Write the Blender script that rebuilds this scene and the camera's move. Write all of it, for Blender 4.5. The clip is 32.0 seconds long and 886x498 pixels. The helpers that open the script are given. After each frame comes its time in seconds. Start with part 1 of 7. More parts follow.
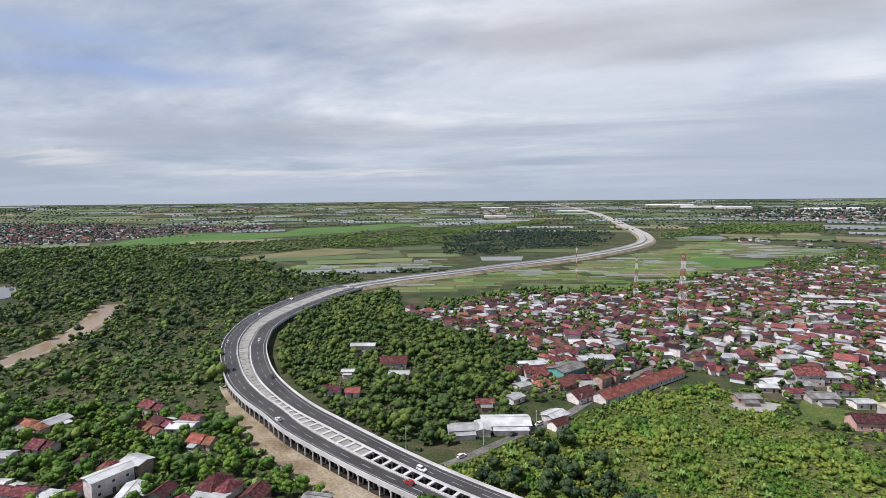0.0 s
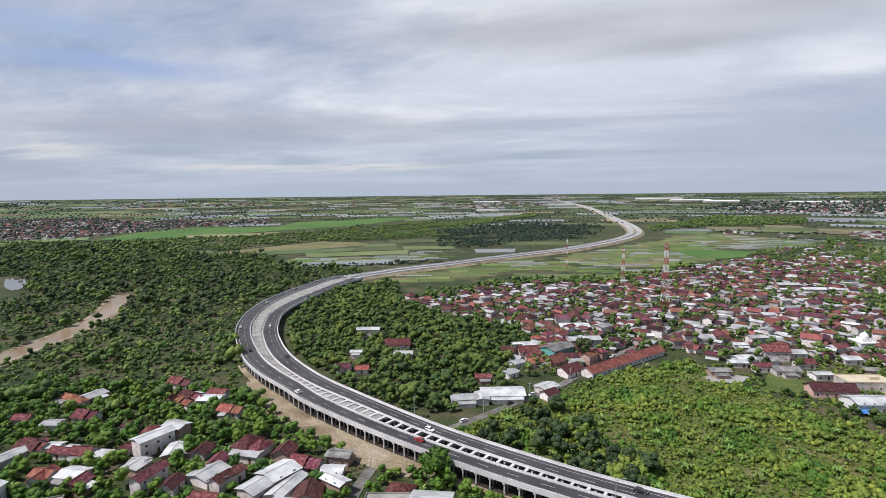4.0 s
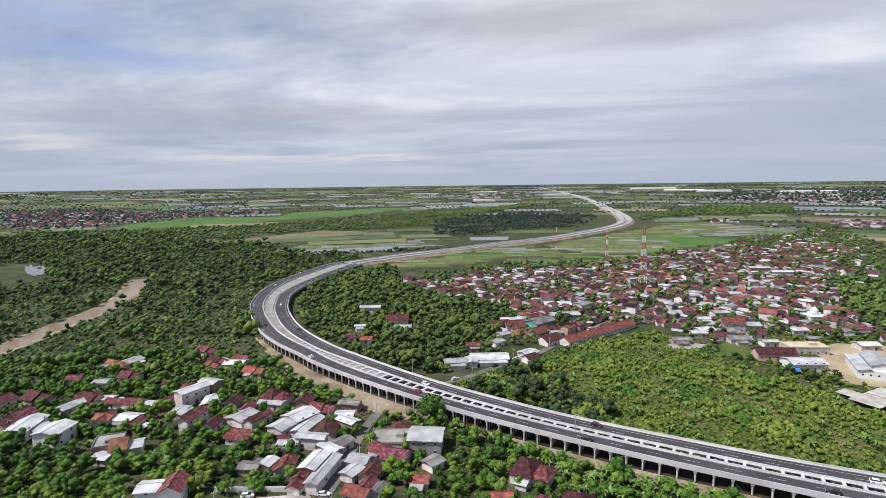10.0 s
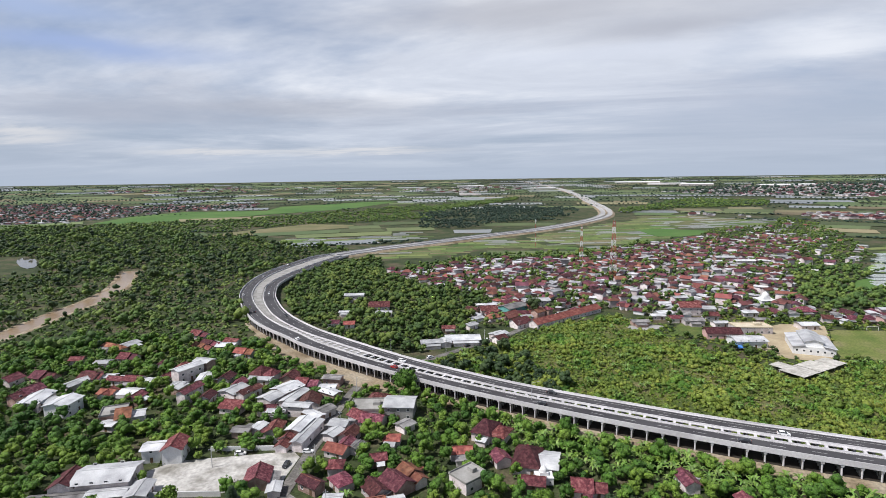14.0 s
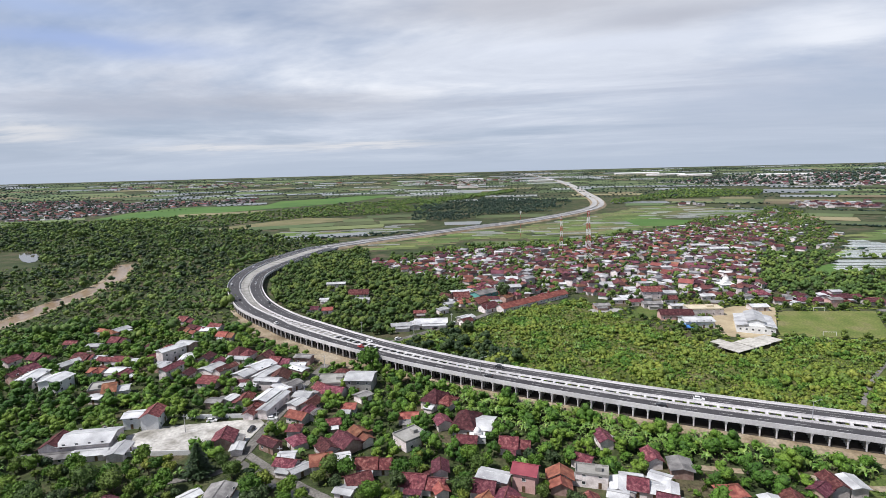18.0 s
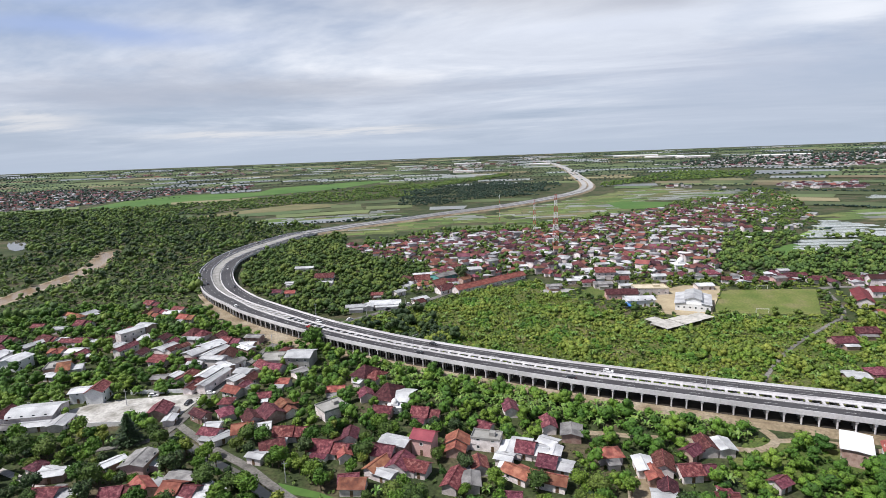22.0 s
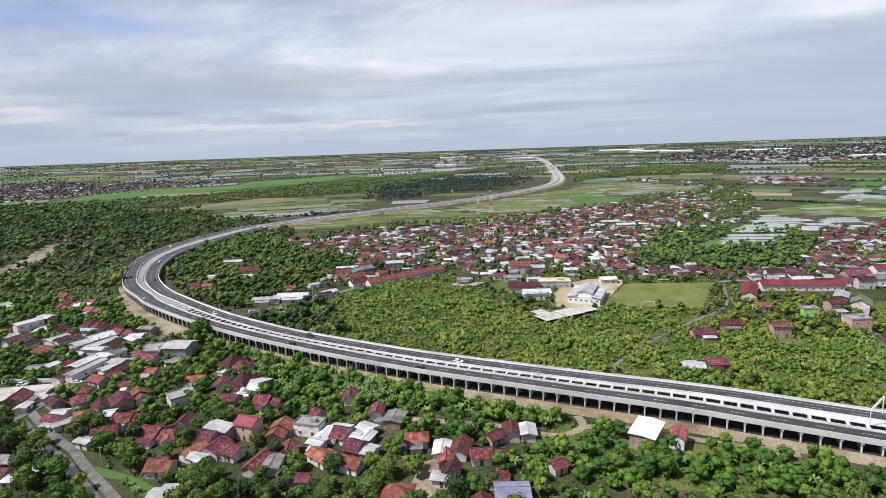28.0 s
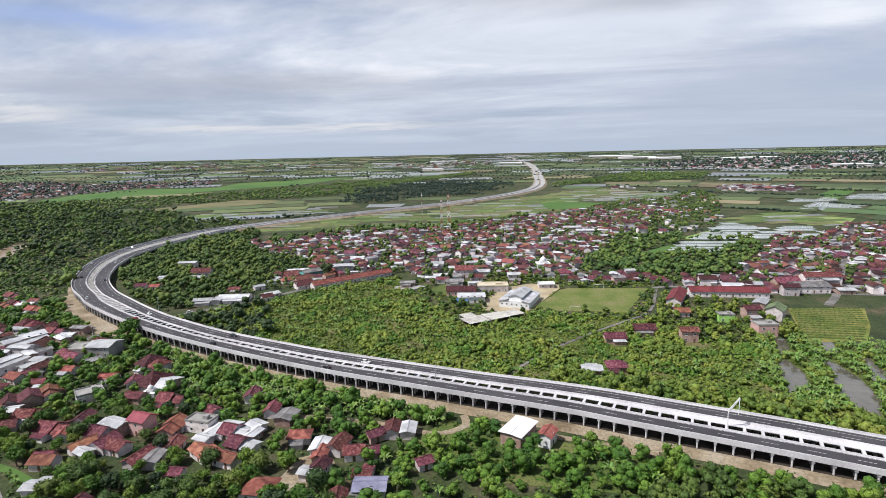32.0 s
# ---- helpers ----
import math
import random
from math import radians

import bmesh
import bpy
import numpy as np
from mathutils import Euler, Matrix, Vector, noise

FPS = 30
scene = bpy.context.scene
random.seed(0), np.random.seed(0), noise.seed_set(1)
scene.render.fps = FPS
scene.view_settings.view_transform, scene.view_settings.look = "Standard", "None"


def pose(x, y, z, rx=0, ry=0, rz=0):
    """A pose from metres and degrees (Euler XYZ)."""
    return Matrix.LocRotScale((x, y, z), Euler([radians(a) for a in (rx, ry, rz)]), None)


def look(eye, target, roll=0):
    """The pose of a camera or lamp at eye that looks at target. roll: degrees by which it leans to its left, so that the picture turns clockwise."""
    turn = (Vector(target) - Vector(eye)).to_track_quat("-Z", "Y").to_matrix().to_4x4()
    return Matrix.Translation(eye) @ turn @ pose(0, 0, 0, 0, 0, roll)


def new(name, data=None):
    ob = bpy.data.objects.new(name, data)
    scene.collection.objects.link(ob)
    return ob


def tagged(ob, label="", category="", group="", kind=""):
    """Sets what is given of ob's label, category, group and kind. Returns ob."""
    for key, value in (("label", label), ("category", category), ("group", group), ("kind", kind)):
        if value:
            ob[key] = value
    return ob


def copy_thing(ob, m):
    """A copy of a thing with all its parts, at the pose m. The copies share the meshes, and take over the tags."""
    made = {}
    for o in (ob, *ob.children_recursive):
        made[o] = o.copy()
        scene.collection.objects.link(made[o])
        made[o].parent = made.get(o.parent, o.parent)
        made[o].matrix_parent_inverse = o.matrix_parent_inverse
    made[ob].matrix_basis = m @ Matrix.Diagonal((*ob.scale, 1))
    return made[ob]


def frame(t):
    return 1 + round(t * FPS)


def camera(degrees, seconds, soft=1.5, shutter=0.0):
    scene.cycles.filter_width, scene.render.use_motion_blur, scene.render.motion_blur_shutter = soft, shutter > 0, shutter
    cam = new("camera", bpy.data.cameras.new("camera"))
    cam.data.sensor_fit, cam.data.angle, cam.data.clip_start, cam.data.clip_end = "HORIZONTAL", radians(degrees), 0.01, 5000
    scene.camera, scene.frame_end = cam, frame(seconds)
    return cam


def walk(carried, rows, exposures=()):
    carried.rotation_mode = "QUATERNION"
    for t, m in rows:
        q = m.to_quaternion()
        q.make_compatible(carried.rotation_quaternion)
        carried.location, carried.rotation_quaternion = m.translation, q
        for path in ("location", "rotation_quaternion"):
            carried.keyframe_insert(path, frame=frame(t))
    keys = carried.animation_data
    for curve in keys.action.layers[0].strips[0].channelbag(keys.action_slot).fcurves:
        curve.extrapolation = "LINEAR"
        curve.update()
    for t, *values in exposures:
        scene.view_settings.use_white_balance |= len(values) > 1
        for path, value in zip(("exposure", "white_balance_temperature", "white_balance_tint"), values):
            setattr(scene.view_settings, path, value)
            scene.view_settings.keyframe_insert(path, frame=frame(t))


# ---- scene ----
cam = camera(79.4, 32.0, soft=0.5)
PATH = [
    (0, (16.25, 25.18, 107.02), (-22.154, 117.052, 97.782), -0.50),
    (0.5, (16.83, 21.78, 106.98), (-21.562, 113.639, 97.649), -0.50),
    (1, (17.38, 18.35, 106.95), (-20.904, 110.237, 97.412), -0.50),
    (1.5, (17.92, 14.92, 106.91), (-20.064, 106.919, 97.280), -0.49),
    (2, (18.48, 11.49, 106.88), (-19.494, 103.482, 97.044), -0.49),
    (2.5, (19.08, 8.10, 106.83), (-18.594, 100.198, 96.908), -0.49),
    (3, (19.75, 4.74, 106.79), (-17.720, 96.903, 96.663), -0.50),
    (3.5, (20.52, 1.44, 106.73), (-16.562, 93.750, 96.514), -0.51),
    (5.5, (24.92, -10.96, 106.37), (-12.040, 81.341, 95.689), -0.76),
    (6, (26.22, -13.99, 106.31), (-10.773, 78.300, 95.646), -0.80),
    (6.5, (27.55, -17.03, 106.29), (-9.472, 75.241, 95.533), -0.81),
    (7, (28.91, -20.06, 106.28), (-8.128, 72.178, 95.329), -0.81),
    (7.5, (30.32, -23.08, 106.29), (-6.735, 69.116, 95.034), -0.80),
    (8, (31.79, -26.08, 106.30), (-5.292, 66.080, 94.854), -0.78),
    (8.5, (33.31, -29.07, 106.33), (-3.794, 63.075, 94.786), -0.76),
    (9, (34.91, -32.02, 106.36), (-2.227, 60.080, 94.620), -0.75),
    (9.5, (36.48, -35.02, 106.40), (-0.419, 57.165, 94.539), -0.74),
    (10, (37.97, -38.08, 106.46), (1.515, 54.247, 94.366), -0.72),
    (10.5, (39.46, -41.16, 106.53), (3.243, 51.244, 94.309), -0.70),
    (11, (41.00, -44.22, 106.60), (5.029, 48.253, 94.151), -0.68),
    (11.5, (42.66, -47.20, 106.67), (6.637, 45.234, 94.096), -0.67),
    (12, (44.52, -50.06, 106.72), (8.519, 42.382, 94.135), -0.67),
    (12.5, (46.63, -52.75, 106.76), (10.556, 39.632, 93.952), -0.68),
    (13, (49.07, -55.22, 106.78), (13.967, 37.515, 93.839), -0.70),
    (13.5, (51.85, -57.47, 106.77), (17.177, 35.403, 93.634), -0.75),
    (14, (54.94, -59.52, 106.74), (20.466, 33.414, 93.516), -0.81),
    (14.5, (58.26, -61.42, 106.69), (23.698, 31.456, 93.284), -0.89),
    (16.5, (73.05, -68.04, 106.44), (37.823, 24.508, 92.501), -1.24),
    (17, (76.87, -69.61, 106.37), (41.815, 22.974, 92.250), -1.32),
    (17.5, (80.93, -71.11, 106.30), (45.879, 21.462, 92.067), -1.38),
    (18, (85.38, -72.40, 106.20), (50.223, 20.092, 91.767), -1.45),
    (18.5, (90.04, -73.45, 106.13), (55.143, 19.132, 91.576), -1.51),
    (19, (94.70, -74.18, 106.11), (59.581, 18.278, 91.345), -1.58),
    (19.5, (99.30, -74.64, 106.18), (63.889, 17.655, 91.115), -1.68),
    (20, (103.95, -74.84, 106.33), (68.143, 17.252, 90.956), -1.78),
    (20.5, (108.72, -74.70, 106.46), (72.514, 17.151, 90.575), -1.89),
    (21, (113.68, -74.14, 106.49), (77.831, 17.792, 90.273), -1.98),
    (21.5, (118.92, -72.99, 106.34), (83.129, 18.898, 89.732), -2.06),
    (22, (124.37, -71.34, 106.08), (88.443, 20.387, 88.885), -2.14),
    (22.5, (129.89, -69.51, 105.82), (94.195, 22.248, 88.329), -2.20),
    (23, (135.32, -67.84, 105.67), (99.682, 23.847, 87.684), -2.24),
    (23.5, (140.61, -66.36, 105.71), (105.219, 25.389, 87.571), -2.25),
    (24, (145.85, -64.92, 105.85), (110.336, 26.693, 87.274), -2.23),
    (24.5, (151.08, -63.55, 106.00), (115.824, 28.140, 87.271), -2.21),
    (25, (156.35, -62.25, 106.05), (121.156, 29.449, 87.280), -2.18),
    (25.5, (161.69, -61.02, 105.96), (126.288, 30.573, 87.051), -2.16),
    (27.5, (183.14, -56.43, 105.34), (147.752, 35.272, 86.935), -2.04),
    (28, (188.35, -55.42, 105.29), (153.056, 36.324, 86.934), -1.98),
    (28.5, (193.31, -54.61, 105.40), (158.311, 37.276, 87.169), -1.89),
    (29, (198.05, -53.98, 105.66), (163.561, 38.118, 87.535), -1.77),
    (29.5, (202.82, -53.35, 105.94), (168.363, 38.740, 87.733), -1.65),
    (30, (207.87, -52.55, 106.10), (173.707, 39.659, 87.921), -1.54),
    (30.5, (213.30, -51.49, 106.12), (178.775, 40.620, 88.135), -1.47),
    (31, (218.97, -50.29, 106.06), (184.366, 41.792, 88.059), -1.41),
    (31.5, (224.73, -49.03, 105.96), (190.139, 43.074, 88.051), -1.36),
    (32, (230.45, -47.79, 105.88), (195.767, 44.311, 88.163), -1.30),
]
walk(cam, [(t, look(e, g, r)) for t, e, g, r in PATH], [(0.0, 0.03, 6290, 11.5), (12.0, 0.06, 6290, 11.5), (22.0, 0.17, 6290, 11.5), (32.0, 0.15, 6290, 11.5)])

# ---- light ----
SUN_EL, SUN_AZ = 56.0, 228.0        # height, and compass-like angle from +y over +x
sd = Vector((math.sin(radians(SUN_AZ)) * math.cos(radians(SUN_EL)), math.cos(radians(SUN_AZ)) * math.cos(radians(SUN_EL)), math.sin(radians(SUN_EL))))
sun = new("sun", bpy.data.lights.new("sun", "SUN"))
sun.data.energy, sun.data.angle, sun.data.color = 5.0, radians(1.2), (1.0, 0.965, 0.91)
sun.matrix_world = look(sd * 3000, (0, 0, 0))

world = bpy.data.worlds.new("sky")
scene.world = world
world.use_nodes = True
wt = world.node_tree
wt.nodes.clear()


def wnode(kind, **kw):
    n = wt.nodes.new(kind)
    for k, v in kw.items():
        n.inputs[k].default_value = v
    return n


sky = wt.nodes.new("ShaderNodeTexSky")
sky.sky_type, sky.sun_disc = "NISHITA", False
sky.sun_elevation, sky.sun_rotation = radians(SUN_EL), radians(SUN_AZ)
sky.air_density, sky.dust_density = 1.0, 1.5
co = wt.nodes.new("ShaderNodeTexCoord")
sep = wt.nodes.new("ShaderNodeSeparateXYZ")
wt.links.new(co.outputs["Generated"], sep.inputs[0])


def wmath(op, a, b):
    n = wt.nodes.new("ShaderNodeMath")
    n.operation = op
    for k, v in enumerate((a, b)):
        if isinstance(v, (int, float)):
            n.inputs[k].default_value = v
        else:
            wt.links.new(v, n.inputs[k])
    return n.outputs[0]


# cloud sheet: the direction laid out on a flat layer above the land
up = wmath("ADD", wmath("MAXIMUM", sep.outputs[2], 0.0), 0.065)
lay = wt.nodes.new("ShaderNodeCombineXYZ")
wt.links.new(wmath("DIVIDE", sep.outputs[0], up), lay.inputs[0])
wt.links.new(wmath("DIVIDE", sep.outputs[1], up), lay.inputs[1])


def wnoise(scale, detail, rough, dist=0.0, shift=(0, 0, 0), stretch=(1, 1, 1)):
    n = wnode("ShaderNodeTexNoise", Scale=scale, Detail=detail, Roughness=rough, Distortion=dist)
    mp = wt.nodes.new("ShaderNodeMapping")
    mp.inputs["Location"].default_value, mp.inputs["Scale"].default_value = shift, stretch
    wt.links.new(lay.outputs[0], mp.inputs["Vector"])
    wt.links.new(mp.outputs[0], n.inputs["Vector"])
    return n.outputs[0]


def wramp(fac, stops):
    n = wt.nodes.new("ShaderNodeValToRGB")
    while len(n.color_ramp.elements) < len(stops):
        n.color_ramp.elements.new(0.5)
    for e, (p, c) in zip(n.color_ramp.elements, stops):
        e.position, e.color = p, (*c, 1)
    wt.links.new(fac, n.inputs[0])
    return n.outputs[0]


def wmix(fac, a, b):
    n = wt.nodes.new("ShaderNodeMix")
    n.data_type = "RGBA"
    for k, v in ((0, fac), (6, a), (7, b)):
        if isinstance(v, (tuple, float)):
            n.inputs[k].default_value = v
        else:
            wt.links.new(v, n.inputs[k])
    return n.outputs[2]


body = wramp(wnoise(0.36, 10.0, 0.64, 0.5, (0.4, 1.3, 0), (0.55, 1.0, 1)), [(0.28, (0.44, 0.475, 0.55)), (0.42, (0.55, 0.59, 0.67)), (0.52, (0.69, 0.73, 0.80)), (0.63, (0.93, 0.945, 0.965))])
gap = wramp(wnoise(0.24, 7.0, 0.60, 0.4, (0.6, 2.2, 0), (0.7, 1.0, 1)), [(0.40, (0.0, 0.0, 0.0)), (0.53, (1.0, 1.0, 1.0))])
blue = wmix(0.55, sky.outputs[0], (5.0, 6.2, 8.4, 1.0))
dim = wt.nodes.new("ShaderNodeMix")
dim.data_type, dim.blend_type = "RGBA", "MULTIPLY"
dim.inputs[0].default_value = 1.0
wt.links.new(blue, dim.inputs[6])
dim.inputs[7].default_value = (0.080, 0.079, 0.080, 1)
clouds = wmix(gap, dim.outputs[2], body)
# broad cloud banks that lie in this part of the sky: direction, height, breadth, depth in degrees, colour, weight
az = wmath("MULTIPLY", wmath("ARCTAN2", sep.outputs[0], sep.outputs[1]), 57.2958)
el = wmath("MULTIPLY", wmath("ARCSINE", sep.outputs[2], 0.0), 57.2958)
ragged = wmath("SUBTRACT", wnoise(0.9, 8.0, 0.62, 0.6, (3.1, 0.2, 0), (0.6, 1.3, 1)), 0.5)
torn = wmath("SUBTRACT", wnoise(2.6, 6.0, 0.6, 0.3, (1.7, 5.2, 0), (0.5, 1.0, 1)), 0.5)


def bank(base, a0, e0, wa, we, colour, weight, rag=2.6):
    dx = wmath("DIVIDE", wmath("SUBTRACT", az, a0), wa)
    dy = wmath("ADD", wmath("DIVIDE", wmath("SUBTRACT", el, e0), we), wmath("MULTIPLY", wmath("ADD", ragged, wmath("MULTIPLY", torn, 0.7)), rag))
    r2 = wmath("ADD", wmath("MULTIPLY", dx, dx), wmath("MULTIPLY", dy, dy))
    return wmix(wmath("MULTIPLY", wmath("POWER", 2.718, wmath("MULTIPLY", r2, -1.0)), weight), base, (*colour, 1.0))


for a0, e0, wa, we, colour, weight, rag in ((-12, 15.8, 17, 2.2, (0.48, 0.49, 0.535), 0.8, 1.6), (2, 13.6, 9, 1.1, (0.44, 0.455, 0.51), 0.7, 1.2), (14, 16.0, 13, 1.7, (0.50, 0.505, 0.54), 0.7, 1.6), (-4, 11.9, 13, 0.8, (0.74, 0.78, 0.86), 0.6, 1.6), (15, 10.6, 7.0, 1.4, (0.90, 0.92, 0.95), 0.8, 2.2),
                                          (-57, 14.4, 8, 0.9, (0.40, 0.50, 0.72), 0.85, 1.8), (-53, 11.8, 10, 0.9, (0.37, 0.47, 0.71), 0.95, 1.8), (-36, 7.0, 16, 1.2, (0.42, 0.44, 0.50), 0.75, 1.6), (-52, 6.0, 9, 1.0, (0.43, 0.45, 0.52), 0.6, 1.8), (10, 5.0, 16, 3.2, (0.50, 0.545, 0.645), 0.7, 1.0)):
    clouds = bank(clouds, a0, e0, wa, we, colour, weight, rag)
thin = wt.nodes.new("ShaderNodeMix")
thin.data_type, thin.blend_type = "RGBA", "MULTIPLY"
thin.inputs[0].default_value = 1.0
wt.links.new(sky.outputs[0], thin.inputs[6])
thin.inputs[7].default_value = (0.085, 0.08, 0.078, 1)
clouds = wmix(wramp(wmath("ADD", sep.outputs[2], wmath("MULTIPLY", ragged, 0.25)), [(0.44, (0.0, 0.0, 0.0)), (0.72, (0.9, 0.9, 0.9))]), clouds, thin.outputs[2])
haze = wramp(sep.outputs[2], [(0.0, (1.0, 1.0, 1.0)), (0.035, (0.75, 0.75, 0.75)), (0.14, (0.0, 0.0, 0.0))])
final = wmix(haze, clouds, (0.46, 0.525, 0.62, 1.0))
for a0, e0, wa, we, rag in ((-58, 4.2, 4, 0.7, 4.0), (-43, 2.8, 6, 0.4, 4.5), (-29, 2.9, 8, 0.35, 5.0)):
    final = bank(final, a0, e0, wa, we, (0.78, 0.77, 0.76), 0.75, rag)
bg = wt.nodes.new("ShaderNodeBackground")
bg.inputs["Strength"].default_value = 0.95
wt.links.new(final, bg.inputs["Color"])
out = wt.nodes.new("ShaderNodeOutputWorld")
wt.links.new(bg.outputs[0], out.inputs["Surface"])

# ---- materials ----


def mat(name, c1, c2, scale=0.5, rough=0.85, fine=6.0, bump=0.15, rand=0.0, island=0.0, metal=0.0, world_space=False, wave=0.0, spec=0.3, c3=None, detail=5.0, low=0.72, high=1.28, span=(0.0, 1.0)):
    """A surface with two colours in large patches, a finer grain, and a shift per object or per island."""
    m = bpy.data.materials.new(name)
    m.use_nodes = True
    t = m.node_tree
    b = t.nodes["Principled BSDF"]
    b.inputs["Roughness"].default_value, b.inputs["Metallic"].default_value = rough, metal
    b.inputs["Specular IOR Level"].default_value = spec
    if world_space:
        vec = t.nodes.new("ShaderNodeNewGeometry").outputs["Position"]
    else:
        tc, oi = t.nodes.new("ShaderNodeTexCoord"), t.nodes.new("ShaderNodeObjectInfo")
        add = t.nodes.new("ShaderNodeVectorMath")
        mul = t.nodes.new("ShaderNodeMath")
        mul.operation = "MULTIPLY"
        mul.inputs[1].default_value = 91.0
        t.links.new(oi.outputs["Random"], mul.inputs[0])
        t.links.new(tc.outputs["Object"], add.inputs[0])
        t.links.new(mul.outputs[0], add.inputs[1])
        vec = add.outputs[0]
    n1, n2 = t.nodes.new("ShaderNodeTexNoise"), t.nodes.new("ShaderNodeTexNoise")
    for n, s, d in ((n1, scale, detail), (n2, fine, 3.0)):
        n.inputs["Scale"].default_value, n.inputs["Detail"].default_value = s, d
        t.links.new(vec, n.inputs["Vector"])
    ramp = t.nodes.new("ShaderNodeValToRGB")
    stops = [(0.36, c1), (0.64, c2)] if c3 is None else [(0.32, c1), (0.5, c2), (0.66, c3)]
    while len(ramp.color_ramp.elements) < len(stops):
        ramp.color_ramp.elements.new(0.5)
    for e, (p, c) in zip(ramp.color_ramp.elements, stops):
        e.position, e.color = p, (*c, 1)
    t.links.new(n1.outputs[0], ramp.inputs[0])
    hsv = t.nodes.new("ShaderNodeHueSaturation")
    t.links.new(ramp.outputs[0], hsv.inputs["Color"])
    val = t.nodes.new("ShaderNodeMapRange")
    val.inputs["To Min"].default_value, val.inputs["To Max"].default_value = low, high
    val.inputs["From Min"].default_value, val.inputs["From Max"].default_value = span
    t.links.new(n2.outputs[0], val.inputs[0])
    value = val.outputs[0]
    if rand or island:
        src = t.nodes.new("ShaderNodeNewGeometry").outputs["Random Per Island"] if island else t.nodes.new("ShaderNodeObjectInfo").outputs["Random"]
        amt = island or rand
        r2 = t.nodes.new("ShaderNodeMapRange")
        r2.inputs["To Min"].default_value, r2.inputs["To Max"].default_value = 1 - amt, 1 + amt
        t.links.new(src, r2.inputs[0])
        mm = t.nodes.new("ShaderNodeMath")
        mm.operation = "MULTIPLY"
        t.links.new(value, mm.inputs[0])
        t.links.new(r2.outputs[0], mm.inputs[1])
        value = mm.outputs[0]
        r3 = t.nodes.new("ShaderNodeMapRange")
        r3.inputs["To Min"].default_value, r3.inputs["To Max"].default_value = 0.5 - amt * 0.05, 0.5 + amt * 0.05
        frac = t.nodes.new("ShaderNodeMath")
        frac.operation = "FRACT"
        m7 = t.nodes.new("ShaderNodeMath")
        m7.operation = "MULTIPLY"
        m7.inputs[1].default_value = 7.31
        t.links.new(src, m7.inputs[0])
        t.links.new(m7.outputs[0], frac.inputs[0])
        t.links.new(frac.outputs[0], r3.inputs[0])
        t.links.new(r3.outputs[0], hsv.inputs["Hue"])
    t.links.new(value, hsv.inputs["Value"])
    t.links.new(hsv.outputs[0], b.inputs["Base Color"])
    if bump:
        bp = t.nodes.new("ShaderNodeBump")
        bp.inputs["Strength"].default_value, bp.inputs["Distance"].default_value = bump, 0.1
        if wave:
            w = t.nodes.new("ShaderNodeTexWave")
            w.inputs["Scale"].default_value, w.inputs["Distortion"].default_value = wave, 0.3
            t.links.new(vec, w.inputs["Vector"])
            t.links.new(w.outputs["Fac"], bp.inputs["Height"])
        else:
            t.links.new(n2.outputs[0], bp.inputs["Height"])
        t.links.new(bp.outputs[0], b.inputs["Normal"])
    return m


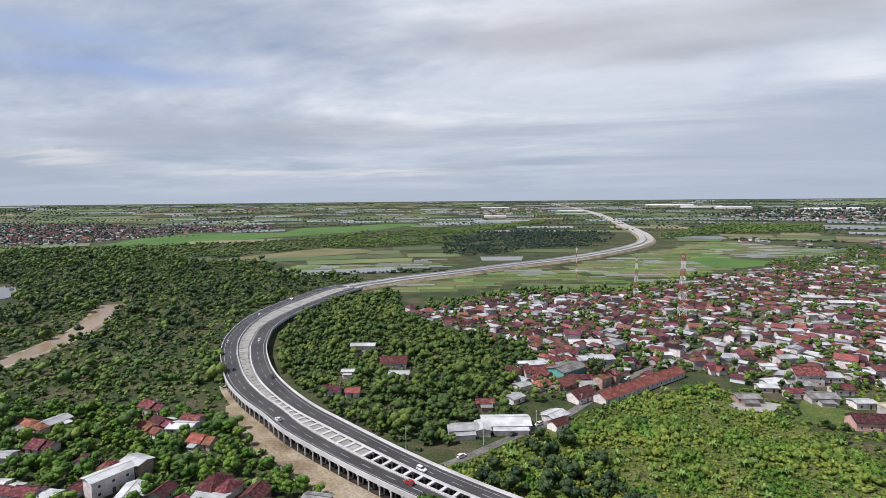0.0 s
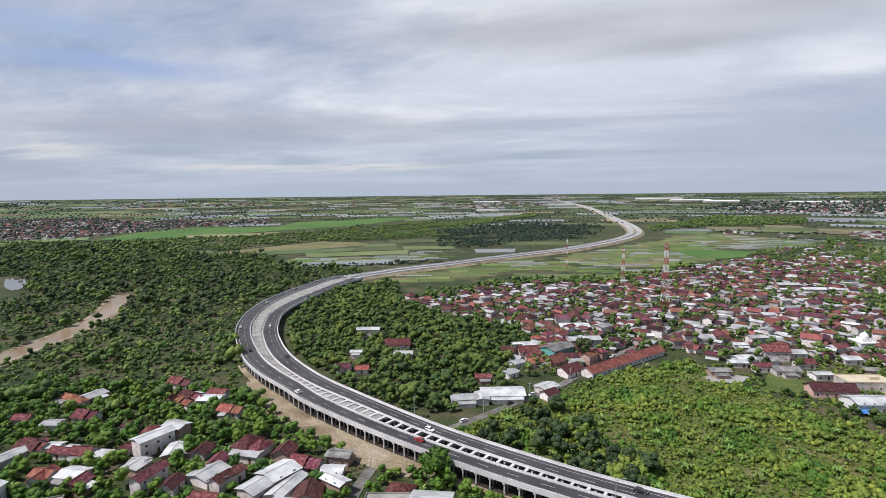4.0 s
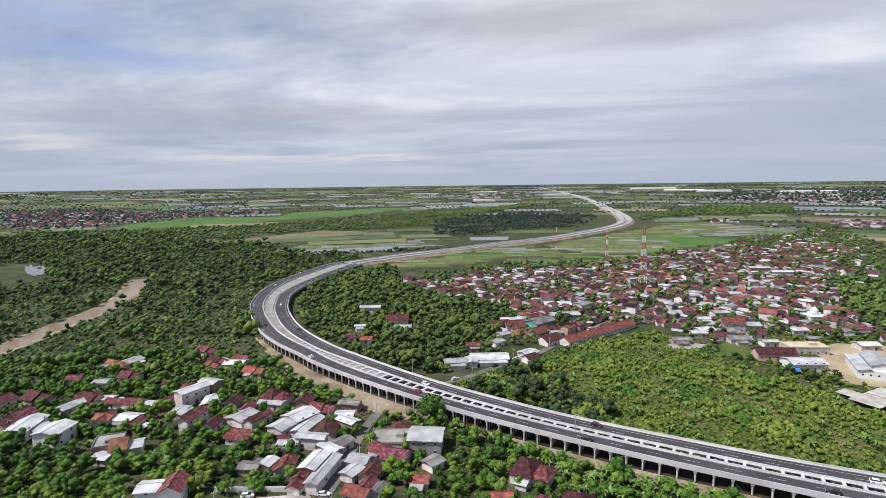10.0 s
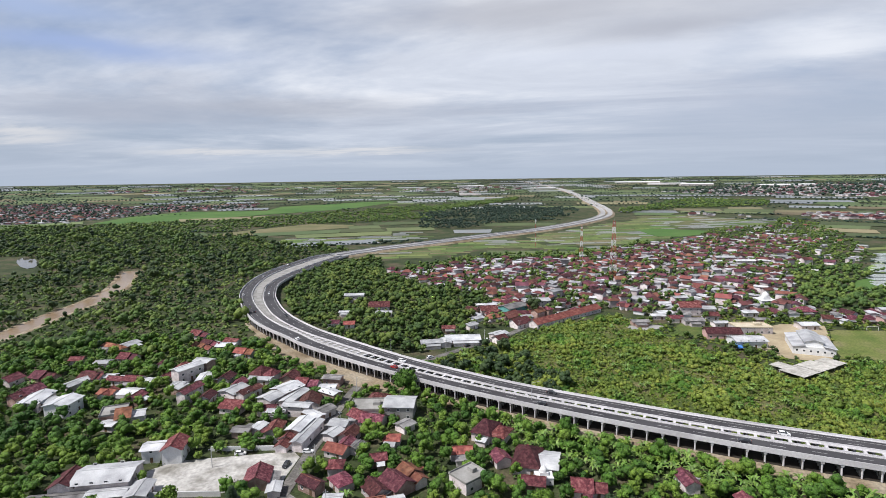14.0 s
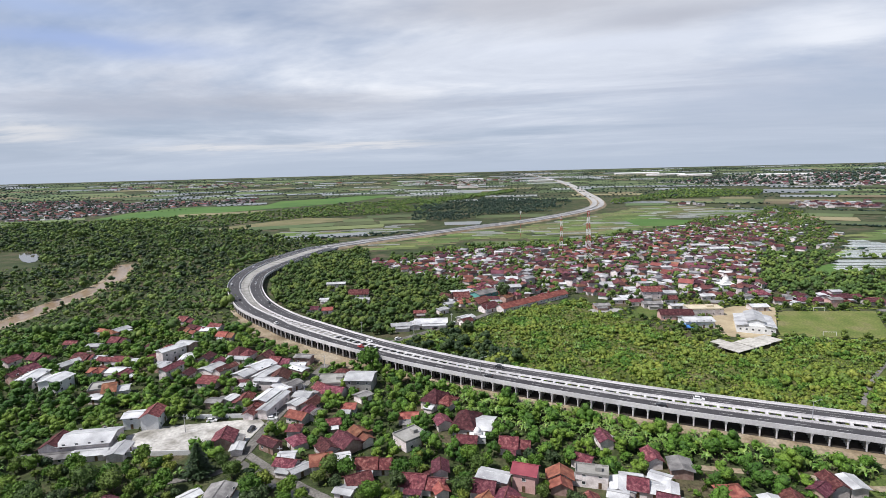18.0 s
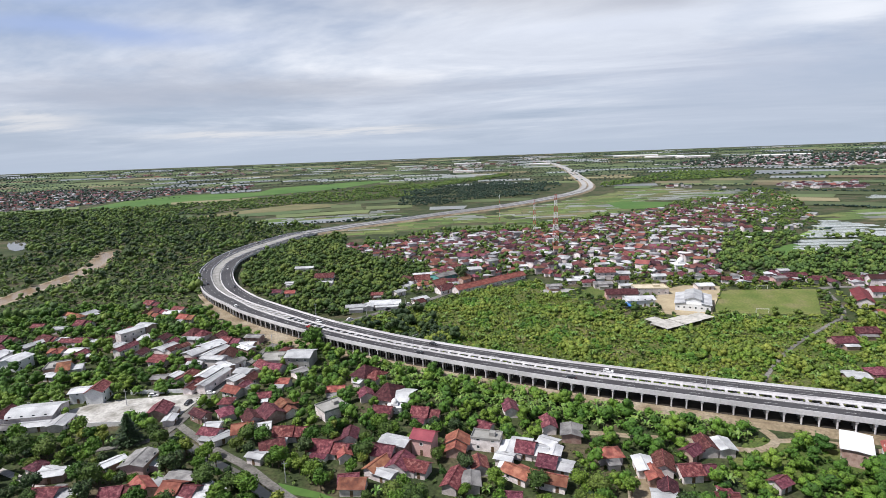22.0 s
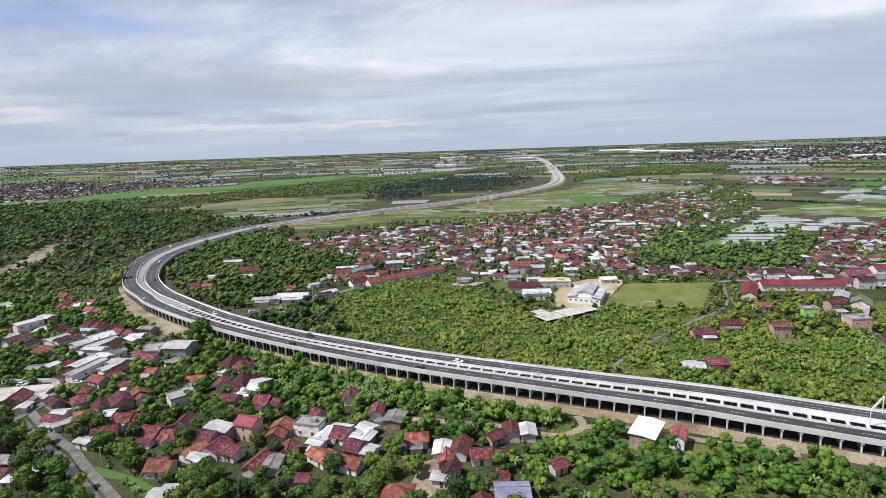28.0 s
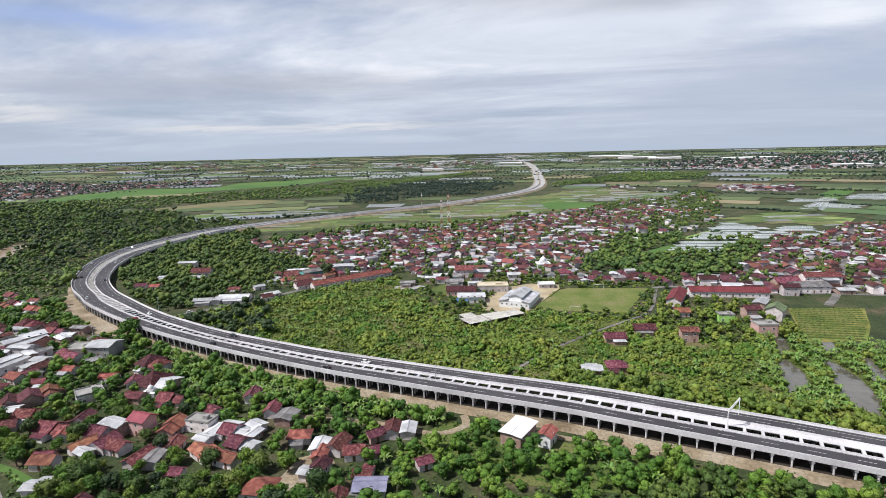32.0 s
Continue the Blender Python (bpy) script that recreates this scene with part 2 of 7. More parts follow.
def leaf(name, c1, c2, c3, fine=2.4, rough=0.6, low=0.30, high=1.55, patch=0.02, bump=0.5):
    """Foliage: a colour for each tree, broad patches over the land, and the grain of leaf clusters."""
    m = bpy.data.materials.new(name)
    m.use_nodes = True
    t = m.node_tree
    b = t.nodes["Principled BSDF"]
    b.inputs["Roughness"].default_value, b.inputs["Specular IOR Level"].default_value = rough, 0.25
    pos = t.nodes.new("ShaderNodeNewGeometry")
    at, oi = t.nodes.new("ShaderNodeAttribute"), t.nodes.new("ShaderNodeObjectInfo")
    at.attribute_name = "tint"

    def calc(op, x, y):
        n = t.nodes.new("ShaderNodeMath")
        n.operation = op
        for k, v in enumerate((x, y)):
            if isinstance(v, (int, float)):
                n.inputs[k].default_value = v
            else:
                t.links.new(v, n.inputs[k])
        return n.outputs[0]

    def grain(scale, detail, a, z, lo, hi):
        n, r = t.nodes.new("ShaderNodeTexNoise"), t.nodes.new("ShaderNodeMapRange")
        n.inputs["Scale"].default_value, n.inputs["Detail"].default_value = scale, detail
        t.links.new(pos.outputs["Position"], n.inputs["Vector"])
        for k, v in (("From Min", a), ("From Max", z), ("To Min", lo), ("To Max", hi)):
            r.inputs[k].default_value = v
        t.links.new(n.outputs[0], r.inputs[0])
        return r.outputs[0]

    tint = calc("FRACT", calc("ADD", at.outputs["Fac"], oi.outputs["Random"]), 0.0)
    mix = calc("ADD", calc("MULTIPLY", tint, 0.62), calc("MULTIPLY", grain(patch, 3.0, 0.3, 0.7, 0.0, 1.0), 0.38))
    ramp = t.nodes.new("ShaderNodeValToRGB")
    ramp.color_ramp.elements.new(0.5)
    for e, (p, c) in zip(ramp.color_ramp.elements, ((0.12, c1), (0.5, c2), (0.9, c3))):
        e.position, e.color = p, (*c, 1)
    t.links.new(mix, ramp.inputs[0])
    small = grain(fine, 4.0, 0.30, 0.70, low, high)
    isl = t.nodes.new("ShaderNodeMapRange")
    isl.inputs["To Min"].default_value, isl.inputs["To Max"].default_value = 0.82, 1.18
    t.links.new(pos.outputs["Random Per Island"], isl.inputs[0])
    hsv = t.nodes.new("ShaderNodeHueSaturation")
    t.links.new(ramp.outputs[0], hsv.inputs["Color"])
    t.links.new(calc("MULTIPLY", small, isl.outputs[0]), hsv.inputs["Value"])
    t.links.new(hsv.outputs[0], b.inputs["Base Color"])
    bp = t.nodes.new("ShaderNodeBump")
    bp.inputs["Strength"].default_value, bp.inputs["Distance"].default_value = bump, 0.35
    t.links.new(small, bp.inputs["Height"])
    t.links.new(bp.outputs[0], b.inputs["Normal"])
    return m


M_GROUND = mat("ground_soil_grass", (0.020, 0.032, 0.011), (0.040, 0.054, 0.018), 0.05, 0.95, 0.9, 0.4, world_space=True, c3=(0.085, 0.070, 0.042), low=0.5, high=1.5, span=(0.28, 0.72))
M_ASPHALT = mat("asphalt", (0.040, 0.038, 0.042), (0.062, 0.060, 0.064), 0.05, 0.8, 2.0, 0.1, world_space=True)
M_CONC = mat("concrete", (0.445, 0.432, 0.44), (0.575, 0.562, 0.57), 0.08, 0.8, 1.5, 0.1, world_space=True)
M_CONC_DARK = mat("concrete_weathered_and_shade", (0.210, 0.203, 0.188), (0.315, 0.307, 0.292), 0.15, 0.85, 2.0, 0.2, world_space=True)
M_PAINT = mat("road_paint", (0.36, 0.36, 0.355), (0.48, 0.48, 0.47), 0.3, 0.7, 3.0, 0.0, world_space=True)
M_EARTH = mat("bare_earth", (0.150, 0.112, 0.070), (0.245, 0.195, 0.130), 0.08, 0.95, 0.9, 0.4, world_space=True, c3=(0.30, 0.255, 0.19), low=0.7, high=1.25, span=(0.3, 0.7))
M_GRASS = mat("grass", (0.045, 0.078, 0.016), (0.082, 0.110, 0.026), 0.07, 0.95, 1.2, 0.3, world_space=True, c3=(0.115, 0.125, 0.04), low=0.55, high=1.4, span=(0.3, 0.7))
M_PADDY = mat("rice_field", (0.12, 0.24, 0.04), (0.20, 0.27, 0.08), 0.02, 0.9, 0.4, 0.1, world_space=True, c3=(0.22, 0.24, 0.12))
M_WATER = mat("pond_water", (0.075, 0.070, 0.055), (0.115, 0.105, 0.085), 0.05, 0.07, 0.4, 0.01, world_space=True, spec=0.6)
M_RIVER = mat("river_water", (0.216, 0.152, 0.096), (0.272, 0.200, 0.128), 0.02, 0.25, 0.4, 0.02, world_space=True)
M_LEAF = leaf("leaves", (0.035, 0.069, 0.017), (0.071, 0.120, 0.023), (0.130, 0.169, 0.032), 2.2)
M_LEAF_N = leaf("leaves_bright", (0.036, 0.094, 0.014), (0.080, 0.164, 0.019), (0.148, 0.222, 0.030), 3.0, 0.55, 0.26, 1.6)
M_LEAF2 = leaf("leaves_olive", (0.066, 0.114, 0.020), (0.122, 0.172, 0.026), (0.182, 0.206, 0.036), 1.1, 0.6, 0.55, 1.38, 0.03)
M_LEAFD = leaf("leaves_dark", (0.019, 0.038, 0.016), (0.034, 0.062, 0.021), (0.058, 0.088, 0.028), 1.4)
M_LEAF_F = leaf("leaves_woodland", (0.040, 0.080, 0.022), (0.080, 0.134, 0.028), (0.140, 0.188, 0.040), 1.2, 0.65, 0.5, 1.4)
# far foliage: distance haze is mixed into the leaf colour as blue
M_LEAF_HAZE = leaf("leaves_haze_tinted", (0.018, 0.035, 0.027), (0.030, 0.054, 0.040), (0.050, 0.080, 0.052), 0.3, 0.7, 0.75, 1.25)
M_LEAF_F2 = leaf("leaves_thicket", (0.054, 0.106, 0.025), (0.095, 0.150, 0.032), (0.149, 0.183, 0.043), 1.2, 0.65, 0.55, 1.4)
M_BARK = mat("bark", (0.10, 0.075, 0.05), (0.17, 0.13, 0.09), 1.0, 0.95, 6.0, 0.4)
M_WALL = mat("plaster_wall", (0.48, 0.42, 0.41), (0.70, 0.64, 0.63), 0.4, 0.9, 2.0, 0.1, rand=0.25)
M_TILE = mat("roof_tile_maroon", (0.055, 0.014, 0.018), (0.112, 0.028, 0.033), 0.9, 0.8, 3.5, 0.6, rand=0.5, wave=1.6, c3=(0.200, 0.080, 0.078), low=0.55, high=1.4, span=(0.3, 0.7))
M_TILE2 = mat("roof_tile_orange", (0.115, 0.042, 0.032), (0.205, 0.070, 0.048), 0.5, 0.85, 3.5, 0.5, rand=0.35, wave=1.6, c3=(0.285, 0.125, 0.085))
M_SHEET = mat("metal_sheet_roof", (0.30, 0.30, 0.315), (0.43, 0.435, 0.445), 0.18, 0.5, 3.0, 0.4, rand=0.28, wave=2.0, c3=(0.53, 0.535, 0.54))
M_SHEET2 = mat("weathered_sheet_roof", (0.120, 0.115, 0.115), (0.255, 0.245, 0.240), 0.3, 0.7, 3.0, 0.4, rand=0.25, wave=2.0)
M_GLASS = mat("window_glass", (0.03, 0.035, 0.04), (0.06, 0.065, 0.07), 0.5, 0.12, 3.0, 0.0, spec=0.6)
M_RED = mat("red_paint", (0.30, 0.065, 0.055), (0.38, 0.09, 0.075), 0.4, 0.6, 3.0, 0.0)
M_WHITE = mat("white_paint", (0.612, 0.612, 0.612), (0.697, 0.697, 0.697), 0.4, 0.6, 3.0, 0.0)
M_STEEL = mat("galvanised_steel", (0.40, 0.41, 0.42), (0.52, 0.53, 0.54), 0.5, 0.45, 3.0, 0.0, metal=0.4)
M_FILM = mat("greenhouse_sheet", (0.336, 0.368, 0.376), (0.464, 0.488, 0.496), 0.02, 0.3, 0.3, 0.05, world_space=True)
M_ASPHALT2 = mat("worn_street", (0.105, 0.098, 0.090), (0.185, 0.175, 0.162), 0.12, 0.9, 1.2, 0.2, world_space=True, low=0.6, high=1.3, span=(0.3, 0.7))
M_PITCH = mat("pitch_grass", (0.084, 0.122, 0.024), (0.130, 0.152, 0.040), 0.06, 0.95, 0.9, 0.3, world_space=True, c3=(0.17, 0.16, 0.07), low=0.65, high=1.3, span=(0.3, 0.7))
M_SAND = mat("yellow_sand", (0.28, 0.225, 0.145), (0.40, 0.335, 0.225), 0.06, 0.95, 0.8, 0.2, world_space=True)
M_YARD = mat("stained_concrete_yard", (0.20, 0.19, 0.165), (0.40, 0.385, 0.36), 0.12, 0.9, 0.7, 0.2, world_space=True, c3=(0.50, 0.485, 0.455), low=0.75, high=1.2, span=(0.3, 0.7))
M_TERRACE = mat("vegetable_beds", (0.096, 0.120, 0.024), (0.192, 0.176, 0.048), 0.12, 0.95, 0.5, 0.3, world_space=True)
M_PADDY2 = mat("bright_rice", (0.049, 0.116, 0.022), (0.083, 0.150, 0.034), 0.01, 0.9, 0.3, 0.1, world_space=True)
M_DRY = mat("dry_stubble", (0.115, 0.118, 0.052), (0.175, 0.155, 0.082), 0.02, 0.95, 0.3, 0.2, world_space=True)
M_TILE_S = mat("far_tile_roofs", (0.050, 0.017, 0.021), (0.118, 0.043, 0.046), 0.15, 0.85, 1.5, 0.2, island=0.7, world_space=True)
M_TILE2_S = mat("far_orange_roofs", (0.125, 0.046, 0.038), (0.21, 0.085, 0.064), 0.15, 0.85, 1.5, 0.2, island=0.4, world_space=True)
M_SHEET_S = mat("far_sheet_roofs", (0.20, 0.20, 0.21), (0.44, 0.44, 0.45), 0.15, 0.5, 1.5, 0.1, island=0.4, world_space=True)
M_WALL_S = mat("far_walls", (0.40, 0.34, 0.34), (0.66, 0.60, 0.60), 0.15, 0.9, 1.5, 0.1, island=0.45, world_space=True)
M_FIELDS = mat("far_fields", (0.064, 0.096, 0.038), (0.105, 0.132, 0.056), 0.004, 0.9, 0.02, 0.0, island=0.4, world_space=True)
M_FIELDS2 = mat("far_flooded_fields", (0.13, 0.14, 0.14), (0.20, 0.21, 0.21), 0.004, 0.3, 0.02, 0.0, island=0.35, world_space=True)
M_FIELDS3 = mat("far_dry_fields", (0.150, 0.135, 0.075), (0.210, 0.180, 0.105), 0.004, 0.9, 0.02, 0.0, island=0.3, world_space=True)
M_PALE = mat("pale_cement_sheet", (0.34, 0.325, 0.29), (0.52, 0.50, 0.46), 0.3, 0.8, 2.0, 0.2, rand=0.1, wave=2.0)
M_WEEDS = mat("weedy_ground", (0.040, 0.062, 0.014), (0.078, 0.100, 0.022), 0.06, 0.95, 1.3, 0.4, world_space=True, c3=(0.120, 0.112, 0.046), low=0.45, high=1.5, span=(0.3, 0.7))
M_BANANA = mat("banana_leaf", (0.085, 0.162, 0.025), (0.145, 0.221, 0.051), 0.3, 0.45, 2.0, 0.0, island=0.35)
M_REDROOF = mat("red_tile_roof", (0.120, 0.024, 0.030), (0.185, 0.042, 0.046), 0.3, 0.8, 3.0, 0.4, wave=1.6)
M_PLOT = mat("rice_plot", (0.064, 0.112, 0.026), (0.112, 0.154, 0.045), 0.012, 0.9, 0.3, 0.1, island=0.3, world_space=True, c3=(0.143, 0.161, 0.064))
M_PLOT_W = mat("flooded_plot", (0.125, 0.135, 0.110), (0.185, 0.192, 0.172), 0.02, 0.42, 0.1, 0.02, island=0.35, world_space=True)
# soil with the viaduct's shade put into its near-black colour
M_DECK_SHADE = mat("soil_shade_colour", (0.020, 0.016, 0.013), (0.044, 0.035, 0.027), 0.1, 0.95, 1.0, 0.3, world_space=True)
M_FARROAD = mat("worn_road", (0.28, 0.276, 0.272), (0.38, 0.375, 0.37), 0.02, 0.85, 0.3, 0.05, world_space=True)
M_TEAL = mat("teal_wall", (0.10, 0.30, 0.28), (0.14, 0.36, 0.33), 0.4, 0.8, 3.0, 0.0)
M_PINK = mat("pink_wall", (0.50, 0.30, 0.28), (0.58, 0.38, 0.35), 0.4, 0.85, 3.0, 0.0)
M_PINKROOF = mat("crimson_sheet_roof", (0.20, 0.035, 0.052), (0.26, 0.055, 0.072), 0.3, 0.6, 2.0, 0.2, wave=2.0)
M_GREEN = mat("green_wall", (0.25, 0.50, 0.10), (0.35, 0.60, 0.16), 0.4, 0.8, 3.0, 0.0)
M_GREENROOF = mat("mossy_green_roof", (0.10, 0.14, 0.07), (0.15, 0.19, 0.10), 0.4, 0.9, 3.0, 0.3, wave=1.6)
M_BLUE = mat("blue_tarpaulin", (0.05, 0.16, 0.42), (0.08, 0.22, 0.52), 0.4, 0.5, 3.0, 0.2)
M_CREAM = mat("cream_roof", (0.464, 0.400, 0.288), (0.528, 0.472, 0.360), 0.2, 0.8, 2.0, 0.1)
M_BRICK = mat("raw_brick_wall", (0.27, 0.17, 0.14), (0.40, 0.29, 0.25), 0.6, 0.9, 4.0, 0.3, rand=0.2)
M_DOOR = mat("wooden_door", (0.10, 0.06, 0.035), (0.16, 0.10, 0.06), 1.0, 0.7, 5.0, 0.1)
M_TYRE = mat("tyre_rubber", (0.02, 0.02, 0.02), (0.035, 0.035, 0.035), 2.0, 0.8, 8.0, 0.0)
M_CAR_D = mat("dark_car_paint", (0.02, 0.02, 0.024), (0.03, 0.03, 0.035), 0.5, 0.25, 3.0, 0.0, spec=0.6)
M_CAR_W = mat("white_car_paint", (0.70, 0.70, 0.70), (0.78, 0.78, 0.78), 0.5, 0.25, 3.0, 0.0, spec=0.6)
M_CAR_R = mat("red_car_paint", (0.30, 0.02, 0.02), (0.36, 0.03, 0.03), 0.5, 0.25, 3.0, 0.0, spec=0.6)

# ---- mesh helpers ----


def gz(x, y):
    """Height of the land, which lifts gently towards the far horizon."""
    return 90.0 * (math.hypot(x - 80.0, y) / 4850.0) ** 1.45


def mesh(name, verts, faces, material, smooth=False):
    me = bpy.data.meshes.new(name)
    me.from_pydata([tuple(v) for v in verts], [], [tuple(f) for f in faces])
    for m in material if isinstance(material, (list, tuple)) else [material]:
        me.materials.append(m)
    if smooth:
        me.shade_smooth()
    return me


def box(verts, faces, x0, x1, y0, y1, z0, z1):
    n = len(verts)
    verts += [(x0, y0, z0), (x1, y0, z0), (x1, y1, z0), (x0, y1, z0), (x0, y0, z1), (x1, y0, z1), (x1, y1, z1), (x0, y1, z1)]
    faces += [(n, n + 3, n + 2, n + 1), (n + 4, n + 5, n + 6, n + 7), (n, n + 1, n + 5, n + 4), (n + 1, n + 2, n + 6, n + 5), (n + 2, n + 3, n + 7, n + 6), (n + 3, n, n + 4, n + 7)]


def boxes(name, rows, material):
    v, f = [], []
    for r in rows:
        box(v, f, *r)
    return mesh(name, v, f, material)


def rod(verts, faces, a, b, r0, r1, n=6):
    """A tapered round bar from a to b."""
    a, b = Vector(a), Vector(b)
    q = (b - a).to_track_quat("Z", "Y")
    s = len(verts)
    for p, r in ((a, r0), (b, r1)):
        for k in range(n):
            w = 2 * math.pi * k / n
            verts.append(tuple(p + q @ Vector((math.cos(w) * r, math.sin(w) * r, 0))))
    for k in range(n):
        j = (k + 1) % n
        faces.append((s + k, s + j, s + n + j, s + n + k))
    faces.append(tuple(s + n + k for k in range(n)))
    faces.append(tuple(s + k for k in reversed(range(n))))


def part(name, me, parent, label="", at=None):
    ob = new(name, me)
    ob.parent = parent
    if at is not None:
        ob.matrix_basis = at
    if label:
        ob["label"] = label
    return ob


def inside(p, poly):
    x, y = p
    c = False
    for k in range(len(poly)):
        (x0, y0), (x1, y1) = poly[k - 1], poly[k]
        if (y0 > y) != (y1 > y) and x < (x1 - x0) * (y - y0) / (y1 - y0) + x0:
            c = not c
    return c


def spline(pts, step=4.0):
    """A smooth line through the points, at even steps."""
    pts = [Vector(p) for p in pts]
    ex = [pts[0] * 2 - pts[1]] + pts + [pts[-1] * 2 - pts[-2]]
    fine = []
    for k in range(1, len(ex) - 2):
        a, b, c, d = ex[k - 1:k + 3]
        n = max(2, int((c - b).length / 1.0))
        for i in range(n):
            u = i / n
            fine.append(0.5 * (2 * b + (c - a) * u + (2 * a - 5 * b + 4 * c - d) * u * u + (3 * b - a - 3 * c + d) * u ** 3))
    fine.append(pts[-1])
    res, left = [fine[0]], step
    for p, q in zip(fine, fine[1:]):
        while (q - p).length >= left:
            p = p + (q - p).normalized() * left
            res.append(p)
            left = step
        left -= (q - p).length
    return res


def normals(line):
    """Unit vectors to the left of the line's way."""
    res = []
    for k in range(len(line)):
        d = (line[min(k + 1, len(line) - 1)] - line[max(k - 1, 0)])
        d = Vector((d.x, d.y)).normalized()
        res.append(Vector((-d.y, d.x)))
    return res


def sweep(name, line, profile, material, zs, closed=True, spread=None):
    """Draws a profile of (offset to the left, height) along the line; zs gives the base height of each point; spread gives a profile for each point."""
    nn = normals(line)
    v, f, m = [], [], len(spread(line[0]) if spread else profile)
    for p, n, z in zip(line, nn, zs):
        v += [(p.x + n.x * o, p.y + n.y * o, z + h) for o, h in (spread(p) if spread else profile)]
    for k in range(len(line) - 1):
        for j in range(m if closed else m - 1):
            i = (j + 1) % m
            f.append((k * m + j, (k + 1) * m + j, (k + 1) * m + i, k * m + i))
    if closed:
        f += [tuple(range(m)), tuple(reversed(range((len(line) - 1) * m, len(line) * m)))]
    return mesh(name, v, f, material)


def sheet(name, poly, lift, material, label, category, kind="structure"):
    """A flat patch of land, with a skirt, that follows the lie of the ground."""
    cx, cy = sum(p[0] for p in poly) / len(poly), sum(p[1] for p in poly) / len(poly)
    ring = []
    for k in range(len(poly)):
        a, b = Vector(poly[k]), Vector(poly[(k + 1) % len(poly)])
        n = max(1, int((b - a).length / 20))
        ring += [a.lerp(b, i / n) for i in range(n)]
    bm = bmesh.new()
    top = [bm.verts.new((p.x, p.y, 0)) for p in ring]
    fc = bm.faces.new(top)
    bmesh.ops.triangulate(bm, faces=[fc])
    if max(math.hypot(p.x - cx, p.y - cy) for p in ring) > 60:
        bmesh.ops.subdivide_edges(bm, edges=[e for e in bm.edges if e.calc_length() > 50], cuts=3, use_grid_fill=True)
    for q in bm.verts:
        q.co.z = gz(q.co.x, q.co.y) + lift
    r = bmesh.ops.extrude_edge_only(bm, edges=[e for e in bm.edges if e.is_boundary])
    for q in r["geom"]:
        if isinstance(q, bmesh.types.BMVert):
            q.co.z -= lift + 0.3
    bmesh.ops.recalc_face_normals(bm, faces=bm.faces)
    me = bpy.data.meshes.new(name)
    bm.to_mesh(me)
    bm.free()
    me.materials.append(material)
    return tagged(new(name, me), label, category, kind=kind)

# ---- land ----
rad = [0.0] + [12.0 * 1.16 ** k for k in range(40)]
rad = [r for r in rad if r < 4700] + [4850.0]
gv, gf, SEG = [], [], 120
for r in rad[1:]:
    for k in range(SEG):
        w = 2 * math.pi * k / SEG
        x, y = 80 + math.cos(w) * r, math.sin(w) * r
        gv.append((x, y, gz(x, y)))
gv.append((80, 0, 0))
for i in range(len(rad) - 2):
    for k in range(SEG):
        j = (k + 1) % SEG
        gf.append((i * SEG + k, (i + 1) * SEG + k, (i + 1) * SEG + j, i * SEG + j))
gf += [(len(gv) - 1, k, (k + 1) % SEG) for k in range(SEG)]
tagged(new("ground", mesh("ground", gv, gf, M_GROUND, True)), "flat green and brown tropical farmland to the horizon", "ground", kind="structure")

# ---- map of what is taken, in cells of 2 m ----
GX, GY, GW, GH = -1300, -120, 1150, 1000
TAKEN = np.zeros((GH, GW), bool)


def reserve_disc(x, y, r):
    i0, i1 = int((x - r - GX) / 2), int((x + r - GX) / 2) + 1
    j0, j1 = int((y - r - GY) / 2), int((y + r - GY) / 2) + 1
    i0, j0, i1, j1 = max(i0, 0), max(j0, 0), min(i1, GW), min(j1, GH)
    if i0 < i1 and j0 < j1:
        yy, xx = np.mgrid[j0:j1, i0:i1]
        TAKEN[j0:j1, i0:i1] |= (xx * 2 + GX - x) ** 2 + (yy * 2 + GY - y) ** 2 <= r * r


def reserve_poly(poly):
    xs, ys = [p[0] for p in poly], [p[1] for p in poly]
    i0, i1 = max(0, int((min(xs) - GX) / 2)), min(GW, int((max(xs) - GX) / 2) + 1)
    j0, j1 = max(0, int((min(ys) - GY) / 2)), min(GH, int((max(ys) - GY) / 2) + 1)
    if i0 >= i1 or j0 >= j1:
        return
    yy, xx = np.mgrid[j0:j1, i0:i1]
    X, Y = xx * 2.0 + GX, yy * 2.0 + GY
    c = np.zeros(X.shape, bool)
    for k in range(len(poly)):
        (x0, y0), (x1, y1) = poly[k - 1], poly[k]
        if y0 != y1:
            c ^= ((y0 > Y) != (y1 > Y)) & (X < (x1 - x0) * (Y - y0) / (y1 - y0) + x0)
    TAKEN[j0:j1, i0:i1] |= c


def reserve_line(pts, w):
    for a, b in zip(pts, pts[1:]):
        n = max(1, int(math.hypot(b[0] - a[0], b[1] - a[1]) / 3))
        for k in range(n + 1):
            reserve_disc(a[0] + (b[0] - a[0]) * k / n, a[1] + (b[1] - a[1]) * k / n, w)


def free(x, y):
    i, j = int((x - GX) / 2), int((y - GY) / 2)
    return not (0 <= i < GW and 0 <= j < GH and TAKEN[j, i])


